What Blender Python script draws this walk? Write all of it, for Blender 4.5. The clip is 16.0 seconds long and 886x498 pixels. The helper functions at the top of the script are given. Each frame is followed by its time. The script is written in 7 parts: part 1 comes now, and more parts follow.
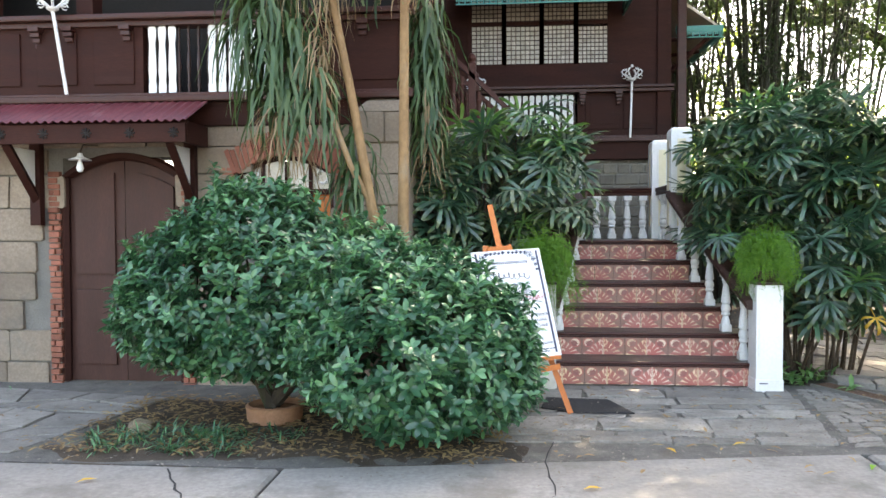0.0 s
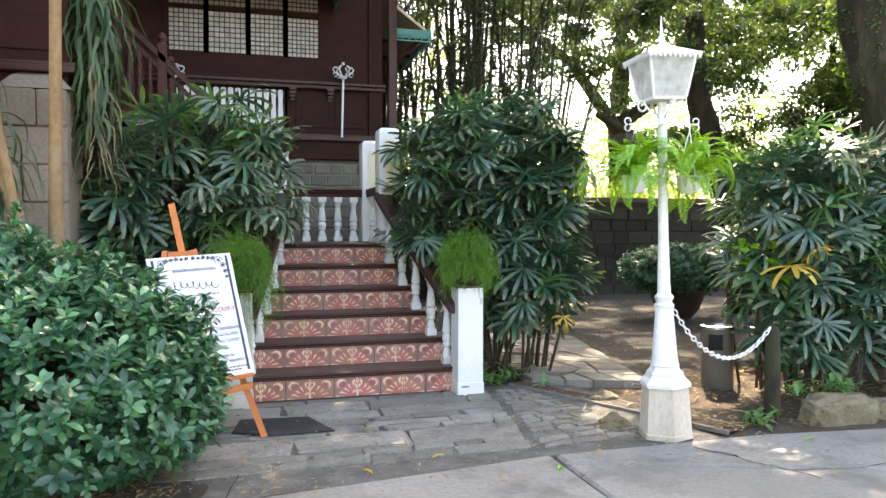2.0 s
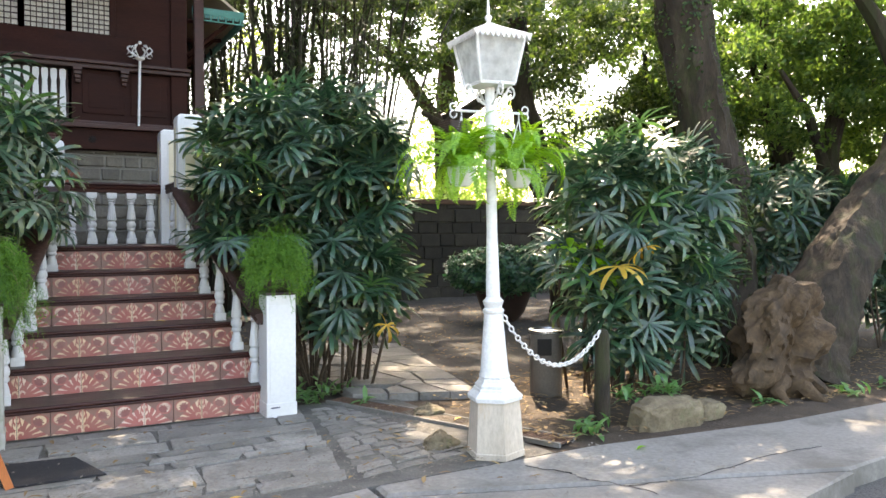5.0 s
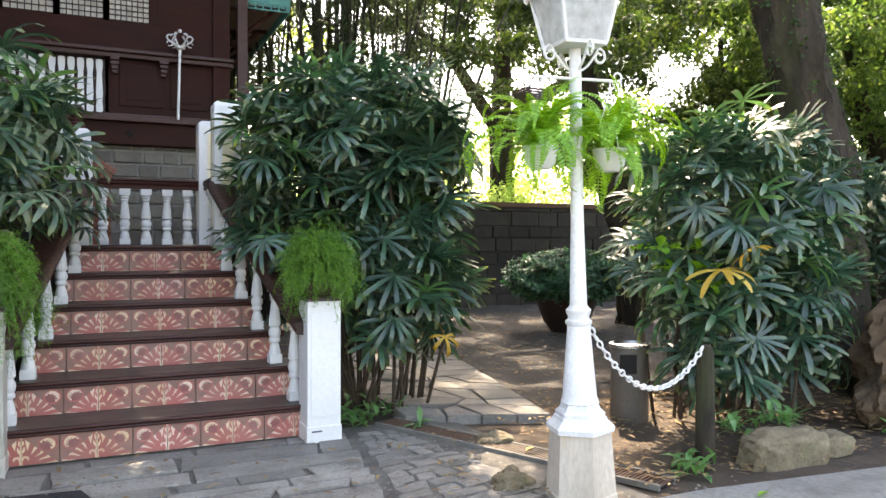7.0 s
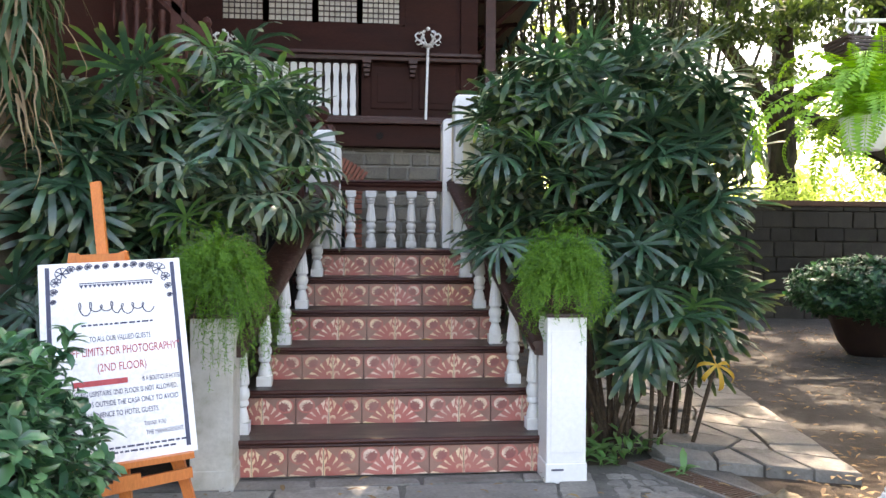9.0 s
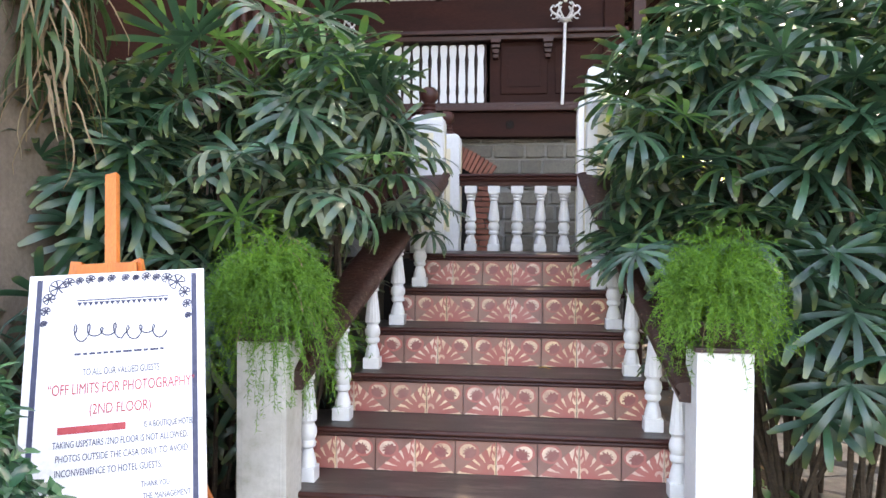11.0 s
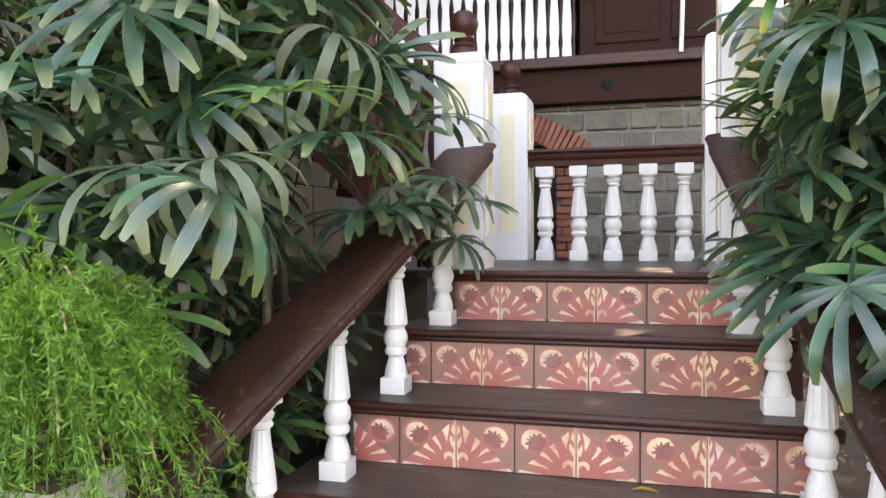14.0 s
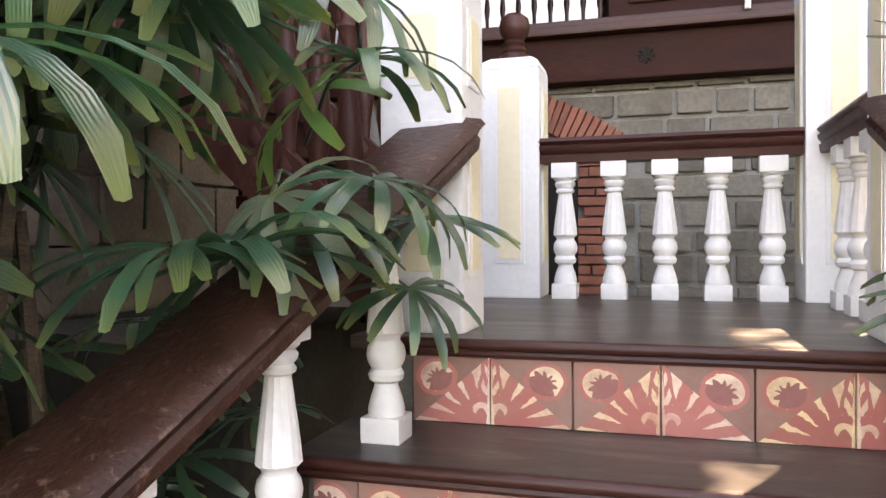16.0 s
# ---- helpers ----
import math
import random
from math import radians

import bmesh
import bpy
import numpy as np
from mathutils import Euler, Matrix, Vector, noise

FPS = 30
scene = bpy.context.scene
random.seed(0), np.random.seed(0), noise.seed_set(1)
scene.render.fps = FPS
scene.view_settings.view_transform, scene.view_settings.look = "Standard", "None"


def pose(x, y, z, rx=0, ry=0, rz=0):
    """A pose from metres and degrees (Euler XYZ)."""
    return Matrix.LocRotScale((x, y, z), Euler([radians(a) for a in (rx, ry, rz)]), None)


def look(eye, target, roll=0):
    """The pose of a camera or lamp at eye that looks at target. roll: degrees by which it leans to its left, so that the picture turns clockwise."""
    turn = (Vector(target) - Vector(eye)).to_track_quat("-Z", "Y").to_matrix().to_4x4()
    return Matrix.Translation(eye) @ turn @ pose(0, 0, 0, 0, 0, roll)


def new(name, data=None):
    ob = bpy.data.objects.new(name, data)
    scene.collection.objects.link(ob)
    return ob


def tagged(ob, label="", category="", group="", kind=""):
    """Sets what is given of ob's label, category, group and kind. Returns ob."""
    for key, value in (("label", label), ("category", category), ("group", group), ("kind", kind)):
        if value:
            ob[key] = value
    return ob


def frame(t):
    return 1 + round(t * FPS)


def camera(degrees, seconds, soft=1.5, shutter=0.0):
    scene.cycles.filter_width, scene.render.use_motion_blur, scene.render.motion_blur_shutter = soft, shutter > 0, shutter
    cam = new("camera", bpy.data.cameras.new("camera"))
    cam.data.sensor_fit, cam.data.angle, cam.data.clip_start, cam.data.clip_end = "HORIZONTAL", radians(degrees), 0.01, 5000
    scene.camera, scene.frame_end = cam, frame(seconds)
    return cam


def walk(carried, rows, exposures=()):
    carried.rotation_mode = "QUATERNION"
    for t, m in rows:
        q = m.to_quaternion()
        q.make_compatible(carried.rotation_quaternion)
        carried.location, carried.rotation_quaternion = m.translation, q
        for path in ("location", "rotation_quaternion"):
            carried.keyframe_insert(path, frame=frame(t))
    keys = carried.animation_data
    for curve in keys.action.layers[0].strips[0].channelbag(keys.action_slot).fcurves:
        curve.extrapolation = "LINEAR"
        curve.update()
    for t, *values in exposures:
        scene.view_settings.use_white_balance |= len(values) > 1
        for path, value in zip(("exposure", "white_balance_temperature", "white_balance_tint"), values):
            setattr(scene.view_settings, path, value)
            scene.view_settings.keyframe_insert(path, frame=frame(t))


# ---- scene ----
cam = camera(61.0, 16.0)
PATH = [
    (0, (-0.21, 0.239, 1.428), (-0.377, 2.231, 1.368), -0.2),
    (0.5, (-0.094, 0.445, 1.417), (-0.055, 2.444, 1.36), -0.4),
    (1, (0.039, 0.621, 1.407), (0.283, 2.605, 1.353), -0.3),
    (1.5, (0.101, 0.692, 1.407), (0.51, 2.649, 1.357), -0.2),
    (2, (0.069, 0.747, 1.427), (0.611, 2.671, 1.372), -0.0),
    (2.5, (0.023, 0.792, 1.449), (0.65, 2.691, 1.392), -0.0),
    (3, (0.013, 0.855, 1.453), (0.691, 2.736, 1.393), -0.1),
    (3.5, (0.095, 0.925, 1.431), (0.87, 2.768, 1.375), -0.2),
    (4, (0.216, 1.021, 1.434), (1.168, 2.779, 1.376), -0.1),
    (6.5, (0.607, 1.914, 1.302), (1.558, 3.674, 1.278), 0.1),
    (7, (0.685, 2.106, 1.313), (1.526, 3.92, 1.29), 0.1),
    (7.5, (0.785, 2.289, 1.302), (1.542, 4.14, 1.279), -0.0),
    (8, (0.894, 2.436, 1.323), (1.483, 4.347, 1.303), 0.1),
    (8.5, (0.92, 2.577, 1.324), (1.264, 4.547, 1.303), 0.5),
    (9, (0.953, 2.789, 1.339), (1.145, 4.78, 1.316), 0.4),
    (9.5, (0.975, 2.955, 1.324), (1.015, 4.954, 1.305), 0.4),
    (12, (1.384, 4.358, 1.415), (1.041, 6.328, 1.379), 0.2),
    (12.5, (1.379, 4.619, 1.439), (0.974, 6.577, 1.4), 0.0),
    (13, (1.362, 4.934, 1.455), (0.933, 6.887, 1.414), -0.0),
    (13.5, (1.406, 5.312, 1.459), (0.928, 7.253, 1.418), -0.4),
    (14, (1.368, 5.675, 1.421), (0.831, 7.601, 1.382), -0.3),
    (14.5, (1.308, 6.051, 1.452), (0.758, 7.974, 1.418), -0.4),
    (15, (1.319, 6.444, 1.45), (0.75, 8.361, 1.424), -1.0),
    (15.5, (1.282, 6.754, 1.457), (0.709, 8.67, 1.43), -0.9),
    (16, (1.161, 7.019, 1.511), (0.588, 8.935, 1.483), -0.4),
]
walk(cam, [(t, look(eye, target, roll)) for t, eye, target, roll in PATH],
     exposures=((0, 3.28, 8200, 13), (2.5, 3.1, 8200, 14), (4, 3.07, 8200, 14), (6.5, 3.06, 8200, 16), (9.5, 3.2, 8200, 19), (12, 3.9, 8600, 22), (13.5, 3.95, 9100, 23), (16, 4.2, 9900, 25)))

# ---- world, sun, exposure ----
world = bpy.data.worlds.new("world")
scene.world = world
world.use_nodes = True
wn, wl = world.node_tree.nodes, world.node_tree.links
sky = wn.new("ShaderNodeTexSky")
sky.sky_type = "NISHITA"
sky.sun_disc = False
SUN_EL, SUN_AZ = 52.0, 28.0      # height, and turn from straight ahead (+y) to the right (+x)
sky.sun_elevation, sky.sun_rotation = radians(SUN_EL), radians(SUN_AZ)
sky.air_density, sky.dust_density, sky.ozone_density = 1.0, 2.5, 1.0
wn["Background"].inputs["Strength"].default_value = 0.15
wl.new(sky.outputs["Color"], wn["Background"].inputs["Color"])
sun_data = bpy.data.lights.new("sun", "SUN")
sun_data.energy, sun_data.angle, sun_data.color = 2.2, radians(0.6), (1.0, 0.94, 0.84)
sun = new("sun", sun_data)
se, sa = radians(SUN_EL), radians(SUN_AZ)
sun.matrix_world = look((10 * math.sin(sa) * math.cos(se), 10 * math.cos(sa) * math.cos(se), 10 * math.sin(se)), (0, 0, 0))

# ---- materials ----


def node_mat(name):
    m = bpy.data.materials.new(name)
    m.use_nodes = True
    nt = m.node_tree
    return m, nt.nodes, nt.links, nt.nodes["Principled BSDF"]


def ramp(nodes, stops):
    r = nodes.new("ShaderNodeValToRGB")
    e = r.color_ramp.elements
    e[0].position, e[0].color = stops[0][0], (*stops[0][1], 1)
    e[1].position, e[1].color = stops[-1][0], (*stops[-1][1], 1)
    for p, c in stops[1:-1]:
        x = e.new(p)
        x.color = (*c, 1)
    return r


def mixc(nodes, links, a, b, fac, mode="MIX"):
    n = nodes.new("ShaderNodeMix")
    n.data_type, n.blend_type = "RGBA", mode
    for sock, v in ((n.inputs[6], a), (n.inputs[7], b), (n.inputs[0], fac)):
        if isinstance(v, bpy.types.NodeSocket):
            links.new(v, sock)
        elif isinstance(v, tuple):
            sock.default_value = (*v, 1)
        else:
            sock.default_value = v
    return n.outputs[2]


def calc(nodes, links, op, a, b=None, c=None):
    n = nodes.new("ShaderNodeMath")
    n.operation = op
    for i, v in enumerate((a, b, c)):
        if v is None:
            continue
        if isinstance(v, bpy.types.NodeSocket):
            links.new(v, n.inputs[i])
        else:
            n.inputs[i].default_value = v
    return n.outputs[0]


def coords(nodes, links, where, stretch):
    if where == "world":
        out = nodes.new("ShaderNodeNewGeometry").outputs["Position"]
    else:
        out = nodes.new("ShaderNodeTexCoord").outputs["Object"]
    mp = nodes.new("ShaderNodeMapping")
    mp.inputs["Scale"].default_value = stretch
    links.new(out, mp.inputs["Vector"])
    return mp.outputs["Vector"]


def noise_at(nodes, links, vec, scale, detail=5.0, rough=0.6):
    n = nodes.new("ShaderNodeTexNoise")
    n.inputs["Scale"].default_value, n.inputs["Detail"].default_value, n.inputs["Roughness"].default_value = scale, detail, rough
    links.new(vec, n.inputs["Vector"])
    return n.outputs["Fac"]


def surface(name, c1, c2, scale=3.0, fine=60.0, rough=0.6, bump=0.15, rnd=0.0, metal=0.0, where="world", stretch=(1, 1, 1),
            stain=None, stain_scale=1.2, stain_from=0.55, stain_amount=0.7, spec=0.4, grain=0.72):
    """Two scales of variation in colour, roughness and relief; optional stains; optional variation piece by piece."""
    m, nodes, links, b = node_mat(name)
    v = coords(nodes, links, where, stretch)
    big, small = noise_at(nodes, links, v, scale), noise_at(nodes, links, v, fine, 4)
    r = ramp(nodes, [(0.3, c1), (0.7, c2)])
    links.new(big, r.inputs["Fac"])
    dark = tuple(x * grain for x in c1)
    g = ramp(nodes, [(0.35, (0, 0, 0)), (0.65, (1, 1, 1))])
    links.new(small, g.inputs["Fac"])
    col = mixc(nodes, links, dark, r.outputs["Color"], calc(nodes, links, "MULTIPLY_ADD", g.outputs["Color"], 0.5, 0.5))
    if stain:
        s = ramp(nodes, [(stain_from, (0, 0, 0)), (min(1, stain_from + 0.14), (1, 1, 1))])
        links.new(noise_at(nodes, links, v, stain_scale, 7, 0.7), s.inputs["Fac"])
        col = mixc(nodes, links, col, stain, calc(nodes, links, "MULTIPLY", s.outputs["Color"], stain_amount))
    if rnd:
        info = nodes.new("ShaderNodeObjectInfo")
        hsv = nodes.new("ShaderNodeHueSaturation")
        links.new(calc(nodes, links, "MULTIPLY_ADD", info.outputs["Random"], 2 * rnd, 1 - rnd), hsv.inputs["Value"])
        links.new(col, hsv.inputs["Color"])
        col = hsv.outputs["Color"]
    links.new(col, b.inputs["Base Color"])
    links.new(calc(nodes, links, "MULTIPLY_ADD", big, 0.3, rough - 0.15), b.inputs["Roughness"])
    b.inputs["Metallic"].default_value = metal
    b.inputs["Specular IOR Level"].default_value = spec
    if bump:
        bp = nodes.new("ShaderNodeBump")
        bp.inputs["Strength"].default_value, bp.inputs["Distance"].default_value = bump, 0.02
        links.new(calc(nodes, links, "ADD", big, calc(nodes, links, "MULTIPLY", small, 0.4)), bp.inputs["Height"])
        links.new(bp.outputs["Normal"], b.inputs["Normal"])
    return m


def leaf_mat(name, c1, c2, c3, trans=0.3, rough=0.4, island=True, spec=0.5, streak=0.0, veins=False):
    """Leaf: gloss on top, light coming through, colour varying leaf by leaf."""
    m, nodes, links, b = node_mat(name)
    if island:
        rand = nodes.new("ShaderNodeNewGeometry").outputs["Random Per Island"]
    else:
        rand = nodes.new("ShaderNodeObjectInfo").outputs["Random"]
    v = coords(nodes, links, "world", (1, 1, 1))
    n = noise_at(nodes, links, v, 2.5, 3)
    r = ramp(nodes, [(0.05, c1), (0.5, c2), (0.95, c3)])
    links.new(calc(nodes, links, "MULTIPLY_ADD", rand, 0.7, calc(nodes, links, "MULTIPLY_ADD", n, 0.9, -0.3)), r.inputs["Fac"])
    col = r.outputs["Color"]
    if streak:
        fine = noise_at(nodes, links, v, 90, 2)
        col = mixc(nodes, links, col, tuple(min(1, x * 1.9 + 0.03) for x in c3), calc(nodes, links, "MULTIPLY", fine, streak))
    if veins:
        across, along = nodes.new("ShaderNodeAttribute"), nodes.new("ShaderNodeAttribute")
        across.attribute_name, along.attribute_name = "across", "along"
        wave = calc(nodes, links, "SINE", calc(nodes, links, "MULTIPLY", across.outputs["Fac"], 19.0))
        line = calc(nodes, links, "MULTIPLY_ADD", wave, 0.03, 0.03)
        col = mixc(nodes, links, col, tuple(min(1, x * 1.8 + 0.02) for x in c3), line)
        tip = ramp(nodes, [(0.78, (0, 0, 0)), (1.0, (1, 1, 1))])
        links.new(calc(nodes, links, "MULTIPLY_ADD", n, 0.25, calc(nodes, links, "SUBTRACT", along.outputs["Fac"], 0.1)), tip.inputs["Fac"])
        col = mixc(nodes, links, col, (0.16, 0.19, 0.05), calc(nodes, links, "MULTIPLY", tip.outputs["Color"], 0.6))
        bp = nodes.new("ShaderNodeBump")
        bp.inputs["Strength"].default_value, bp.inputs["Distance"].default_value = 0.18, 0.003
        links.new(wave, bp.inputs["Height"])
        links.new(bp.outputs["Normal"], b.inputs["Normal"])
    links.new(col, b.inputs["Base Color"])
    b.inputs["Roughness"].default_value = rough
    b.inputs["Specular IOR Level"].default_value = spec
    t = nodes.new("ShaderNodeBsdfTranslucent")
    hs = nodes.new("ShaderNodeHueSaturation")
    hs.inputs["Hue"].default_value, hs.inputs["Saturation"].default_value, hs.inputs["Value"].default_value = 0.47, 1.15, 2.0
    links.new(col, hs.inputs["Color"])
    links.new(hs.outputs["Color"], t.inputs["Color"])
    mx = nodes.new("ShaderNodeMixShader")
    mx.inputs[0].default_value = trans
    links.new(b.outputs[0], mx.inputs[1])
    links.new(t.outputs[0], mx.inputs[2])
    links.new(mx.outputs[0], nodes["Material Output"].inputs["Surface"])
    return m


def tile_mat():
    """Old cement tile, half of a mirrored pair: a fan of cream rays, a toothed roundel above it."""
    m, nodes, links, b = node_mat("cement_tile")
    uv = nodes.new("ShaderNodeTexCoord").outputs["UV"]
    sep = nodes.new("ShaderNodeSeparateXYZ")
    links.new(uv, sep.inputs[0])
    u, v = sep.outputs["X"], sep.outputs["Y"]

    def c(op, a, bb=None, cc=None):
        return calc(nodes, links, op, a, bb, cc)
    pos = coords(nodes, links, "world", (1, 1, 1))
    wob = c("MULTIPLY_ADD", noise_at(nodes, links, pos, 38, 4), 0.07, -0.035)
    uu, vv = c("ADD", u, wob), c("SUBTRACT", v, wob)
    fu, fv = c("SUBTRACT", uu, 0.05), c("ADD", vv, 0.02)
    rad = c("SQRT", c("ADD", c("MULTIPLY", fu, fu), c("MULTIPLY", fv, fv)))
    ang = c("ARCTAN2", fv, fu)
    tri = c("LESS_THAN", c("ADD", uu, vv), 0.98)
    # pointed rays that widen outwards from a red heart
    ray = c("GREATER_THAN", c("SINE", c("MULTIPLY_ADD", ang, 18.0, 1.2)), c("MULTIPLY_ADD", rad, -2.2, 1.92))
    ray = c("MULTIPLY", ray, tri)
    # feather of slanting strokes along the axis
    slant = c("SUBTRACT", vv, c("MULTIPLY", uu, 2.3))
    feather = c("MULTIPLY", c("GREATER_THAN", c("SINE", c("MULTIPLY", slant, 21.0)), -0.1), c("LESS_THAN", uu, c("MULTIPLY_ADD", vv, -0.17, 0.20)))
    feather = c("MULTIPLY", feather, c("MULTIPLY", c("GREATER_THAN", vv, 0.42), c("GREATER_THAN", uu, 0.025)))
    ray = c("MAXIMUM", c("MULTIPLY", ray, c("GREATER_THAN", uu, c("MULTIPLY_ADD", vv, -0.17, 0.24))), c("MULTIPLY", feather, tri))
    spine = c("MULTIPLY", c("LESS_THAN", uu, c("MULTIPLY_ADD", vv, -0.03, 0.04)), c("LESS_THAN", vv, 0.96))
    bu, bv = c("SUBTRACT", uu, 0.11), c("SUBTRACT", vv, 0.22)
    bd = c("SQRT", c("ADD", c("MULTIPLY", bu, bu), c("MULTIPLY", bv, bv)))
    bud = c("MULTIPLY", c("LESS_THAN", bd, 0.10), c("GREATER_THAN", c("ADD", bd, c("MULTIPLY", bv, 0.9)), 0.03))
    du, dv = c("SUBTRACT", uu, 0.68), c("SUBTRACT", vv, 0.66)
    d = c("SQRT", c("ADD", c("MULTIPLY", du, du), c("MULTIPLY", dv, dv)))
    da = c("ARCTAN2", dv, du)
    halo = c("LESS_THAN", d, 0.27)
    # crescent with rounded teeth, thickest on its upper outer side
    eu, ev = c("ADD", du, 0.07), c("ADD", dv, 0.07)
    e = c("SQRT", c("ADD", c("MULTIPLY", eu, eu), c("MULTIPLY", ev, ev)))
    ring = c("MULTIPLY", c("LESS_THAN", d, 0.215), c("GREATER_THAN", e, c("MULTIPLY_ADD", c("SINE", c("MULTIPLY", da, 9.0)), 0.032, 0.19)))
    disc = c("LESS_THAN", d, 0.2)
    info = nodes.new("ShaderNodeObjectInfo").outputs["Random"]
    red = mixc(nodes, links, (0.47, 0.13, 0.11), (0.37, 0.105, 0.08), info)
    brown = mixc(nodes, links, (0.23, 0.108, 0.086), (0.29, 0.135, 0.10), info)
    cream = mixc(nodes, links, (0.80, 0.63, 0.50), (0.80, 0.58, 0.32), info)
    col = mixc(nodes, links, brown, red, c("MAXIMUM", tri, halo))
    col = mixc(nodes, links, col, (0.27, 0.085, 0.075), disc)
    cr = c("MAXIMUM", c("MAXIMUM", ray, ring), c("MAXIMUM", spine, c("MULTIPLY", bud, 0.8)))
    wear = ramp(nodes, [(0.42, (1, 1, 1)), (0.70, (0.22, 0.22, 0.22))])
    links.new(noise_at(nodes, links, pos, 7.0, 6, 0.7), wear.inputs["Fac"])
    cr = c("MULTIPLY", cr, wear.outputs["Color"])
    col = mixc(nodes, links, col, cream, cr)
    dust = ramp(nodes, [(0.42, (0, 0, 0)), (0.70, (1, 1, 1))])
    links.new(noise_at(nodes, links, pos, 4.5, 8, 0.75), dust.inputs["Fac"])
    col = mixc(nodes, links, col, (0.36, 0.24, 0.19), c("MULTIPLY", dust.outputs["Color"], 0.4))
    links.new(col, b.inputs["Base Color"])
    b.inputs["Roughness"].default_value = 0.5
    bp = nodes.new("ShaderNodeBump")
    bp.inputs["Strength"].default_value, bp.inputs["Distance"].default_value = 0.12, 0.01
    links.new(noise_at(nodes, links, pos, 60, 4), bp.inputs["Height"])
    links.new(bp.outputs["Normal"], b.inputs["Normal"])
    return m


def milky_glass_mat(name):
    """Old weathered lantern glass: part clear, part milky."""
    m, nodes, links, b = node_mat(name)
    b.inputs["Base Color"].default_value = (0.95, 0.97, 0.97, 1)
    b.inputs["Transmission Weight"].default_value = 1.0
    b.inputs["Roughness"].default_value = 0.12
    t = nodes.new("ShaderNodeBsdfTranslucent")
    t.inputs["Color"].default_value = (0.86, 0.87, 0.85, 1)
    d = nodes.new("ShaderNodeBsdfDiffuse")
    d.inputs["Color"].default_value = (0.8, 0.8, 0.78, 1)
    film, mx = nodes.new("ShaderNodeMixShader"), nodes.new("ShaderNodeMixShader")
    film.inputs[0].default_value = 0.4
    links.new(t.outputs[0], film.inputs[1])
    links.new(d.outputs[0], film.inputs[2])
    r = ramp(nodes, [(0.35, (0.55, 0.55, 0.55)), (0.65, (0.95, 0.95, 0.95))])
    links.new(noise_at(nodes, links, coords(nodes, links, "object", (1, 1, 1)), 14, 5), r.inputs["Fac"])
    links.new(r.outputs["Color"], mx.inputs[0])
    links.new(b.outputs[0], mx.inputs[1])
    links.new(film.outputs[0], mx.inputs[2])
    links.new(mx.outputs[0], nodes["Material Output"].inputs["Surface"])
    return m


M_TILE = tile_mat()
M_TREAD = surface("stained_tread", (0.036, 0.027, 0.022), (0.085, 0.066, 0.054), 3, 70, 0.40, 0.12, stretch=(0.5, 2, 2), stain=(0.16, 0.125, 0.095), stain_scale=5.5, stain_from=0.5, stain_amount=0.6)
M_NOSE = surface("red_brown_nosing", (0.040, 0.0115, 0.008), (0.075, 0.024, 0.017), 5, 60, 0.42, 0.12, stretch=(0.5, 3, 3), stain=(0.10, 0.05, 0.038), stain_scale=14, stain_from=0.6, stain_amount=0.5, spec=0.3)
M_WOOD = surface("dark_red_brown_timber", (0.028, 0.0085, 0.006), (0.052, 0.017, 0.012), 2.5, 45, 0.65, 0.12, stretch=(0.5, 0.5, 3), stain=(0.06, 0.026, 0.02), stain_scale=1.5, stain_from=0.6, stain_amount=0.4, spec=0.14)
M_WOODV = surface("dark_turned_timber", (0.026, 0.0095, 0.0075), (0.05, 0.019, 0.014), 3, 50, 0.45, 0.1, where="object", stretch=(4, 4, 0.6))
M_RAIL = surface("worn_red_brown_handrail", (0.026, 0.009, 0.006), (0.060, 0.022, 0.014), 5, 55, 0.44, 0.45, stain=(0.25, 0.155, 0.115), stain_scale=38, stain_from=0.57, stain_amount=0.7)
# lighter and redder than M_WOODV, for the timber stair's balusters and rails
M_WOODR = surface("lighter_red_brown_stair_timber", (0.055, 0.018, 0.013), (0.105, 0.038, 0.027), 4, 50, 0.5, 0.12, where="object", stretch=(3, 3, 0.8), spec=0.25)
M_DOOR = surface("brown_door_wood", (0.048, 0.019, 0.014), (0.085, 0.035, 0.027), 2, 40, 0.55, 0.12, stretch=(3, 3, 0.5), spec=0.25)
M_WHITE = surface("chalky_white_paint", (0.70, 0.69, 0.66), (0.80, 0.79, 0.76), 3, 40, 0.5, 0.06, where="world", stain=(0.58, 0.52, 0.42), stain_scale=2.2, stain_from=0.62, stain_amount=0.35, grain=0.93)
# weathered white; its duller tone also stands for weaker light on the left newel
M_WHITEW = surface("weathered_dirty_dimmed_white_paint", (0.50, 0.475, 0.41), (0.68, 0.655, 0.59), 4, 40, 0.6, 0.12, stain=(0.30, 0.28, 0.20), stain_scale=5, stain_from=0.5, stain_amount=0.7, grain=0.85)
M_WHITEP = surface("plain_white_panel", (0.74, 0.74, 0.72), (0.82, 0.82, 0.8), 2, 40, 0.6, 0.04, grain=0.95)
M_CREAM = surface("cream_paint", (0.74, 0.65, 0.44), (0.79, 0.71, 0.51), 2, 40, 0.55, 0.05, grain=0.93)
M_LAMPW = surface("white_gloss_metal", (0.72, 0.71, 0.68), (0.82, 0.81, 0.79), 4, 50, 0.35, 0.05, stain=(0.55, 0.42, 0.22), stain_scale=3.5, stain_from=0.6, stain_amount=0.45)
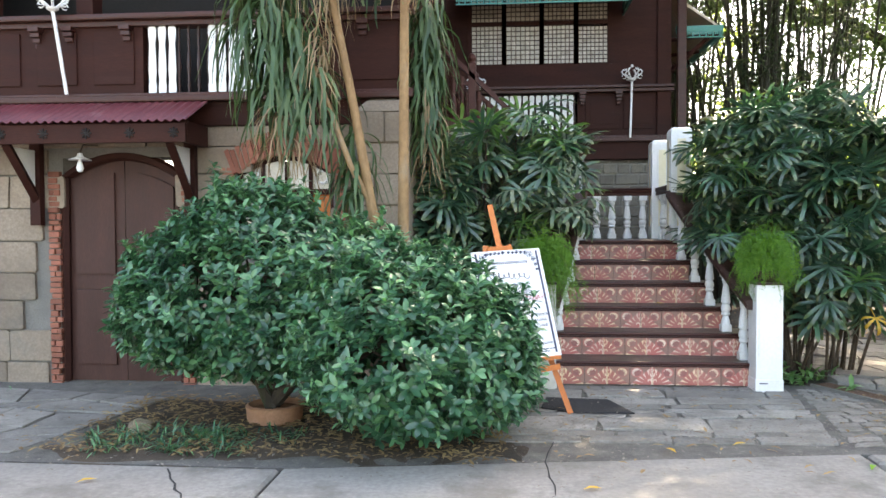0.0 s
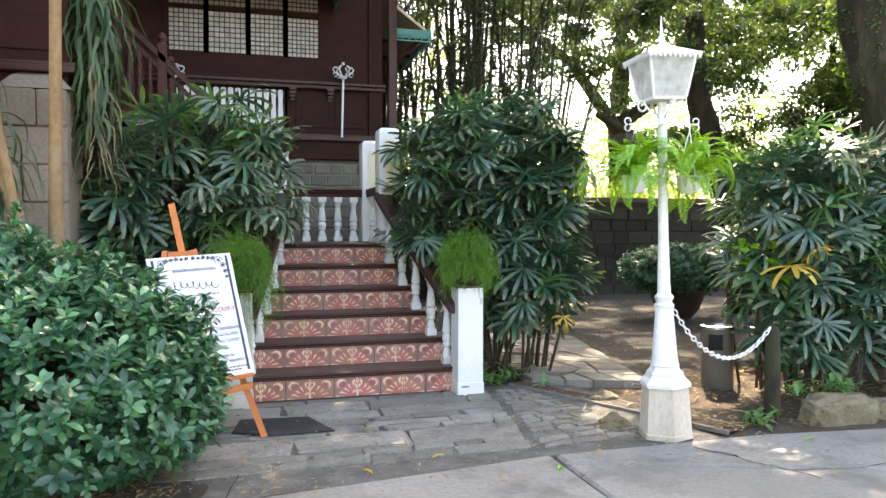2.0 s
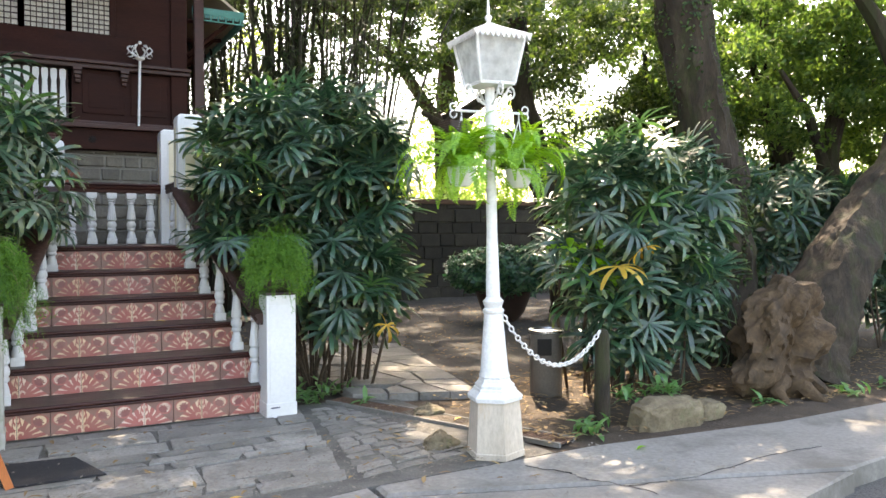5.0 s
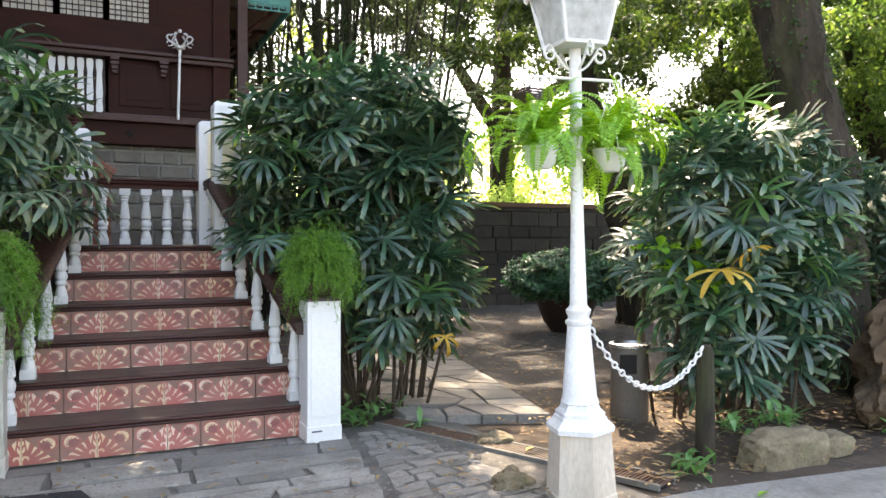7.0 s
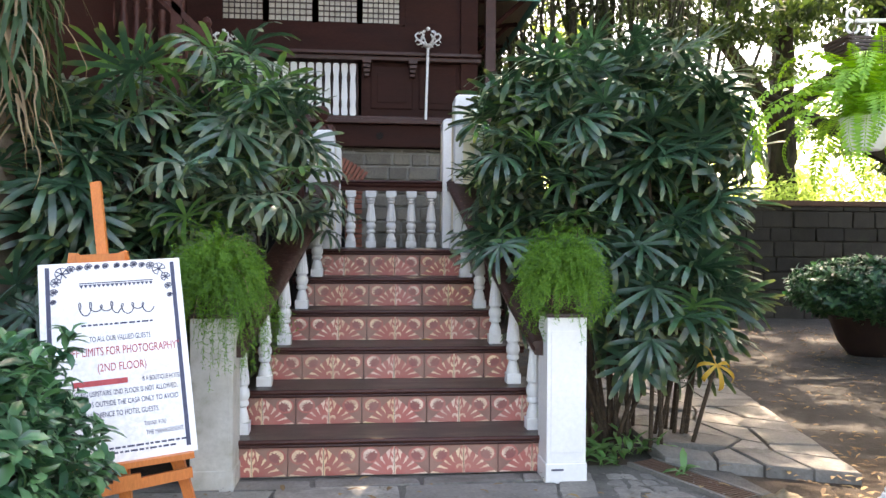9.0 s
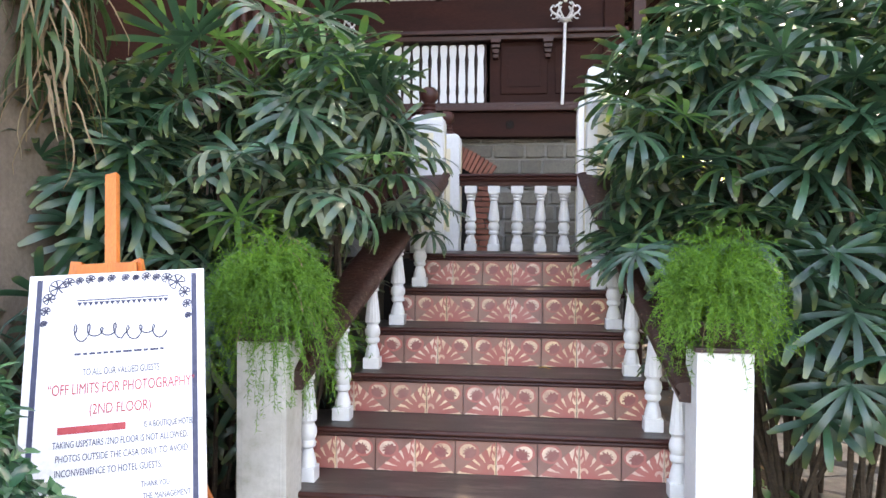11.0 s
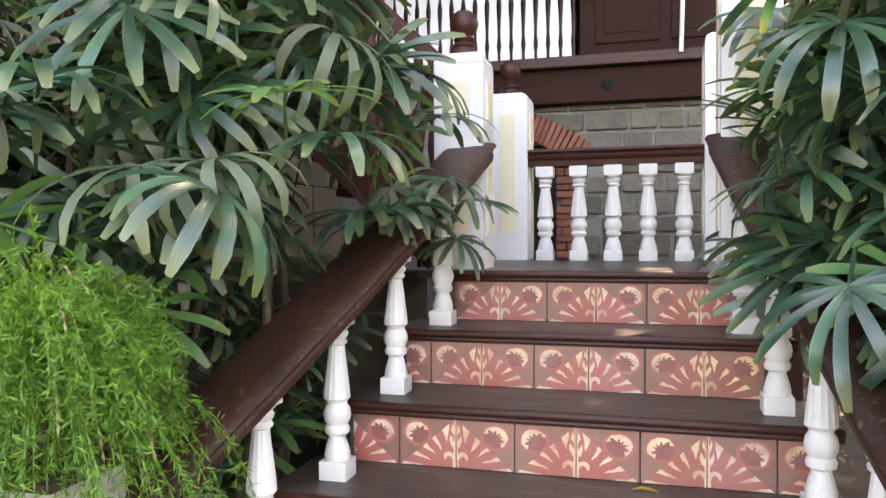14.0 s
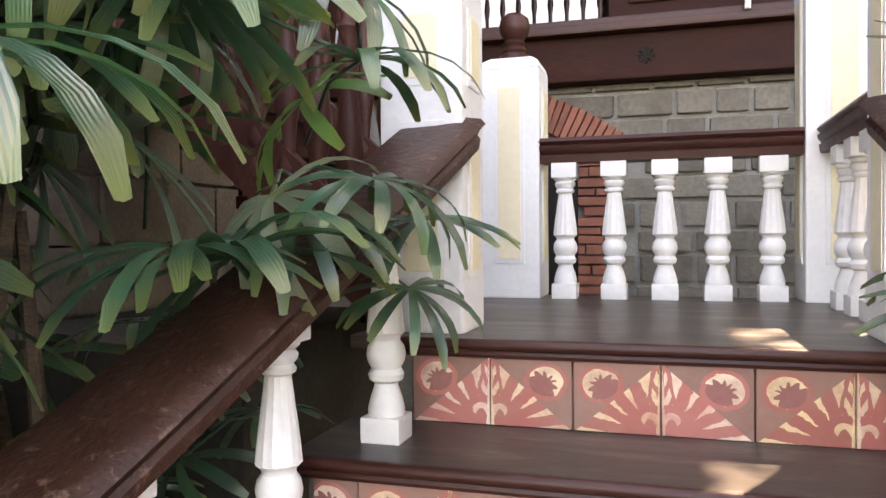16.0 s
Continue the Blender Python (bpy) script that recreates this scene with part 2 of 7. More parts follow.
M_LAMPB = surface("rust_stained_white_base", (0.50, 0.42, 0.33), (0.66, 0.58, 0.48), 4, 50, 0.5, 0.08, stretch=(1, 1, 0.4), stain=(0.42, 0.26, 0.10), stain_scale=3.0, stain_from=0.5, stain_amount=0.75)
M_CAPIZ = surface("capiz_shell", (0.42, 0.36, 0.28), (0.60, 0.53, 0.43), 9, 60, 0.3, 0.05, rnd=0.15)
M_TURQ = surface("turquoise_painted_metal", (0.07, 0.27, 0.24), (0.11, 0.38, 0.33), 5, 60, 0.5, 0.05)
M_ROOF = surface("oxblood_corrugated_metal", (0.10, 0.022, 0.028), (0.17, 0.04, 0.045), 3, 60, 0.4, 0.05, stain=(0.20, 0.10, 0.10), stain_scale=2.5)
M_STONE = surface("grey_adobe_block", (0.13, 0.112, 0.088), (0.24, 0.21, 0.168), 4, 40, 0.85, 0.6, rnd=0.25, stain=(0.10, 0.09, 0.07), stain_scale=2.0, stain_from=0.56)
M_STONEW = surface("buff_adobe_block", (0.20, 0.152, 0.112), (0.31, 0.245, 0.185), 3, 40, 0.85, 0.5, rnd=0.2, stain=(0.13, 0.12, 0.10), stain_scale=1.5, stain_from=0.54)
M_MORTAR = surface("grey_mortar", (0.15, 0.142, 0.125), (0.22, 0.205, 0.18), 6, 70, 0.9, 0.5)
M_POINT = surface("pale_lime_pointing", (0.25, 0.235, 0.205), (0.34, 0.325, 0.285), 6, 70, 0.9, 0.5)
# mossy stone of the court wall; also paints the shade on the stair base
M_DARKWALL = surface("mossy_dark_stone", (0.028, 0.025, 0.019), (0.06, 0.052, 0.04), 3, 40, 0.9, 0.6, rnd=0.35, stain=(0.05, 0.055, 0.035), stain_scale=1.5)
M_BRICK = surface("old_red_brick", (0.26, 0.085, 0.055), (0.36, 0.14, 0.09), 8, 60, 0.85, 0.4, rnd=0.25)
M_CONC = surface("worn_grey_concrete", (0.20, 0.186, 0.162), (0.30, 0.283, 0.252), 0.9, 30, 0.8, 0.3, stain=(0.12, 0.11, 0.092), stain_scale=1.6, stain_from=0.5, stain_amount=0.75)
M_FLAG = surface("worn_grey_flagstone", (0.185, 0.172, 0.148), (0.31, 0.29, 0.255), 3, 45, 0.8, 0.5, rnd=0.25, stain=(0.12, 0.11, 0.092), stain_scale=4.5, stain_from=0.5, stain_amount=0.7)
M_SOIL = surface("brown_leaf_litter_soil", (0.045, 0.032, 0.022), (0.105, 0.076, 0.05), 4, 90, 0.95, 0.9, stain=(0.17, 0.13, 0.095), stain_scale=7, stain_from=0.57)
M_COURT = surface("packed_dark_gravel_yard", (0.040, 0.036, 0.031), (0.088, 0.080, 0.070), 3, 70, 0.95, 0.9, stain=(0.125, 0.115, 0.10), stain_scale=9, stain_from=0.56)
M_BED = surface("gritty_joint_bed", (0.085, 0.078, 0.066), (0.19, 0.178, 0.155), 5, 110, 0.95, 0.8, stain=(0.26, 0.24, 0.205), stain_scale=16, stain_from=0.58)
M_GRAVEL = surface("dark_gravel", (0.07, 0.068, 0.062), (0.17, 0.165, 0.155), 60, 160, 0.95, 1.0)
M_ROCK = surface("mossy_rock", (0.13, 0.10, 0.06), (0.25, 0.20, 0.125), 6, 50, 0.9, 0.8, stain=(0.12, 0.13, 0.06), stain_scale=5, where="object")
M_BARK = surface("mossy_grey_brown_bark", (0.018, 0.013, 0.009), (0.075, 0.055, 0.036), 9, 45, 0.95, 1.0, stretch=(1, 1, 0.3), stain=(0.035, 0.045, 0.014), stain_scale=4, stain_from=0.5)
M_STUMP = surface("gnarled_tan_root_wood", (0.05, 0.030, 0.016), (0.15, 0.095, 0.05), 6, 40, 0.85, 1.0, stain=(0.02, 0.014, 0.009), stain_scale=4, stain_from=0.5)
M_PALE = surface("pale_slender_bark", (0.20, 0.115, 0.052), (0.34, 0.21, 0.10), 4, 40, 0.8, 0.5, stretch=(1, 1, 0.5), stain=(0.20, 0.17, 0.13), stain_scale=4)
M_CANE = surface("fibrous_palm_cane", (0.04, 0.028, 0.018), (0.11, 0.075, 0.048), 10, 60, 0.9, 0.6, stretch=(1, 1, 3))
M_CULM = surface("dark_bamboo_culm", (0.014, 0.016, 0.009), (0.05, 0.05, 0.024), 3, 40, 0.5, 0.1, stretch=(1, 1, 0.4))
M_ORANGE = surface("orange_varnished_easel_wood", (0.55, 0.15, 0.035), (0.66, 0.21, 0.05), 3, 50, 0.45, 0.08, stretch=(4, 4, 0.6))
M_BOARD = surface("weathered_white_print", (0.74, 0.73, 0.70), (0.80, 0.79, 0.77), 3, 40, 0.45, 0.03, where="object", stain=(0.62, 0.54, 0.40), stain_scale=4.5, stain_from=0.55, stain_amount=0.6)
M_INK = surface("faded_navy_ink", (0.035, 0.04, 0.075), (0.07, 0.075, 0.12), 20, 60, 0.5, 0.0)
M_REDINK = surface("faded_red_ink", (0.42, 0.045, 0.05), (0.50, 0.08, 0.08), 20, 60, 0.5, 0.0)
M_MAT = surface("black_rubber_mat", (0.018, 0.018, 0.019), (0.03, 0.03, 0.032), 6, 120, 0.85, 0.4)
M_IRON = surface("rusty_grating", (0.08, 0.065, 0.05), (0.16, 0.115, 0.08), 6, 60, 0.6, 0.3, metal=0.4)
M_RUST = surface("brown_rust_plate", (0.10, 0.055, 0.035), (0.17, 0.095, 0.06), 6, 60, 0.8, 0.3)
M_BIN = surface("brown_grey_metal_bin", (0.10, 0.085, 0.07), (0.15, 0.13, 0.11), 5, 60, 0.4, 0.05)
M_STEEL = surface("brushed_steel", (0.5, 0.5, 0.5), (0.6, 0.6, 0.6), 5, 80, 0.3, 0.02, metal=1.0)
M_POT = surface("dark_glazed_planter", (0.04, 0.022, 0.018), (0.07, 0.04, 0.03), 5, 60, 0.5, 0.1)
M_TERRA = surface("terracotta", (0.25, 0.12, 0.06), (0.33, 0.17, 0.10), 5, 60, 0.8, 0.3)
# near-black colour stands in for shade inside openings; the rosettes share it
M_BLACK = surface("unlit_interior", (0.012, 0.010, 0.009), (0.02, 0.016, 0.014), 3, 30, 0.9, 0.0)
M_SOFFIT = surface("cream_soffit_boards", (0.55, 0.47, 0.36), (0.62, 0.54, 0.42), 2, 40, 0.7, 0.05)
M_GLASS = milky_glass_mat("lantern_glass")
M_PANE = surface("pale_frosted_pane", (0.50, 0.44, 0.38), (0.66, 0.60, 0.54), 6, 60, 0.15, 0.02)
L_BUSH = leaf_mat("bush_leaf", (0.012, 0.052, 0.029), (0.036, 0.122, 0.062), (0.12, 0.28, 0.115), 0.2, 0.3, spec=0.6)
L_PALM = leaf_mat("palm_leaf", (0.007, 0.029, 0.018), (0.019, 0.066, 0.037), (0.058, 0.15, 0.072), 0.18, 0.30, streak=0.06, spec=0.9, veins=True)
L_PALML = leaf_mat("young_palm_leaf", (0.04, 0.12, 0.035), (0.07, 0.19, 0.055), (0.12, 0.25, 0.08), 0.3, 0.33, streak=0.15, veins=True)
L_PALMG = leaf_mat("greying_palm_leaf", (0.06, 0.11, 0.065), (0.12, 0.16, 0.10), (0.20, 0.22, 0.15), 0.25, 0.4, streak=0.2, veins=True)
L_YELLOW = leaf_mat("yellowed_leaf", (0.42, 0.26, 0.03), (0.52, 0.34, 0.05), (0.58, 0.42, 0.09), 0.3, 0.5)
L_FERN = leaf_mat("fern_frond", (0.10, 0.25, 0.03), (0.16, 0.36, 0.045), (0.24, 0.44, 0.07), 0.4, 0.5)
L_ASP = leaf_mat("asparagus_fern", (0.04, 0.125, 0.018), (0.085, 0.22, 0.028), (0.16, 0.33, 0.045), 0.3, 0.55)
L_TREE = leaf_mat("tree_leaf", (0.016, 0.038, 0.012), (0.034, 0.07, 0.019), (0.075, 0.125, 0.03), 0.4, 0.45)
# bright yellow-greens carry the sun's glow through the far leaves
L_FAR = leaf_mat("far_leaf_sunlight_in_colour", (0.11, 0.20, 0.05), (0.19, 0.30, 0.085), (0.30, 0.40, 0.14), 0.65, 0.5)
L_CREEP = leaf_mat("trunk_creeper_leaf", (0.014, 0.034, 0.011), (0.032, 0.064, 0.018), (0.08, 0.12, 0.03), 0.2, 0.6, spec=0.25)
# lighter copy of L_TREE with the backlight put into its greens
L_MID = leaf_mat("tree_leaf_backlight_in_colour", (0.028, 0.07, 0.022), (0.065, 0.135, 0.036), (0.14, 0.23, 0.06), 0.55, 0.45)
M_GRIT = surface("pale_grit", (0.16, 0.14, 0.11), (0.34, 0.30, 0.25), 9, 60, 0.9, 0.0)
L_BAMB = leaf_mat("bamboo_leaf", (0.016, 0.034, 0.015), (0.032, 0.056, 0.024), (0.062, 0.088, 0.036), 0.3, 0.5)
L_STRAP = leaf_mat("hanging_strap_leaf", (0.02, 0.055, 0.022), (0.045, 0.095, 0.036), (0.10, 0.15, 0.06), 0.25, 0.45)
L_DRY = leaf_mat("dry_strap_leaf", (0.16, 0.115, 0.06), (0.25, 0.18, 0.10), (0.33, 0.25, 0.15), 0.2, 0.7)
L_LITTER = leaf_mat("fallen_leaf", (0.12, 0.07, 0.03), (0.22, 0.14, 0.06), (0.36, 0.25, 0.10), 0.05, 0.8)

# ---- building helpers ----


def box(bm, x0, x1, y0, y1, z0, z1, bev=0.0):
    m = Matrix.Translation(((x0 + x1) / 2, (y0 + y1) / 2, (z0 + z1) / 2)) @ Matrix.Diagonal((abs(x1 - x0), abs(y1 - y0), abs(z1 - z0), 1))
    vs = bmesh.ops.create_cube(bm, size=1, matrix=m)["verts"]
    if bev:
        es = list({e for v in vs for e in v.link_edges})
        bmesh.ops.bevel(bm, geom=es, offset=bev, segments=2, affect="EDGES", profile=0.7)
    return bm


def slab(bm, pts, z0, z1, bev=0.0):
    """Upright prism over a flat outline."""
    lo, hi = [bm.verts.new((x, y, z0)) for x, y in pts], [bm.verts.new((x, y, z1)) for x, y in pts]
    n = len(pts)
    top = bm.faces.new(hi)
    bm.faces.new(lo[::-1])
    for i in range(n):
        bm.faces.new((lo[i], lo[(i + 1) % n], hi[(i + 1) % n], hi[i]))
    if bev:
        bmesh.ops.bevel(bm, geom=list(top.edges), offset=bev, segments=1, affect="EDGES")
    return bm


def ring_skin(bm, rings, cap=True):
    vs = [[bm.verts.new(p) for p in r] for r in rings]
    n = len(vs[0])
    for a, b in zip(vs, vs[1:]):
        for i in range(n):
            bm.faces.new((a[i], a[(i + 1) % n], b[(i + 1) % n], b[i]))
    if cap:
        bm.faces.new(vs[0][::-1])
        bm.faces.new(vs[-1])
    return bm


def lathe(bm, prof, seg=16, at=(0, 0, 0), turn=0.0):
    return ring_skin(bm, [[(at[0] + r * math.cos(turn + 2 * math.pi * i / seg), at[1] + r * math.sin(turn + 2 * math.pi * i / seg), at[2] + z) for i in range(seg)] for r, z in prof])


def tube(bm, pts, rads, seg=8, rough=0.0, rng=random):
    pts = [Vector(p) for p in pts]
    if not isinstance(rads, (list, tuple)):
        rads = [rads] * len(pts)
    rings, ref = [], Vector((0.31, 0.95, 0.05))
    for i, p in enumerate(pts):
        d = (pts[min(i + 1, len(pts) - 1)] - pts[max(i - 1, 0)]).normalized()
        a = d.cross(ref)
        if a.length < 0.1:
            a = d.cross(Vector((1, 0, 0)))
        a.normalize()
        b = d.cross(a)
        rings.append([p + (a * math.cos(2 * math.pi * k / seg) + b * math.sin(2 * math.pi * k / seg)) * rads[i] * (1 + rng.uniform(-rough, rough)) for k in range(seg)])
    return ring_skin(bm, rings)


def data_of(bm, name, mat, smooth=False):
    bmesh.ops.recalc_face_normals(bm, faces=bm.faces[:])
    me = bpy.data.meshes.new(name)
    bm.to_mesh(me)
    bm.free()
    me.materials.append(mat)
    if smooth:
        me.shade_smooth()
        me.set_sharp_from_angle(angle=radians(40))
    return me


def part(name, bm, mat, parent=None, label="", smooth=False):
    ob = new(name, data_of(bm, name, mat, smooth) if isinstance(bm, bmesh.types.BMesh) else bm)
    ob.parent = parent
    return tagged(ob, label) if label else ob


def thing(name, at, label, category, group="", kind=""):
    ob = new(name)
    ob.location = at
    ob.empty_display_size = 0.1
    return tagged(ob, label, category, group, kind)


def setting(name, bm, mat, label, category, smooth=False):
    return tagged(part(name, bm, mat, smooth=smooth), label, category, kind="structure")


def fresh():
    return bmesh.new()


def raw_mesh(name, verts, faces, mat, smooth=True):
    me = bpy.data.meshes.new(name)
    me.from_pydata([tuple(v) for v in verts], [], faces)
    me.materials.append(mat)
    if smooth:
        me.shade_smooth()
    return me

# ---- ground ----
rng = random.Random(7)


def sheet(pts, n, z, bump, seed, hump=0.0, wander=0.0):
    """Uneven ground patch over a four-cornered outline."""
    a, b, c, d = [Vector((*p, 0)) for p in pts]
    verts, faces = [], []
    for j in range(n + 1):
        for i in range(n + 1):
            u, v = i / n, j / n
            p = a.lerp(b, u).lerp(d.lerp(c, u), v)
            edge = min(1, 6 * min(u, 1 - u, v, 1 - v))
            if wander:
                p.x += wander * noise.noise(Vector((p.x * 1.7, p.y * 1.7, seed)))
                p.y += wander * noise.noise(Vector((p.x * 1.7, p.y * 1.7, seed + 9)))
            h = noise.fractal(Vector((p.x * 1.3 + seed, p.y * 1.3, 0)), 0.6, 2.0, 4) * bump * edge + hump * edge
            verts.append((p.x, p.y, z + h))
    for j in range(n):
        for i in range(n):
            k = j * (n + 1) + i
            faces.append((k, k + 1, k + n + 2, k + n + 1))
    return verts, faces


gv, gf = [], []
ring = [-400, -120, -40, -15, -6, 0, 3, 6, 9, 13, 20, 45, 130, 400]
for yy in ring:
    for xx in ring:
        gv.append((xx + 3, yy + 4, -0.13))
for j in range(len(ring) - 1):
    for i in range(len(ring) - 1):
        k = j * len(ring) + i
        gf.append((k, k + 1, k + len(ring) + 1, k + len(ring)))
tagged(new("ground", raw_mesh("ground", gv, gf, M_GRAVEL, False)), "dark crushed gravel ground around the house", "ground", kind="structure")

# Concrete drive with a worn kerb edge towards the gravel, laid in three bays with open joints.
for pts in ([(-14, -6), (-1.6, -6), (-1.55, 4.55), (-14, 4.6)], [(-1.585, -6), (1.9, -6), (2.0, 5.1), (-1.535, 4.56)], [(1.915, -6), (2.9, -6), (3.0, 2.0), (3.3, 3.45), (3.9, 3.85), (4.6, 4.0), (2.015, 4.9)],
            [(2.03, 4.94), (4.62, 4.04), (5.6, 4.12), (14, 4.5), (14, 5.0), (5.2, 4.95), (3.6, 5.12), (2.04, 5.1)]):
    bm = fresh()
    slab(bm, pts, -0.13, 0.0, 0.018)
    setting("pavement", bm, M_CONC, "worn grey concrete drive with hairline cracks", "pavement")
bm = fresh()
slab(bm, [(-14, 4.64), (-1.5, 4.6), (2.0, 5.12), (3.3, 5.16), (3.05, 7.2), (-14, 7.2)], -0.13, -0.012)
setting("forecourt", bm, M_BED, "gritty grey bed between the entrance flagstones", "pavement")
v, f = sheet([(2.2, 7.0), (16, 7.0), (16, 17), (2.2, 17)], 60, -0.03, 0.025, 3)
tagged(new("yard", raw_mesh("yard", v, f, M_COURT)), "packed brown gravel courtyard strewn with leaves", "ground", kind="structure")
v, f = sheet([(3.3, 5.02), (15, 4.84), (15, 8.2), (3.1, 7.2)], 50, -0.03, 0.035, 9, 0.025, 0.12)
tagged(new("planting_bed", raw_mesh("planting_bed", v, f, M_SOIL)), "dark soil bed with dry leaf litter", "soil", kind="structure")
v, f = sheet([(-1.3, 7.0), (2.9, 7.0), (2.9, 11.4), (-1.3, 11.4)], 30, -0.03, 0.02, 29)
tagged(new("stair_bed", raw_mesh("stair_bed", v, f, M_SOIL)), "dark shaded soil beside the stair", "soil", kind="structure")
v, f = sheet([(-3.4, 4.62), (0.0, 4.7), (-0.2, 6.7), (-3.2, 6.2)], 40, -0.016, 0.03, 19, 0.025, 0.35)
tagged(new("shrub_bed", raw_mesh("shrub_bed", v, f, M_SOIL)), "dry brown soil and litter under the shrub", "soil", kind="structure")

# ---- masonry ----
UNIT = []
for k in range(5):
    bm = fresh()
    box(bm, -0.5, 0.5, -0.5, 0.5, -0.5, 0.5)
    for vert in bm.verts:
        vert.co += Vector([rng.uniform(-0.02, 0.02) for _ in range(3)])
    bmesh.ops.bevel(bm, geom=bm.edges[:], offset=0.045, segments=1, affect="EDGES")
    UNIT.append(bm)


def unit_meshes(mat, tag):
    out = []
    for bm in UNIT:
        out.append(data_of(bm.copy(), tag, mat))
    return out


def courses(parent, meshes, name, along, x0, x1, z0, z1, depth, w, h, hole=None, gap=0.012, face=0.0, proud=0.012, rr=None):
    """Running-bond pieces on a wall; 'along' maps (s, out, z) into the wall's place and gives the turn."""
    r = rr or rng
    z, row = z0, 0
    while z < z1 - 0.02:
        hh = min(h * r.uniform(0.85, 1.15), z1 - z)
        s = x0 - (r.uniform(0.2, 0.8) * w if row % 2 else 0)
        while s < x1 - 0.02:
            ww = w * r.uniform(0.7, 1.3)
            a, b = max(s, x0), min(s + ww, x1)
            s += ww
            if b - a < 0.04 or (hole and hole((a + b) / 2, z + hh / 2)):
                continue
            ob = new(name, r.choice(meshes))
            p, turn = along((a + b) / 2, face + r.uniform(-0.3, 1) * proud, z + hh / 2)
            ob.location, ob.rotation_euler = p, (0, 0, turn)
            ob.scale = (b - a - gap, depth, hh - gap)
            ob.parent = parent
        z += hh
        row += 1


# ---- house: left wing ----
WY = 6.9


def wx(x):
    return -0.21 + (x + 0.21) * 0.97


def wz(z):
    return 1.43 + (z - 1.43) * 0.97


WL, WR = wx(-5.05), wx(-1.14)
DL, DR, DT = wx(-4.42), wx(-3.26), wz(2.09)      # door
NL, NR, NB_, NT_ = wx(-2.71), wx(-1.80), 1.15, wz(2.09)   # arched window


def arch_top(x, a, b, top, rise):
    u = (x - (a + b) / 2) / ((b - a) / 2)
    return top - rise * min(1.0, u * u)


def wing_hole(x, z):
    if DL - 0.14 < x < DR + 0.14 and z < DT + 0.1:
        return True
    return NL - 0.1 < x < NR + 0.1 and NB_ < z < NT_ + 0.12


wing = tagged(new("wall_wing"), "buff adobe stone ground-floor wall of the projecting house wing", "wall", kind="structure")
bm = fresh()
wtop = wz(2.37)
box(bm, WL - 6, DL, WY, WY + 0.35, -0.1, wtop)
box(bm, DR, NL, WY, WY + 0.35, -0.1, wtop)
box(bm, NR, WR - 0.02, WY, WY + 0.35, -0.1, wtop)
box(bm, DL, DR, WY, WY + 0.35, DT + 0.0, wtop)
box(bm, NL, NR, WY, WY + 0.35, NT_, wtop)
box(bm, NL, NR, WY, WY + 0.35, -0.1, NB_)
box(bm, WR - 0.35, WR - 0.02, WY + 0.35, 11.4, -0.1, wtop)
part("mortar_core", bm, M_MORTAR, wing)
wm = unit_meshes(M_STONEW, "stone_block")
courses(wing, wm, "stone_block", lambda s, o, z: ((s, WY - o, z), 0), WL - 0.9, WR - 0.3, -0.08, wtop, 0.06, 0.5, 0.27, wing_hole)
courses(wing, wm, "stone_block", lambda s, o, z: ((WR - 0.02 + o, s, z), radians(90)), WY + 0.3, 11.4, -0.08, wtop, 0.06, 0.5, 0.27)
# bricks round door and window
bmm = unit_meshes(M_BRICK, "brick")
for a, b in ((DL - 0.13, DL - 0.01), (DR + 0.01, DR + 0.13)):
    courses(wing, bmm, "brick", lambda s, o, z: ((s, WY - o, z), 0), a, b, -0.05, DT - 0.12, 0.07, 0.12, 0.055, None, 0.01)
for a, b, top, rise, z0 in ((NL, NR, NT_, 0.16, 1.55),):
    for k in range(22):
        u = -1.06 + 2.12 * k / 21
        x = (a + b) / 2 + u * (b - a) / 2 * 1.05
        ob = new("brick", bmm[k % 5])
        ob.location = (x, WY - 0.015, arch_top(x, a, b, top, rise) + 0.11)
        ob.rotation_euler = (0, u * 0.35, 0)
        ob.scale = (0.042, 0.07, 0.22)
        ob.parent = wing
for a, b in ((NL - 0.14, NL - 0.02), (NR + 0.02, NR + 0.14)):
    courses(wing, bmm, "brick", lambda s, o, z: ((s, WY - o, z), 0), a, b, 1.1, NT_ - 0.1, 0.07, 0.12, 0.055, None, 0.01)

# stone corner pier with a worn rounded cap
pier = tagged(new("corner_pier"), "weathered buff stone corner pier with a worn cap", "pier", kind="structure")
bm = fresh()
box(bm, wx(-1.52), WR + 0.06, WY - 0.2, WY + 0.5, -0.1, 2.42, 0.04)
ring_skin(bm, [[(wx(-1.52) - 0.03, WY - 0.23, 2.42), (WR + 0.09, WY - 0.23, 2.42), (WR + 0.09, WY + 0.5, 2.42), (wx(-1.52) - 0.03, WY + 0.5, 2.42)],
               [(wx(-1.46), WY - 0.16, 2.52), (WR + 0.0, WY - 0.16, 2.52), (WR, WY + 0.5, 2.52), (wx(-1.46), WY + 0.5, 2.52)],
               [(wx(-1.4), WY - 0.05, 2.57), (WR - 0.1, WY - 0.05, 2.57), (WR - 0.1, WY + 0.5, 2.57), (wx(-1.4), WY + 0.5, 2.57)]])
part("pier_core", bm, M_STONEW, pier)
courses(pier, wm, "stone_block", lambda s, o, z: ((s, WY - 0.2 - o, z), 0), wx(-1.52), WR + 0.06, 0, 2.42, 0.05, 0.3, 0.3)

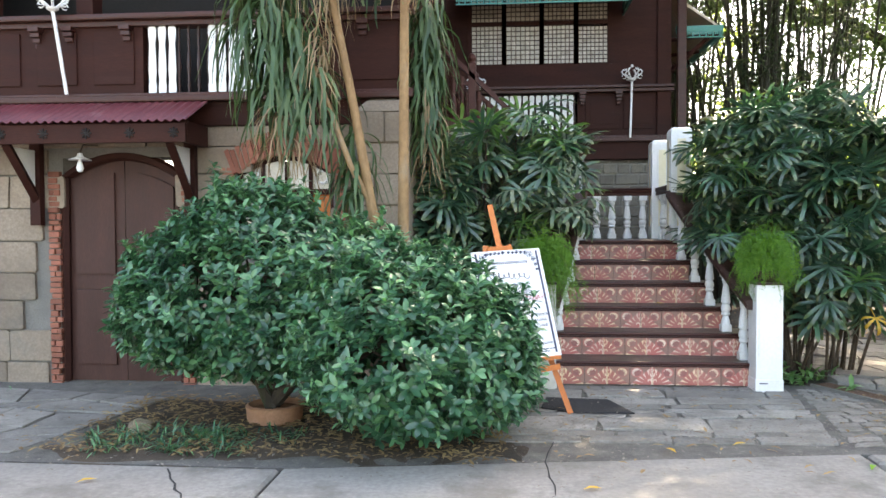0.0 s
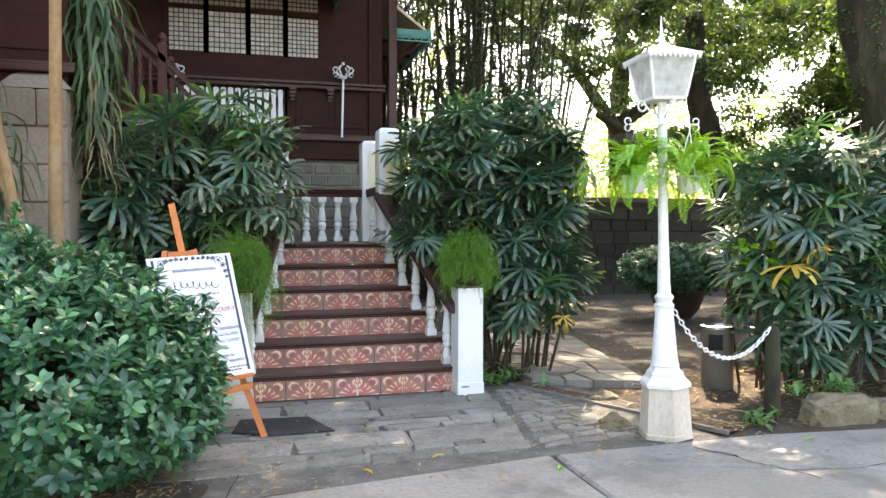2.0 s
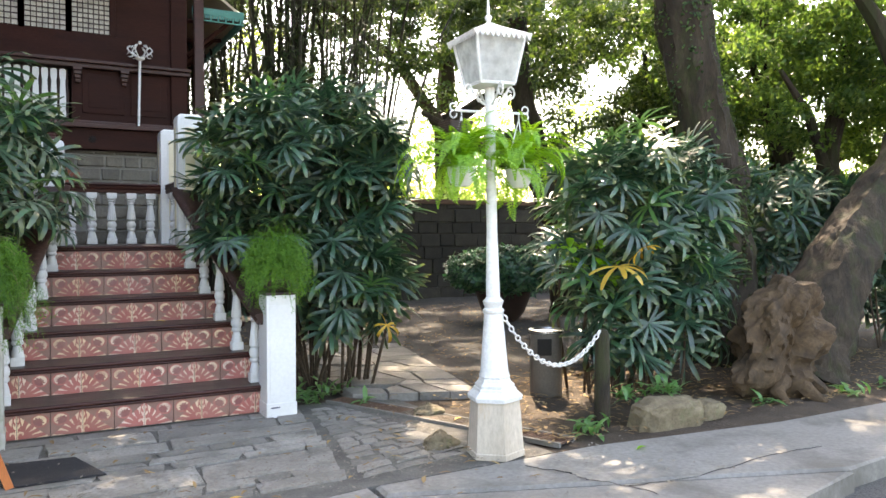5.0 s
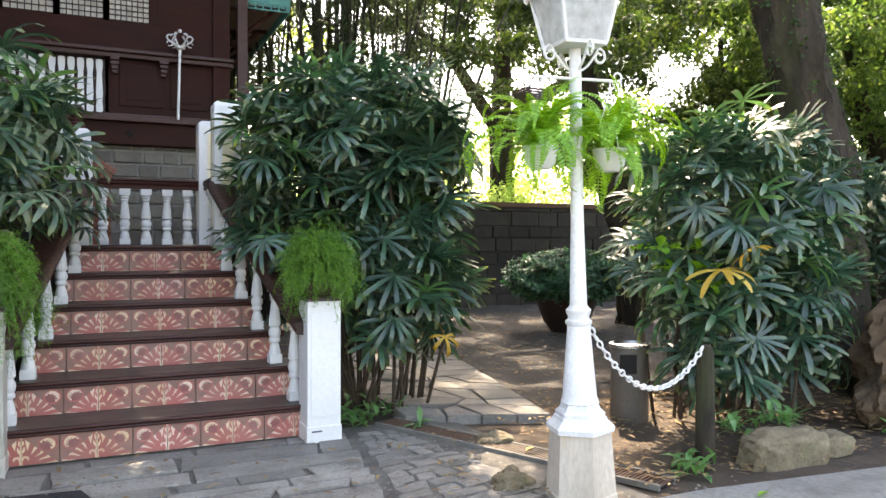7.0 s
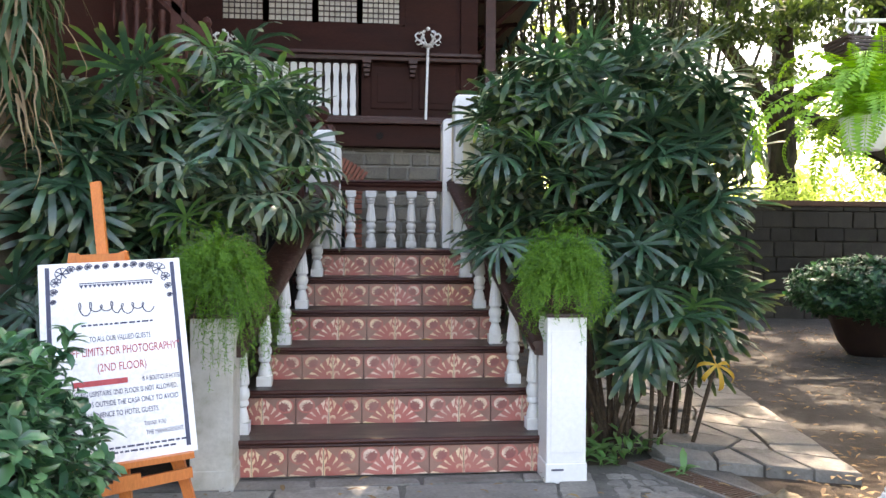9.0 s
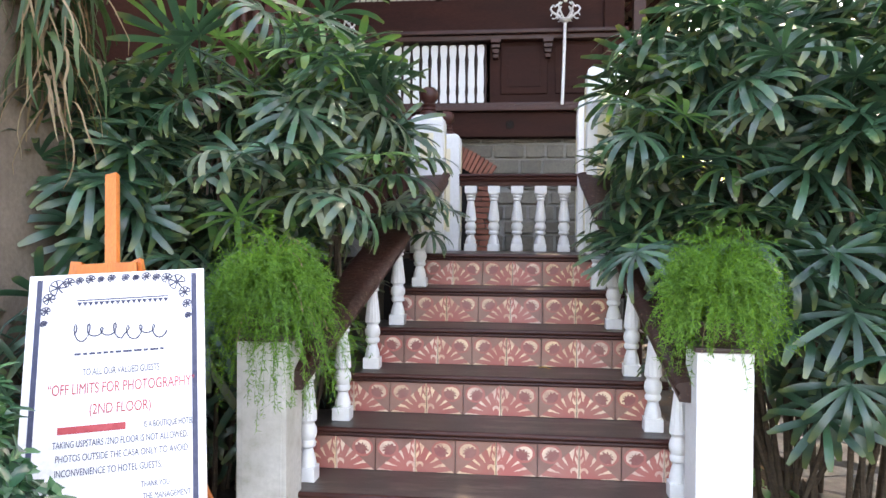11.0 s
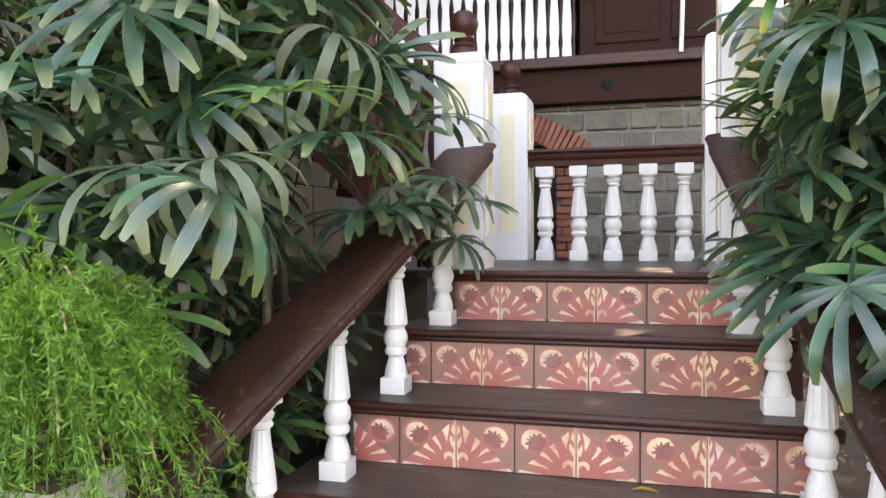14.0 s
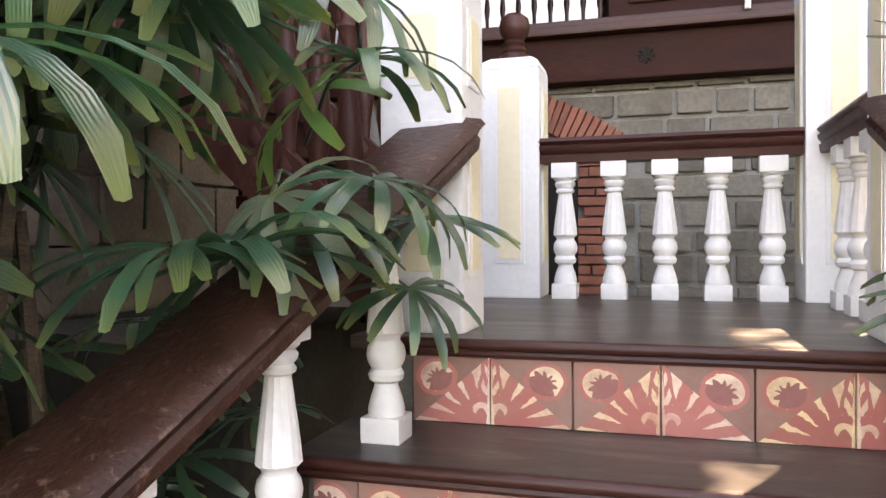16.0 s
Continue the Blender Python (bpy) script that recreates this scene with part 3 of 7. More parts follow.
# arched double door
dm = (DL + DR) / 2
door = tagged(new("door_1"), "closed brown arched double door with raised panels", "door", kind="structure")
for a, b in ((DL, dm - 0.004), (dm + 0.004, DR)):
    bm = fresh()
    n = 10
    xs = [a + (b - a) * i / n for i in range(n + 1)]
    out = [(x, arch_top(x, DL, DR, DT, 0.2)) for x in xs]
    lo = [bm.verts.new((x, WY + 0.06, 0)) for x in xs] + [bm.verts.new((x, WY + 0.06, z)) for x, z in reversed(out)]
    face = bm.faces.new(lo)
    ext = bmesh.ops.extrude_face_region(bm, geom=[face])
    bmesh.ops.translate(bm, verts=[g for g in ext["geom"] if isinstance(g, bmesh.types.BMVert)], vec=(0, 0.06, 0))
    leaf = part("door_leaf", bm, M_DOOR, door)
    bm = fresh()
    xs = [a + 0.09 + (b - a - 0.18) * i / n for i in range(n + 1)]
    vs = [bm.verts.new((x, WY + 0.035, 1.0)) for x in xs] + [bm.verts.new((x, WY + 0.035, arch_top(x, DL, DR, DT, 0.2) - 0.13)) for x in reversed(xs)]
    face = bm.faces.new(vs)
    ext = bmesh.ops.extrude_face_region(bm, geom=[face])
    bmesh.ops.translate(bm, verts=[g for g in ext["geom"] if isinstance(g, bmesh.types.BMVert)], vec=(0, 0.03, 0))
    part("door_panel", bm, M_DOOR, leaf)
    bm = fresh()
    box(bm, a + 0.09, b - 0.09, WY + 0.035, WY + 0.065, 0.15, 0.85, 0.01)
    part("door_panel", bm, M_DOOR, leaf)
bm = fresh()
pts = [(DL + (DR - DL) * i / 20) for i in range(21)]
tube(bm, [(DL - 0.01, WY + 0.03, 0)] + [(x, WY + 0.03, arch_top(x, DL, DR, DT, 0.2) + 0.02) for x in pts] + [(DR + 0.01, WY + 0.03, 0)], 0.045, 6)
part("door_frame", bm, M_WOOD, door)

win = tagged(new("window_1"), "arched window with pale painted panes in a dark frame", "window", kind="structure")
bm = fresh()
pts = [(NL + (NR - NL) * i / 20) for i in range(21)]
tube(bm, [(NL, WY + 0.04, NB_)] + [(x, WY + 0.04, arch_top(x, NL, NR, NT_, 0.16)) for x in pts] + [(NR, WY + 0.04, NB_)], 0.04, 6)
box(bm, NL, NR, WY + 0.01, WY + 0.07, 1.72, 1.77)
part("window_frame", bm, M_WOOD, win)
for k in range(4):
    a, b = NL + (NR - NL) * k / 4 + 0.015, NL + (NR - NL) * (k + 1) / 4 - 0.015
    bm = fresh()
    ring_skin(bm, [[(a, y, 1.77), (b, y, 1.77), (b, y, arch_top(b, NL, NR, NT_, 0.16)), (a, y, arch_top(a, NL, NR, NT_, 0.16))] for y in (WY + 0.06, WY + 0.072)])
    p = part("pane", bm, M_PANE, win)
    if k in (0, 3):
        bm = fresh()
        tube(bm, [((a + b) / 2 + 0.07 * math.cos(q) * (1 - q * 0.06), WY + 0.055, 1.88 + 0.06 * math.sin(q)) for q in [i * 0.5 for i in range(14)]], 0.014, 5)
        part("scroll", bm, M_WHITE, p)
    bm = fresh()
    box(bm, b - 0.0, b + 0.03, WY + 0.03, WY + 0.08, NB_, NT_ - 0.05)
    part("mullion", bm, M_WOOD, win)
    bm = fresh()
    box(bm, a, b, WY + 0.06, WY + 0.08, NB_, 1.72)
    part("shutter", bm, M_ORANGE if k == 3 else M_PANE, win)

# upper storey of the wing
wing_up = tagged(new("wall_wing_upper"), "dark red-brown timber upper storey with panelled parapet", "wall", kind="structure")
z1, z2 = wz(2.64), wz(3.40)
bm = fresh()
box(bm, WL - 0.2, WR + 0.04, WY - 0.06, WY + 0.3, wtop, z1 - 0.05, 0.01)
part("floor_beam", bm, M_WOOD, wing_up)
bm = fresh()
box(bm, WL - 0.2, WR + 0.1, WY - 0.16, WY + 0.3, z1 - 0.05, z1 + 0.0, 0.012)
box(bm, WL - 0.2, WR + 0.1, WY - 0.13, WY - 0.03, z1 + 0.0, z1 + 0.03, 0.01)
part("string_course", bm, M_NOSE, wing_up)
bm = fresh()
box(bm, WL - 0.2, WR + 0.1, WY - 0.16, WY + 0.1, z2 - 0.05, z2, 0.015)
box(bm, WL - 0.2, WR + 0.06, WY - 0.1, WY + 0.06, z2 - 0.10, z2 - 0.05, 0.01)
part("sill_rail", bm, M_NOSE, wing_up)
vx0, vx1 = wx(-3.58), wx(-2.35)
for a, b in ((WL - 0.2, vx0), (vx1, WR + 0.04)):
    bm = fresh()
    box(bm, a, b, WY - 0.06, WY + 0.06, z1, z2 - 0.05)
    n = max(1, round((b - a) / 0.6))
    for k in range(n):
        p, q = a + (b - a) * k / n + 0.08, a + (b - a) * (k + 1) / n - 0.08
        box(bm, p, q, WY - 0.075, WY - 0.055, z1 + 0.12, z2 - 0.14, 0.008)
    part("parapet_panel", bm, M_WOOD, wing_up)
bm = fresh()
box(bm, WR - 0.1, WR + 0.02, WY + 0.06, 11.4, wtop, 6.0)
box(bm, WL - 6, WL - 0.2, WY, WY + 0.2, wtop, 6.0)
part("side_cladding", bm, M_WOOD, wing_up)
# black sheet in place of the unlit room; slab above it is out of view
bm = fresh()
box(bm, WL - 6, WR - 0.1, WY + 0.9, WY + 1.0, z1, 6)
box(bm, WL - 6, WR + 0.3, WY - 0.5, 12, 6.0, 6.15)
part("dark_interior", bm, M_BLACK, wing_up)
for x in (WL - 0.1, wx(-4.15), wx(-2.6), WR - 0.02):
    bm = fresh()
    box(bm, x - 0.08, x + 0.08, WY - 0.05, WY + 0.12, z2, 6.0, 0.012)
    part("post", bm, M_WOOD, wing_up)
for x in (wx(-4.6), wx(-4.28), wx(-3.72), wx(-1.5)):
    bm = fresh()
    for k in range(4):
        box(bm, x - 0.05 + 0.008 * k, x + 0.05 - 0.008 * k, WY - 0.15 + 0.025 * k, WY - 0.05, z2 - 0.14 - 0.045 * k, z2 - 0.10 - 0.045 * k, 0.006)
    part("carved_bracket", bm, M_NOSE, wing_up)


def turned(h, r, seg=10):
    """Dark slender ventanilla baluster."""
    bm = fresh()
    prof = [(0.8, 0), (0.8, 0.06), (0.55, 0.09), (1.0, 0.14), (0.6, 0.2), (0.75, 0.3), (1.15, 0.42), (0.9, 0.55), (0.55, 0.68), (0.85, 0.76), (0.5, 0.82), (0.95, 0.88), (0.6, 0.92), (0.8, 0.95), (0.8, 1.0)]
    lathe(bm, [(r * a, h * b) for a, b in prof], seg)
    return data_of(bm, "baluster", M_WOODV, True)


def white_slat(h, w):
    """Flat white slat with rounded ends and a waisted outline."""
    bm = fresh()
    out = [(math.sin(a) * w * 0.5, 0.025 - 0.025 * math.cos(a)) for a in (0, 0.5, 1.0, 1.45)]
    out += [(w * 0.5, h * 0.12), (w * 0.40, h * 0.2), (w * 0.5, h * 0.34), (w * 0.44, h * 0.55), (w * 0.36, h * 0.74), (w * 0.5, h * 0.86)]
    out += [(math.sin(a) * w * 0.5, h - 0.025 + 0.025 * math.cos(a)) for a in (1.45, 1.0, 0.5, 0)]
    pts = out + [(-x, z) for x, z in reversed(out[1:-1])]
    ring_skin(bm, [[(x, y, z) for x, z in pts] for y in (-0.006, 0.006)])
    return data_of(bm, "white_slat", M_WHITEP)


me = turned(z2 - 0.1 - z1 - 0.02, 0.018)
ws = white_slat(z2 - 0.1 - z1 - 0.02, 0.072)
vent = tagged(new("ventanilla_wing"), "row of dark turned balusters before white sliding panels", "balustrade", kind="structure")
n = 13
for k in range(n):
    ob = new("baluster", me)
    ob.location = (vx0 + 0.04 + (vx1 - vx0 - 0.08) * k / (n - 1), WY - 0.02, z1 + 0.02)
    ob.parent = vent
for k in range(n - 1):
    if k in (3, 4, 5):
        continue
    ob = new("white_slat", ws)
    ob.location = (vx0 + 0.04 + (vx1 - vx0 - 0.08) * (k + 0.5) / (n - 1), WY - 0.055, z1 + 0.025)
    ob.parent = vent

# ---- porch roof over the side door ----
porch = thing("porch_roof", (wx(-4.2), WY, 2.3), "oxblood corrugated metal porch roof on dark timber brackets", "roof")
px0, px1 = wx(-5.6) - wx(-4.2), wx(-2.93) - wx(-4.2)
verts, faces = [], []
n = int((px1 - px0) / 0.0125)
for i in range(n + 1):
    x = px0 + (px1 - px0) * i / n
    w = 0.011 * math.sin(i / 6 * 2 * math.pi)
    verts += [(x, -0.62, 0.02 + w), (x, -0.62, 0.012 + w), (x + 0.0, -0.05, 0.29 + w), (x, -0.05, 0.282 + w)]
for i in range(n):
    a, b = 4 * i, 4 * i + 4
    faces += [(a, b, b + 2, a + 2), (a + 1, a + 3, b + 3, b + 1), (a, a + 1, b + 1, b)]
part("roof_sheet", raw_mesh("roof_sheet", verts, faces, M_ROOF), None, porch)
bm = fresh()
box(bm, px0, px1 - 0.02, -0.58, -0.53, -0.16, 0.0, 0.006)
fb = part("fascia", bm, M_WOOD, porch)
for k in range(7):
    x = px1 - 0.12 - 0.38 * k
    bm = fresh()
    for q in range(4):
        c, s = math.cos(q * math.pi / 4), math.sin(q * math.pi / 4)
        tube(bm, [(x - 0.045 * c, -0.585, -0.08 - 0.045 * s), (x + 0.045 * c, -0.585, -0.08 + 0.045 * s)], 0.008, 5)
    part("rosette", bm, M_BLACK, fb)
bm = fresh()
box(bm, px1 - 0.07, px1 - 0.02, -0.53, -0.1, -0.16, 0.02)
part("side_fascia", bm, M_WOOD, porch)
for x in (wx(-4.62) - wx(-4.2), wx(-3.12) - wx(-4.2)):
    bm = fresh()
    tube(bm, [(x, -0.52, -0.15), (x, -0.1, -0.62)], 0.045, 4)
    box(bm, x - 0.05, x + 0.05, -0.13, -0.06, -0.85, -0.1, 0.006)
    part("bracket", bm, M_WOOD, porch)
    bm = fresh()
    ring_skin(bm, [[(x + q, -0.48, -0.17), (x + q, -0.14, -0.17), (x + q, -0.14, -0.55)] for q in (-0.012, 0.012)])
    part("bracket_infill", bm, M_WHITE, porch)
dl = thing("porch_lamp", (wx(-4.05), WY - 0.33, 1.98), "small white enamel shade lamp with a bare bulb", "lamp")
bm = fresh()
lathe(bm, [(0.02, 0.1), (0.03, 0.07), (0.09, 0.045), (0.10, 0.04), (0.03, 0.055), (0.015, 0.06)], 14)
part("shade", bm, M_WHITE, dl, smooth=True)
bm = fresh()
lathe(bm, [(0.012, 0.05), (0.025, 0.0), (0.033, -0.03), (0.02, -0.06), (0.004, -0.066)], 10)
part("bulb", bm, M_WHITEP, dl, smooth=True)
bm = fresh()
tube(bm, [(0, 0, 0.1), (0, 0.05, 0.18), (0, 0.33, 0.2)], 0.008, 6)
part("arm", bm, M_IRON, dl)

# ---- house: recessed front ----
FY = 11.45
front = tagged(new("wall_front"), "dark red-brown timber house front above an adobe base", "wall", kind="structure")
bm = fresh()
box(bm, WR - 0.3, 2.2, FY + 0.012, FY + 0.4, -0.1, 2.39)
part("mortar_core", bm, M_POINT, front)
fm = unit_meshes(M_STONE, "stone_block")


def low_arch(x, z):
    return x < 0.86 and z < 2.06 + 0.30 * (1 - (x / 0.85) ** 2)


courses(front, fm, "stone_block", lambda s, o, z: ((s, FY - o, z), 0), -0.3, 2.2, 0.6, 2.39, 0.06, 0.27, 0.155, low_arch, 0.03, -0.01, 0.012)
for k in range(26):
    x = -0.12 + 0.97 * k / 25
    ob = new("brick", bmm[k % 5])
    ob.location = (x, FY - 0.02, 2.03 + 0.30 * (1 - (x / 0.85) ** 2))
    ob.rotation_euler = (0, x * 0.7, 0)
    ob.scale = (0.036, 0.08, 0.2)
    ob.parent = front
courses(front, bmm, "brick", lambda s, o, z: ((s, FY - o, z), 0), 0.66, 0.86, 0.5, 1.95, 0.08, 0.2, 0.055, None, 0.01)
# flat black sheet drawn for the shade under the low arch
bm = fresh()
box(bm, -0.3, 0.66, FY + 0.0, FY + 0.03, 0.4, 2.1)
part("arch_shade_sheet", bm, M_BLACK, front)
bm = fresh()
box(bm, WR, 2.22, FY - 0.14, FY + 0.2, 2.39, 2.64, 0.012)
part("floor_beam", bm, M_WOOD, front)
for x in (1.05, -0.2, 2.0):
    bm = fresh()
    for q in range(4):
        c, s = math.cos(q * math.pi / 4), math.sin(q * math.pi / 4)
        tube(bm, [(x - 0.045 * c, FY - 0.145, 2.51 - 0.045 * s), (x + 0.045 * c, FY - 0.145, 2.51 + 0.045 * s)], 0.009, 5)
    part("rosette", bm, M_BLACK, front)
bm = fresh()
box(bm, WR, 2.26, FY - 0.22, FY + 0.1, 2.64, 2.69, 0.012)
box(bm, WR, 2.26, FY - 0.17, FY + 0.1, 2.69, 2.73, 0.01)
part("string_course", bm, M_NOSE, front)
VX0, VX1 = -0.78, 0.84
bm = fresh()
box(bm, WR, VX0, FY, FY + 0.1, 2.73, 3.42)
box(bm, VX1, 2.16, FY, FY + 0.1, 2.73, 3.42)
for a, b in ((0.95, 1.42), (1.5, 1.92)):
    box(bm, a, b, FY - 0.02, FY, 2.84, 3.32, 0.008)
    box(bm, a + 0.07, b - 0.07, FY - 0.028, FY - 0.02, 2.91, 3.25, 0.005)
part("dado_panel", bm, M_WOOD, front)
bm = fresh()
box(bm, WR, 2.2, FY - 0.16, FY + 0.1, 3.42, 3.46, 0.012)
box(bm, WR, 2.2, FY - 0.11, FY + 0.1, 3.37, 3.42, 0.01)
part("sill_rail", bm, M_NOSE, front)
bm = fresh()
box(bm, WR, -0.74, FY, FY + 0.1, 3.46, 6.0)
box(bm, 1.30, 2.16, FY, FY + 0.1, 3.46, 6.0)
box(bm, -0.74, 1.30, FY - 0.02, FY + 0.1, 3.46, 3.79)
box(bm, -0.74, 1.30, FY, FY + 0.1, 4.95, 6.0)
part("cladding", bm, M_WOOD, front)
for x in (1.42, 0.9):
    bm = fresh()
    for k in range(4):
        box(bm, x - 0.05 + 0.008 * k, x + 0.05 - 0.008 * k, FY - 0.15 + 0.025 * k, FY, 3.33 - 0.045 * k, 3.37 - 0.045 * k, 0.006)
    part("carved_bracket", bm, M_NOSE, front)
bm = fresh()
box(bm, 1.97, 2.17, FY - 0.06, FY + 0.14, 2.73, 6.0, 0.015)
part("corner_post", bm, M_WOOD, front)
bm = fresh()
box(bm, 2.25, 2.37, FY - 0.12, FY + 0.0, -0.05, 6.0, 0.012)
part("veranda_post", bm, M_NOSE, front)
bm = fresh()
box(bm, 2.06, 2.16, FY + 0.14, 17, -0.1, 6)
part("side_wall", bm, M_WOOD, front)
# black sheet for the shade of the rooms behind the front
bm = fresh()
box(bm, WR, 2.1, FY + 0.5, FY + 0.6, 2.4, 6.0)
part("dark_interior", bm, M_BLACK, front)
me = turned(0.62, 0.02)
ws = white_slat(0.60, 0.072)
vent2 = tagged(new("ventanilla_front"), "row of dark turned balusters before a white panel", "balustrade", kind="structure")
n = 17
for k in range(n):
    ob = new("baluster", me)
    ob.location = (VX0 + 0.05 + (VX1 - VX0 - 0.1) * k / (n - 1), FY + 0.03, 2.74)
    ob.parent = vent2
for k in range(n - 1):
    ob = new("white_slat", ws)
    ob.location = (VX0 + 0.05 + (VX1 - VX0 - 0.1) * (k + 0.5) / (n - 1), FY - 0.005, 2.75)
    ob.parent = vent2

# capiz sliding windows: four leaves of shell squares in a dark lattice
bm = fresh()
box(bm, -0.019, 0.019, -0.003, 0.003, -0.019, 0.019)
shell = data_of(bm, "shell_pane", M_CAPIZ)
edges = [-0.742, -0.235, 0.315, 0.815, 1.298]
for li in range(4):
    a, b = edges[li], edges[li + 1]
    wob = tagged(new("window_%d" % (li + 2)), "closed sliding window of small capiz shell panes in dark lattice", "window", kind="structure")
    bm = fresh()
    for x in (a, b):
        box(bm, x - 0.035, x + 0.035, FY - 0.02, FY + 0.03, 3.79, 4.95, 0.006)
    box(bm, a, b, FY - 0.015, FY + 0.03, 4.37, 4.43, 0.006)
    box(bm, a, b, FY - 0.015, FY + 0.03, 3.77, 3.81, 0.006)
    part("window_frame", bm, M_WOOD, wob)
    nc = 7
    step = (b - a - 0.07) / nc
    bm = fresh()
    for i in range(1, nc):
        x = a + 0.035 + step * i
        box(bm, x - 0.006, x + 0.006, FY - 0.004, FY + 0.012, 3.81, 4.95)
    z = 3.81
    rows = []
    while z < 4.9:
        if not 4.33 < z < 4.43:
            rows.append(z)
            box(bm, a + 0.035, b - 0.035, FY - 0.006, FY + 0.012, z - 0.006, z + 0.006)
        z += step if not 4.33 < z < 4.43 else 0.02
    part("lattice", bm, M_WOODV, wob)
    for z in rows:
        for i in range(nc):
            ob = new("pane", shell)
            ob.location = (a + 0.035 + step * (i + 0.5), FY + 0.012, z + step / 2)
            ob.scale = (step / 0.038, 1, step / 0.038)
            ob.parent = wob


def valance(parent, p0, p1, z):
    """Pierced scalloped metal trim along an awning edge."""
    p0, p1 = Vector(p0), Vector(p1)
    n = int((p1 - p0).length / 0.085)
    d = (p1 - p0) / n
    bm = fresh()
    for k in range(n):
        a = p0 + d * k
        for s0, s1, zz in ((0.0, 0.30, -0.07), (0.35, 0.65, -0.10), (0.70, 1.0, -0.07)):
            q0, q1 = a + d * s0, a + d * s1
            nrm = Vector((-d.y, d.x, 0)).normalized() * 0.006
            ring_skin(bm, [[(q0 + o) + Vector((0, 0, z - 0.02)), (q1 + o) + Vector((0, 0, z - 0.02)), ((q0 + q1) / 2 + d * 0.1 + o) + Vector((0, 0, z + zz)), ((q0 + q1) / 2 - d * 0.1 + o) + Vector((0, 0, z + zz))] for o in (nrm * 0, nrm)])
    nrm = Vector((-d.y, d.x, 0)).normalized() * 0.02
    for zz0, zz1 in ((-0.025, 0.06), (-0.112, -0.095)):
        ring_skin(bm, [[p + Vector((0, 0, z + zz0)), p + nrm + Vector((0, 0, z + zz0)), p + nrm + Vector((0, 0, z + zz1)), p + Vector((0, 0, z + zz1))] for p in (p0, p1)])
    return part("valance", bm, M_TURQ, parent)


awn = thing("window_awning", (0.3, FY, 4.70), "window awning edged with pierced turquoise metal trim", "awning")
bm = fresh()
ring_skin(bm, [[(x, -0.72, -0.13), (x, -0.72, -0.10), (x, 0.0, 0.35), (x, 0.0, 0.31)] for x in (-1.2, 1.2)])
part("awning_roof", bm, M_ROOF, awn)
valance(awn, (-1.2, -0.73, 0), (1.2, -0.73, 0), -0.10)
valance(awn, (1.2, -0.73, 0), (1.2, 0, 0), -0.10)
eave = thing("side_eave", (2.3, 12.5, 4.24), "cream-boarded eave edged with pierced turquoise metal trim", "roof")
bm = fresh()
ring_skin(bm, [[(-0.15, y, 0.55), (0.62, y, 0.0), (0.62, y, 0.04), (-0.15, y, 0.60)] for y in (-1.0, 4.5)])
part("soffit", bm, M_SOFFIT, eave)
for y in (-0.95, 0.2, 1.3, 2.4):
    part("rafter", tube(fresh(), [(-0.1, y, -0.1), (0.58, y, -0.02)], 0.03, 4), M_WOOD, eave)
    part("brace", tube(fresh(), [(-0.1, y, -0.55), (0.45, y, -0.05)], 0.03, 4), M_WOOD, eave)
valance(eave, (-0.05, -1.02, 0), (0.62, -1.02, 0), 0.02)
valance(eave, (0.62, -1.0, 0), (0.62, 4.5, 0), 0.02)
# roof is unseen; its extent and height are set to block sun
house_roof = thing("house_roof", (0, 11, 6.1), "oxblood metal hipped roof of the old house, out of view, added for shade", "roof")
for x0, x1, y0, y1, in_, top in ((-9, -0.75, -5, 8, 3.0, 2.4), (-0.75, 3.1, -0.6, 8, 1.7, 2.4)):
    bm = fresh()
    low = [(x0, y0), (x1, y0), (x1, y1), (x0, y1)]
    high = [(x0 + in_, y0 + in_), (x1 - in_, y0 + in_), (x1 - in_, y1 - in_), (x0 + in_, y1 - in_)]
    ring_skin(bm, [[(x, y, 0) for x, y in low], [(x, y, 0.1) for x, y in low], [(x, y, top) for x, y in high]])
    part("roof_slope", bm, M_ROOF, house_roof)

# ---- entrance stair ----
Y0, RUN, H = 7.08, 0.345, 0.211
LZ = 6 * H
XL = [0.15, 0.20, 0.31, 0.40, 0.48, 0.55]
XR = [2.00, 1.95, 1.88, 1.81, 1.74, 1.69]
SEAM = [0.895, 0.905, 0.912, 0.930, 0.942, 0.945]
TW = 0.2
stair = tagged(new("entrance_stair"), "flared stair with patterned red cement-tile risers and dark treads", "stairs", kind="structure")
bm = fresh()
for k in range(6):
    box(bm, XL[k] - 0.06, XR[k] + 0.06, Y0 + RUN * k + 0.02, 8.9, H * k - (0.08 if k == 0 else 0), H * (k + 1) - 0.04)
part("stair_core", bm, M_MORTAR, stair)
for k in range(6):
    yb = Y0 + RUN * k
    bm = fresh()
    y1 = yb + RUN + 0.02 if k < 5 else 10.25
    a, b = (XL[k] - 0.10, XR[k] + 0.10) if k < 5 else (0.38, 1.92)
    box(bm, a, b, yb - 0.012, y1, H * (k + 1) - 0.035, H * (k + 1), 0.006)
    part("tread" if k < 5 else "landing_floor", bm, M_TREAD, stair)
    bm = fresh()
    a, b = XL[k] - 0.10, XR[k] + 0.10
    tube(bm, [(a, yb - 0.016, H * (k + 1) - 0.013), (b, yb - 0.016, H * (k + 1) - 0.013)], 0.0145, 10)
    tube(bm, [(a, yb - 0.008, H * (k + 1) - 0.036), (b, yb - 0.008, H * (k + 1) - 0.036)], 0.011, 8)
    part("nosing", bm, M_NOSE, stair, smooth=True)
tile_cache = {}


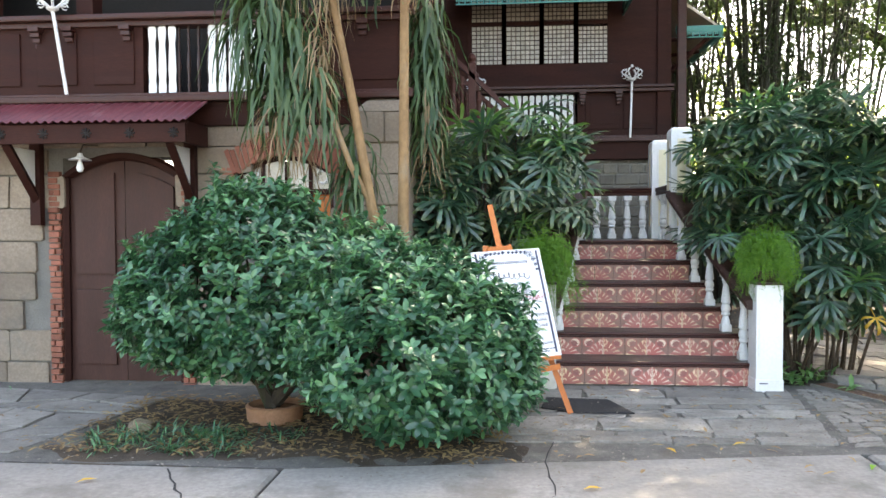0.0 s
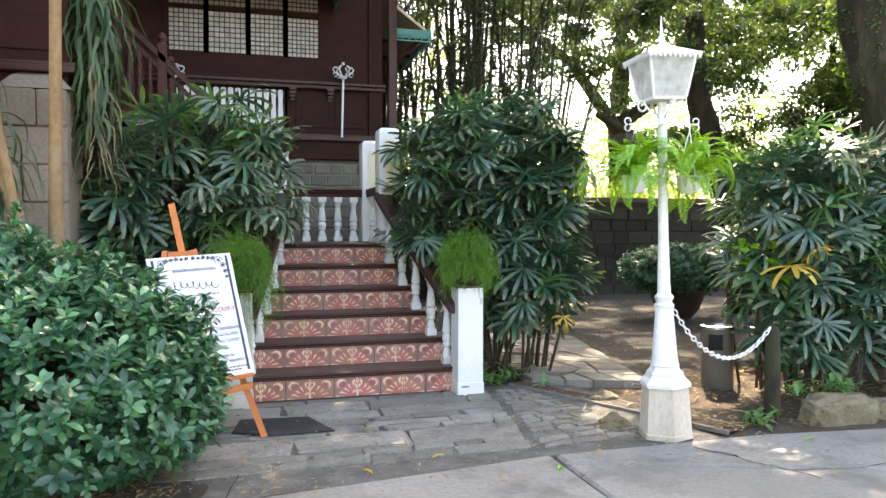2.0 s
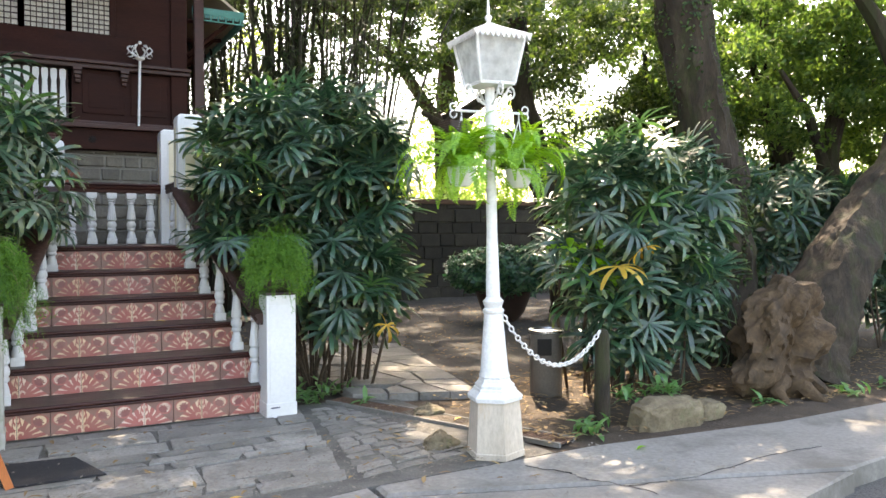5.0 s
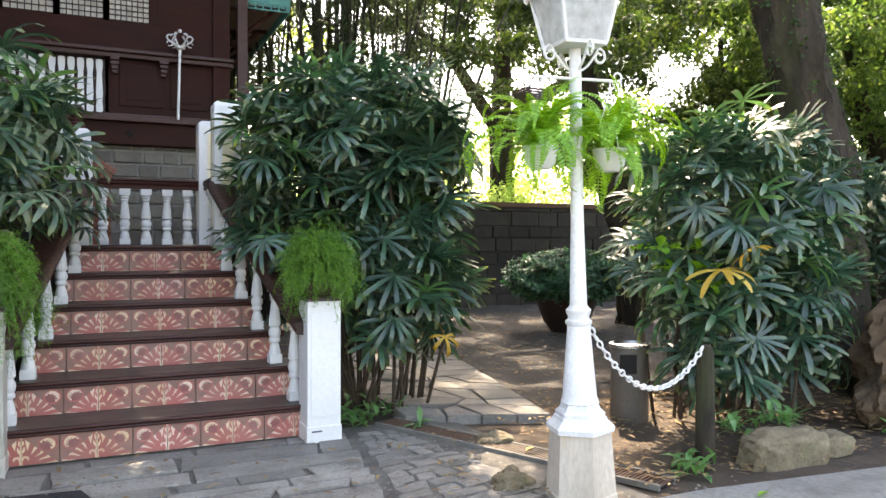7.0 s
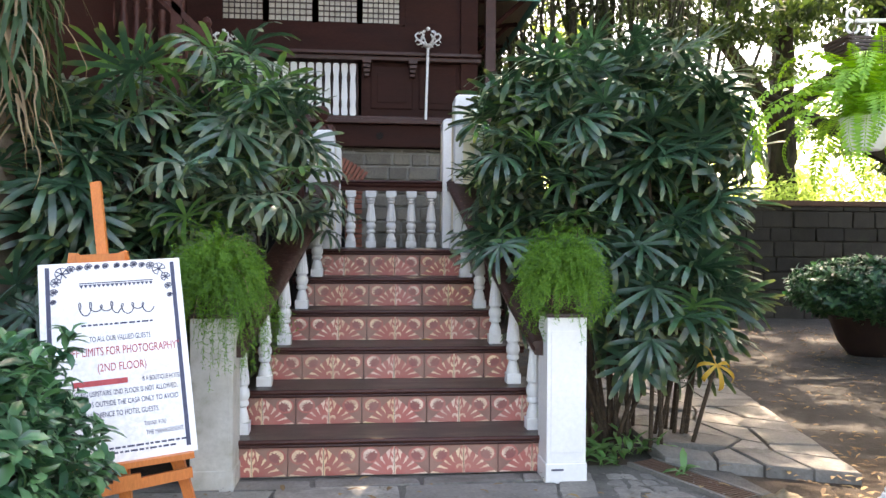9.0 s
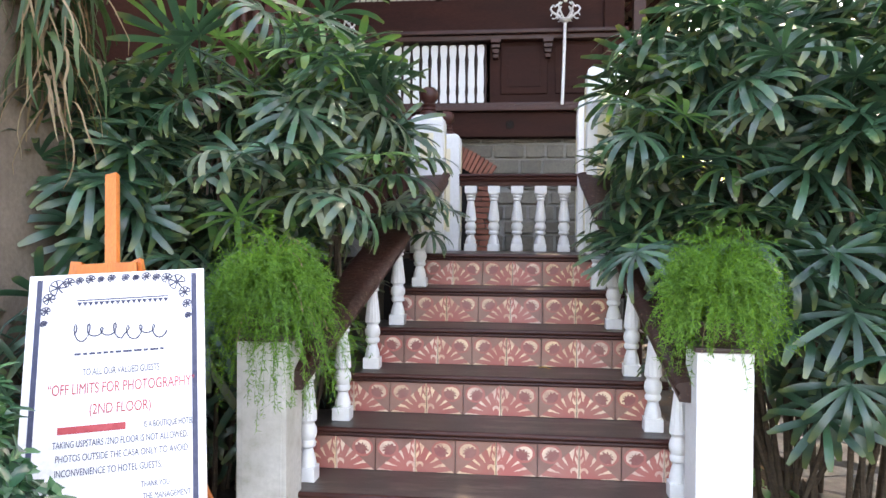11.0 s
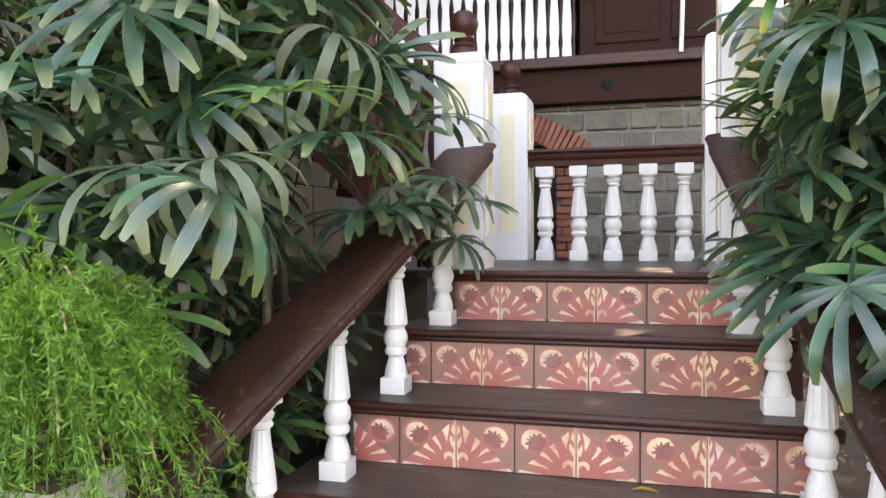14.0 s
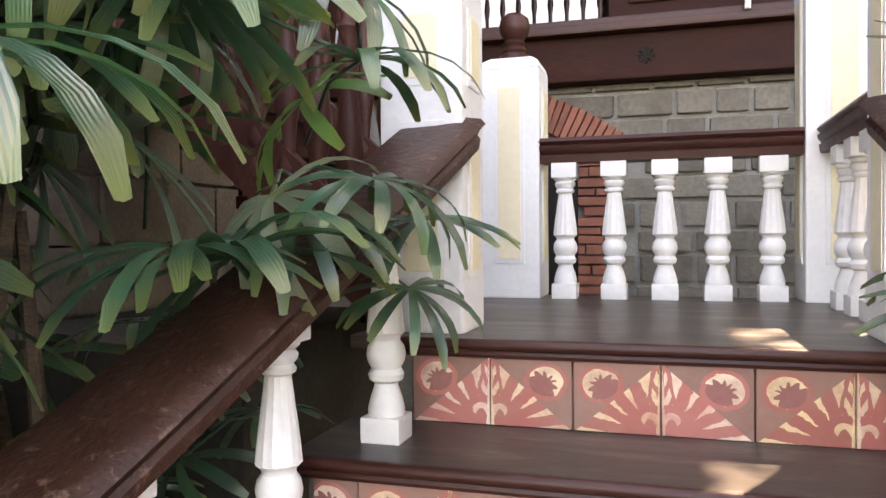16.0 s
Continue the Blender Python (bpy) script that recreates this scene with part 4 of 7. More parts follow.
def tile_mesh(u0, u1, flip, hh):
    key = (round(u0, 3), round(u1, 3), flip)
    if key not in tile_cache:
        bm = fresh()
        w = (u1 - u0) * TW - 0.003
        box(bm, -w / 2, w / 2, -0.008, 0.008, 0, hh, 0.0)
        uvl = bm.loops.layers.uv.new("UVMap")
        for fc in bm.faces:
            for lp in fc.loops:
                s = (lp.vert.co.x + w / 2) / w
                u = u0 + (u1 - u0) * s
                lp[uvl].uv = (1 - u if flip else u, lp.vert.co.z / hh)
        bmesh.ops.bevel(bm, geom=[e for e in bm.edges if all(vv.co.y < 0 for vv in e.verts)], offset=0.002, segments=1, affect="EDGES")
        tile_cache[key] = data_of(bm, "tile", M_TILE)
    return tile_cache[key]


for k in range(6):
    axis = SEAM[k] + TW          # the fan's axis
    i0 = math.floor((XL[k] - axis) / TW)
    i = i0
    while axis + i * TW < XR[k]:
        a, b = axis + i * TW, axis + (i + 1) * TW
        ca, cb = max(a, XL[k] - 0.04), min(b, XR[k] + 0.04)
        if cb - ca > 0.02:
            ob = new("tile", tile_mesh((ca - a) / TW, (cb - a) / TW, i % 2 != 0, H - 0.042))
            ob.location = ((ca + cb) / 2, Y0 + RUN * k + 0.004 + rng.uniform(-0.001, 0.001), H * k + 0.001)
            ob.parent = stair
        i += 1


def baluster_mesh(h, r=0.05, mat=M_WHITE, name="baluster"):
    """White vase baluster: square foot and head, fluted body."""
    bm = fresh()
    box(bm, -r, r, -r, r, 0, 0.11 * h, 0.004)
    box(bm, -r, r, -r, r, 0.89 * h, h, 0.004)
    prof = [(0.9, 0.11), (0.92, 0.14), (0.78, 0.19), (0.60, 0.235), (0.58, 0.25), (0.84, 0.265), (0.9, 0.29), (0.74, 0.315), (0.92, 0.345), (0.98, 0.375), (0.9, 0.41), (0.7, 0.435), (0.72, 0.45), (0.96, 0.47)]
    lathe(bm, [(r * a, h * b) for a, b in prof], 16)
    seg, rings = 28, []
    for b, a in ((0.47, 0.96), (0.53, 0.9), (0.6, 0.80), (0.68, 0.68), (0.76, 0.56), (0.775, 0.54)):
        rings.append([(r * a * (1 - 0.07 * (q % 2)) * math.cos(2 * math.pi * q / seg), r * a * (1 - 0.07 * (q % 2)) * math.sin(2 * math.pi * q / seg), h * b) for q in range(seg)])
    ring_skin(bm, rings)
    lathe(bm, [(r * a, h * b) for a, b in [(0.54, 0.775), (0.72, 0.785), (0.76, 0.80), (0.62, 0.815), (0.78, 0.83), (0.84, 0.85), (0.7, 0.865), (0.9, 0.88), (0.9, 0.9)]], 16)
    return data_of(bm, name, mat, True)


def xl(k):
    return 0.215 + 0.083 * (k - 1)


def rail_top(y):
    """Height of the flared handrail's top over the stair."""
    return 0.77 + (y - 6.98) * 0.5 + 0.0238 * (y - 6.98) ** 2


def rail_x(y, side):
    return 0.195 + (y - 6.98) * (0.155 if side else 0.225)


for side in (0, 1):
    def sx(x):
        return x if side == 0 else 2.15 - x
    bal = thing("stair_balustrade", (sx(0.35), 7.9, 0), "white vase balusters under a broad sloping dark handrail", "balustrade", "stair balustrades")
    for k in range(1, 6):
        y = Y0 + RUN * (k - 0.55)
        h = rail_top(y) - 0.075 - H * k
        ob = new("baluster", baluster_mesh(h, 0.046))
        ob.location = (sx(xl(k) - 0.022 * (k - 1) * side) - bal.location.x, y - bal.location.y, H * k)
        ob.parent = bal
    # broad board with a moulded inner edge
    prof = [(-0.13, -0.05), (-0.135, -0.01), (-0.12, 0.0), (0.03, 0.006), (0.075, 0.0), (0.088, -0.014), (0.072, -0.03), (0.066, -0.042), (0.074, -0.052), (0.07, -0.078), (-0.03, -0.085), (-0.05, -0.06)]
    rings = []
    for i in range(17):
        y = 6.98 + (8.9 - 6.98) * i / 16
        cx, cz = rail_x(y, side), rail_top(y)
        rings.append([(sx(cx + a) - bal.location.x, y - bal.location.y, cz + b) for a, b in (prof if side == 0 else prof[::-1])])
    bm = fresh()
    ring_skin(bm, rings)
    part("handrail", bm, M_RAIL, bal, smooth=True)


def newel(x, y, label, paint=M_WHITE):
    nw = thing("newel_post", (x, y, 0), label, "post", "newel posts at the stair foot")
    bm = fresh()
    box(bm, -0.112, 0.112, -0.112, 0.112, -0.01, 0.915, 0.008)
    part("shaft", bm, paint, nw)
    bm = fresh()
    box(bm, -0.118, 0.118, -0.118, 0.118, -0.01, 0.10, 0.006)
    part("plinth", bm, paint, nw)
    bm = fresh()
    box(bm, -0.09, 0.09, -0.116, -0.110, 0.16, 0.84, 0.004)
    part("raised_panel", bm, paint, nw)
    bm = fresh()
    box(bm, -0.121, 0.121, -0.121, 0.121, 0.915, 0.935, 0.006)
    part("cap", bm, M_POT, nw, "dark timber cap")
    if x > 1:
        bm = fresh()
        box(bm, -0.085, -0.015, -0.1195, -0.118, 0.062, 0.072)
        part("small_plate", bm, M_INK, nw, "small dark maker's strip")
    return nw


newel(2.045, 6.992, "square white stair newel carrying a fern planter")
newel(0.115, 6.992, "weathered white stair newel half hidden by trailing fern", M_WHITEW)

# ---- landing ----


def tall_post(x, y, z, top, w, finial, label):
    p = thing("landing_post", (x, y, z), label, "post", "landing posts")
    h = top - z
    bm = fresh()
    box(bm, -w, w, -w, w, 0, h - 0.05, 0.01)
    ring_skin(bm, [[(-w, -w, h - 0.05), (w, -w, h - 0.05), (w, w, h - 0.05), (-w, w, h - 0.05)], [(-w * 0.93, -w * 0.93, h - 0.02), (w * 0.93, -w * 0.93, h - 0.02), (w * 0.93, w * 0.93, h - 0.02), (-w * 0.93, w * 0.93, h - 0.02)], [(-w * 0.7, -w * 0.7, h), (w * 0.7, -w * 0.7, h), (w * 0.7, w * 0.7, h), (-w * 0.7, w * 0.7, h)]])
    part("shaft", bm, M_WHITE, p)
    for q in range(4):
        z0s = ((0.16, 0.53), (0.66, h - 0.13)) if w > 0.109 and h > 0.9 and x < 1 and y < 9.5 else ((0.16, h - 0.13),)
        for a, b in z0s:
            rot = Matrix.Rotation(q * math.pi / 2, 4, "Z")
            for nm, d, e, mt in (("panel_moulding", 0.062, 0.004, M_WHITE), ("panel", 0.046, 0.007, M_CREAM)):
                bm = fresh()
                box(bm, -d, d, -w - e, -w + 0.002, a - (0.02 if nm != "panel" else 0), b + (0.02 if nm != "panel" else 0), 0.003)
                bmesh.ops.transform(bm, matrix=rot, verts=bm.verts[:])
                part(nm, bm, mt, p, "pale cream panel" if nm == "panel" else "")
    if finial:
        bm = fresh()
        lathe(bm, [(a * 0.068, h - 0.01 + b) for a, b in [(0.9, 0), (1.0, 0.015), (0.9, 0.035), (0.7, 0.045), (0.78, 0.055), (0.62, 0.07), (0.72, 0.085), (0.55, 0.10), (0.85, 0.125), (0.97, 0.155), (0.85, 0.19), (0.5, 0.21), (0.1, 0.215)]], 18)
        part("finial", bm, M_NOSE, p, "dark turned ball finial", smooth=True)
    return p


tall_post(0.55, 8.98, LZ, 2.22, 0.112, True, "white and cream panelled landing post with dark finial")
tall_post(0.545, 10.15, LZ, 2.25, 0.122, True, "white and cream panelled landing post with dark finial")
tall_post(1.745, 8.98, LZ, 2.53, 0.115, False, "white panelled landing post beside the palms")
tall_post(1.77, 10.15, LZ, 2.52, 0.128, False, "tall white landing post below the house sill")
lr = thing("landing_balustrade", (1.15, 10.15, LZ), "white vase balusters under a dark moulded rail", "balustrade", "landing balustrades")
bmesh_h = 0.545
bme = baluster_mesh(bmesh_h, 0.05)
for k in range(5):
    ob = new("baluster", bme)
    ob.location = (0.762 + 0.194 * k - 1.15, -0.06, 0)
    ob.parent = lr


def moulded_rail(bm, p0, p1, z):
    p0, p1 = Vector(p0), Vector(p1)
    d = (p1 - p0).normalized()
    n = Vector((-d.y, d.x, 0))
    prof = [(-0.05, 0), (-0.055, 0.03), (-0.045, 0.036), (-0.058, 0.05), (-0.06, 0.065), (-0.048, 0.072), (-0.062, 0.085), (-0.05, 0.10), (0.05, 0.10), (0.062, 0.085), (0.048, 0.072), (0.06, 0.065), (0.058, 0.05), (0.045, 0.036), (0.055, 0.03), (0.05, 0)]
    return ring_skin(bm, [[p + n * a + Vector((0, 0, z + b)) for a, b in prof] for p in (p0, p1)])


bm = fresh()
moulded_rail(bm, (0.655 - 1.15, -0.06, 0), (1.64 - 1.15, -0.06, 0), bmesh_h)
part("rail", bm, M_NOSE, lr, smooth=True)
ls = thing("landing_balustrade", (1.74, 9.55, LZ), "white side balusters under a dark moulded rail", "balustrade", "landing balustrades")
for k in range(4):
    ob = new("baluster", bme)
    ob.location = (0.0, -0.35 + 0.2 * k, 0)
    ob.parent = ls
bm = fresh()
moulded_rail(bm, (0, -0.5, 0), (0, 0.52, 0), bmesh_h)
part("rail", bm, M_NOSE, ls, smooth=True)

# ---- dark timber stair from the landing up to the wing ----
up = thing("timber_stair", (-0.3, 9.55, LZ), "dark timber stair with turned balusters climbing to the upper floor", "stairs")
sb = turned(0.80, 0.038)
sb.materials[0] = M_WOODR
for k in range(8):
    x = 0.62 - 0.2 * k
    bm = fresh()
    box(bm, x - 0.23, x + 0.02, -0.5, 0.5, 0.19 * k + 0.15, 0.19 * k + 0.19, 0.006)
    part("tread", bm, M_WOOD, up)
    bm = fresh()
    box(bm, x - 0.02, x - 0.005, -0.5, 0.5, 0.19 * k, 0.19 * k + 0.15)
    part("riser", bm, M_WOOD, up)
    for y in (-0.52, 0.56):
        for o in (0.04, 0.14):
            ob = new("baluster", sb)
            ob.location = (x - o, y, 0.19 * k + 0.15 + 0.095 * (o > 0.1))
            ob.parent = up
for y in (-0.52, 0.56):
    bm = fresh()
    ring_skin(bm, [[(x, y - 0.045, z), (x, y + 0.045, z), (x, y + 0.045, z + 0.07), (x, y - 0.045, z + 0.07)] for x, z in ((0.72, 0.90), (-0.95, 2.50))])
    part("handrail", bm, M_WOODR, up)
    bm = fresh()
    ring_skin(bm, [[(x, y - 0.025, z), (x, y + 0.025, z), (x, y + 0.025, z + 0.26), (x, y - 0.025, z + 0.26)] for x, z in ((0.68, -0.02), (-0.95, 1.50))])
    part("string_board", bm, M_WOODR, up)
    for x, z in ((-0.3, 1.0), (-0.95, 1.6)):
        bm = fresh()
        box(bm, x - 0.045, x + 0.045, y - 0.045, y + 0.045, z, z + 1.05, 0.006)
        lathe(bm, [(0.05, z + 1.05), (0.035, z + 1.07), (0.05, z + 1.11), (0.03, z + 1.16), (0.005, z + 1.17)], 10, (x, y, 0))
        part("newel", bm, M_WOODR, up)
# dark stone colour stands in for deep shade beneath the timber stair
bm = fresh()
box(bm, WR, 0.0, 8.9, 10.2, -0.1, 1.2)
setting("stair_base", bm, M_DARKWALL, "stone base under the timber stair, its shade put into a dark colour", "wall")
bm = fresh()
box(bm, WR, -0.9, 8.95, 11.4, 2.68, 2.76)
setting("upper_landing", bm, M_WOOD, "dark timber floor at the stair head", "floor")

# ---- ornamental staffs on the facade ----


def staff(name, foot, head, label):
    st = thing(name, foot, label, "ornament", "crowned staffs on the facade")
    d = Vector(head) - Vector(foot)
    bm = fresh()
    tube(bm, [(0, 0, 0), d * 0.82], 0.016, 8)
    part("shaft", bm, M_LAMPW, st)
    c = d * 0.82
    bm = fresh()
    lathe(bm, [(0.015, -0.02), (0.05, 0.0), (0.055, 0.015), (0.02, 0.03)], 12, c)
    part("collar", bm, M_LAMPW, st)
    for k in range(6):
        a = 2 * math.pi * k / 6
        bm = fresh()
        pts = []
        for i in range(15):
            u = i / 14
            rr = 0.03 + 0.115 * math.sin(min(1, u * 1.5) * math.pi / 2) - 0.07 * max(0, u - 0.6) / 0.4
            pts.append((c.x + rr * math.cos(a), c.y + rr * math.sin(a), c.z + 0.02 + 0.17 * u - (0.03 if u > 0.85 else 0)))
        tube(bm, pts, 0.009, 6)
        part("crown_rib", bm, M_LAMPW, st)
        bm = fresh()
        tube(bm, [(c.x + (0.11 + 0.03 * math.cos(q)) * math.cos(a), c.y + (0.11 + 0.03 * math.cos(q)) * math.sin(a), c.z + 0.05 + 0.03 * math.sin(q)) for q in [0.6 * i for i in range(10)]], 0.006, 5)
        part("scroll", bm, M_LAMPW, st)
    bm = fresh()
    bmesh.ops.create_uvsphere(bm, u_segments=10, v_segments=6, radius=0.022, matrix=Matrix.Translation(c + Vector((0, 0, 0.2))))
    part("top_ball", bm, M_LAMPW, st)
    return st


staff("crowned_staff", (1.56, FY - 0.235, 2.69), (1.585, FY - 0.25, 3.68), "white metal staff with an openwork crown against dark wall")
staff("crowned_staff", (wx(-4.26), WY - 0.175, wz(2.66)), (wx(-4.38), WY - 0.22, wz(3.60)), "leaning white metal staff with openwork crown on the parapet")
staff("crowned_staff", (-0.75, FY - 0.235, 2.69), (-0.62, FY - 0.3, 3.55), "leaning white metal staff with openwork crown behind the stair rail")

# ---- plants ----


class Soup:
    """Gathers many small leaves into one mesh."""

    def __init__(self):
        self.v, self.f, self.a = [], [], {}

    def leaf(self, p, d, up, length, width, droop=0.3, fold=0.15):
        """Pointed leaf folded along its rib."""
        d = d.normalized()
        s = d.cross(up)
        s = s.normalized() if s.length > 1e-4 else Vector((1, 0, 0))
        n = s.cross(d)
        k = len(self.v)
        m1, m2 = p + d * length * 0.4 + n * 0.04 * length, p + d * length * 0.75 - n * droop * 0.35 * length
        self.v += [p, m1 + s * width * 0.42 + n * fold * width, m1, m1 - s * width * 0.42 + n * fold * width,
                   m2 + s * width * 0.45 + n * fold * width, m2, m2 - s * width * 0.45 + n * fold * width, p + d * length - n * droop * 0.8 * length]
        self.f += [(k, k + 1, k + 2), (k, k + 2, k + 3), (k + 1, k + 4, k + 5, k + 2), (k + 2, k + 5, k + 6, k + 3), (k + 4, k + 7, k + 5), (k + 5, k + 7, k + 6)]

    def blade(self, p, d, s, length, width):
        """Diamond leaf of two triangles."""
        k = len(self.v)
        self.v += [p, p + d * length * 0.45 + s * width / 2, p + d * length, p + d * length * 0.45 - s * width / 2]
        self.f += [(k, k + 1, k + 2, k + 3)]

    def strap(self, pts, side, widths, fold=0.12):
        """Long folded strap along a line."""
        k = len(self.v)
        for i, (p, w) in enumerate(zip(pts, widths)):
            for q in (1, 0, -1):
                self.a[len(self.v) + 1 - q] = (q, i / (len(pts) - 1))
            self.v += [p + side * w / 2 + Vector((0, 0, fold * w)), p, p - side * w / 2 + Vector((0, 0, fold * w))]
        for i in range(len(pts) - 1):
            a = k + 3 * i
            self.f += [(a, a + 1, a + 4, a + 3), (a + 1, a + 2, a + 5, a + 4)]

    def mesh(self, name, mat):
        me = raw_mesh(name, self.v, self.f, mat)
        if self.a:
            for j, key in enumerate(("across", "along")):
                at = me.attributes.new(key, "FLOAT", "POINT")
                at.data.foreach_set("value", [self.a.get(i, (0, 0))[j] for i in range(len(self.v))])
        return me


def rand_dir(r, up=0.0):
    v = Vector((r.gauss(0, 1), r.gauss(0, 1), r.gauss(0, 1) + up))
    return v.normalized() if v.length > 1e-3 else Vector((0, 0, 1))


def shell_point(r, c, rad, inner=0.8):
    d = rand_dir(r)
    q = r.uniform(inner, 1.0) * (1 + 0.13 * noise.noise(Vector((d.x * 3 + c[0] * 5, d.y * 3, d.z * 3))))
    return Vector((c[0] + d.x * rad[0] * q, c[1] + d.y * rad[1] * q, c[2] + d.z * rad[2] * q)), d


def rosette_cloud(r, blobs, count, length, width, floor=0.1, leaves=7):
    """Bushy crown: leaf rosettes at twig tips over the shells of several lobes."""
    s = Soup()
    vol = [b[1][0] * b[1][1] + b[1][0] * b[1][2] for b in blobs]
    for _ in range(count):
        c, rad = r.choices(blobs, vol)[0]
        p, d = shell_point(r, c, rad, 0.72)
        if p.z < floor:
            continue
        if any(sum(((p[i] - cc[i]) / rr[i]) ** 2 for i in range(3)) < 0.5 for cc, rr in blobs if cc is not c):
            continue
        axis = (d * 0.8 + Vector((0, 0, 0.75)) + rand_dir(r) * 0.45).normalized()
        a = axis.orthogonal().normalized()
        b = axis.cross(a)
        ph = r.uniform(0, 6.28)
        size = r.uniform(0.75, 1.2)
        for k in range(leaves):
            an = ph + k * 2.4
            tilt = 0.35 + 0.5 * (k % 3) / 2
            dd = (a * math.cos(an) + b * math.sin(an)) * (1.1 - tilt * 0.4) + axis * tilt
            s.leaf(p - axis * 0.012 * k, dd, axis, length * size * r.uniform(0.8, 1.1), width * size, 0.15)
    return s


# big clipped shrub in front of the wing, in a sunken pot
r = random.Random(21)
bush = thing("garden_shrub", (-1.9, 5.6, 0), "large dense glossy-leaved shrub on a twisted stem in a low pot", "shrub")
blobs = [((-1.98, 5.45, 1.0), (0.98, 0.66, 0.66)), ((-0.86, 5.08, 0.68), (0.82, 0.72, 0.62)), ((-1.35, 5.35, 0.95), (0.8, 0.6, 0.52)), ((-2.45, 5.5, 0.85), (0.62, 0.5, 0.48)), ((-0.42, 5.15, 0.55), (0.48, 0.5, 0.48)), ((-0.45, 5.5, 0.57), (0.49, 0.38, 0.45)), ((-2.0, 5.5, 1.45), (0.5, 0.4, 0.34))]
s = rosette_cloud(r, blobs, 5600, 0.085, 0.036, 0.12, 8)
for _ in range(70):
    c, rad = r.choice(blobs)
    p, d = shell_point(r, c, rad, 0.97)
    if d.z < 0.1:
        continue
    for q in range(4):
        pp = p + (d * 0.5 + Vector((0, 0, 0.9))).normalized() * 0.035 * q
        for k in range(6):
            s.leaf(pp, rand_dir(r, 0.6), Vector((0, 0, 1)), 0.07, 0.03)
crown = new("crown", s.mesh("crown", L_BUSH))
crown.parent, crown.location = bush, (1.9, -5.6, 0)
bm = fresh()
for pts, rads in (([(0.0, 0, 0.1), (-0.1, 0.02, 0.3), (-0.35, 0, 0.5), (-0.6, -0.1, 0.85)], [0.07, 0.06, 0.05, 0.02]), ([(0, 0, 0.15), (0.2, -0.1, 0.35), (0.7, -0.3, 0.55), (1.0, -0.45, 0.75)], [0.06, 0.05, 0.04, 0.02]), ([(0, 0, 0.25), (0.05, 0, 0.6), (-0.05, -0.1, 1.2)], [0.05, 0.04, 0.02]),
                  ([(-0.3, 0, 0.47), (-0.2, 0.1, 0.8), (-0.3, 0.1, 1.1)], [0.035, 0.03, 0.015])):
    tube(bm, pts, rads, 8, 0.12, r)
part("stem", bm, M_BARK, bush, smooth=True)
for cc, rr in blobs:
    bm = fresh()
    for _ in range(14):
        p, d = shell_point(r, cc, rr, 0.75)
        tube(bm, [(cc[0] + 1.9, cc[1] - 5.6, max(0.3, cc[2] - 0.2)), p + Vector((1.9, -5.6, 0))], [0.014, 0.004], 4)
    part("branchwork", bm, M_BARK, bush)
bm = fresh()
lathe(bm, [(0.15, -0.02), (0.2, 0.02), (0.21, 0.13), (0.19, 0.14), (0.17, 0.10), (0.02, 0.10)], 18)
part("pot", bm, M_TERRA, bush, "low earthen pot", smooth=True)


def fan_mesh(r, name, mat, n, length, droop, width=0.027):
    """Palm fan: blunt folded straps round one hub, with its stalk."""
    s = Soup()
    span = radians(r.uniform(250, 320))
    for k in range(n):
        a = -span / 2 + span * (k + 0.5) / n + r.uniform(-0.06, 0.06)
        L = length * (1.0 - 0.16 * abs(a) / (span / 2)) * r.uniform(0.88, 1.08)
        el = 0.32 - 0.1 * abs(a) + r.uniform(-0.12, 0.12)
        d = droop * r.uniform(0.7, 1.3)
        pts, ws = [], []
        p, e = Vector((0, 0, 0)), el
        N = 6
        for i in range(N + 1):
            u = i / N
            pts.append(p.copy())
            ws.append(width * (0.2 + 1.0 * math.sin(math.pi * min(1, u * 0.62 + 0.06)) ** 0.8) * (0.55 if i == N else 1))
            e -= d / N * (0.6 + 1.2 * u)
            p += Vector((math.cos(a) * math.cos(e), math.sin(a) * math.cos(e), math.sin(e))) * L / N
        s.strap(pts, Vector((-math.sin(a), math.cos(a), 0)), ws)
    k = len(s.v)
    for q in (Vector((-0.30, 0, -0.16)), Vector((-0.15, 0, -0.03)), Vector((0, 0, 0))):
        s.v += [q + Vector((0, 0.005, 0)), q + Vector((0, -0.004, 0.004)), q + Vector((0, -0.004, -0.004))]
    for i in range(2):
        for j in range(3):
            a, b = k + 3 * i + j, k + 3 * i + (j + 1) % 3
            s.f.append((a, b, b + 3, a + 3))
    return s.mesh(name, mat)


r = random.Random(5)
FANS = [fan_mesh(r, "leaf", m, n, L, d) for m, n, L, d in ((L_PALM, 10, 0.27, 0.6), (L_PALM, 11, 0.30, 1.0), (L_PALM, 9, 0.25, 0.4), (L_PALM, 12, 0.28, 1.3), (L_PALM, 10, 0.31, 0.7), (L_PALM, 11, 0.27, 0.3))]
FANS_Y = [fan_mesh(r, "leaf", L_PALML, 8, 0.25, 0.5), fan_mesh(r, "leaf", L_PALML, 7, 0.26, 0.9)]
FANS_G = [fan_mesh(r, "leaf", L_PALMG, 9, 0.30, 1.7), fan_mesh(r, "leaf", L_PALMG, 8, 0.30, 1.3)]
FAN_D = [fan_mesh(r, "leaf", L_YELLOW, 7, 0.25, 0.8), fan_mesh(r, "leaf", L_YELLOW, 5, 0.24, 1.9, 0.03)]


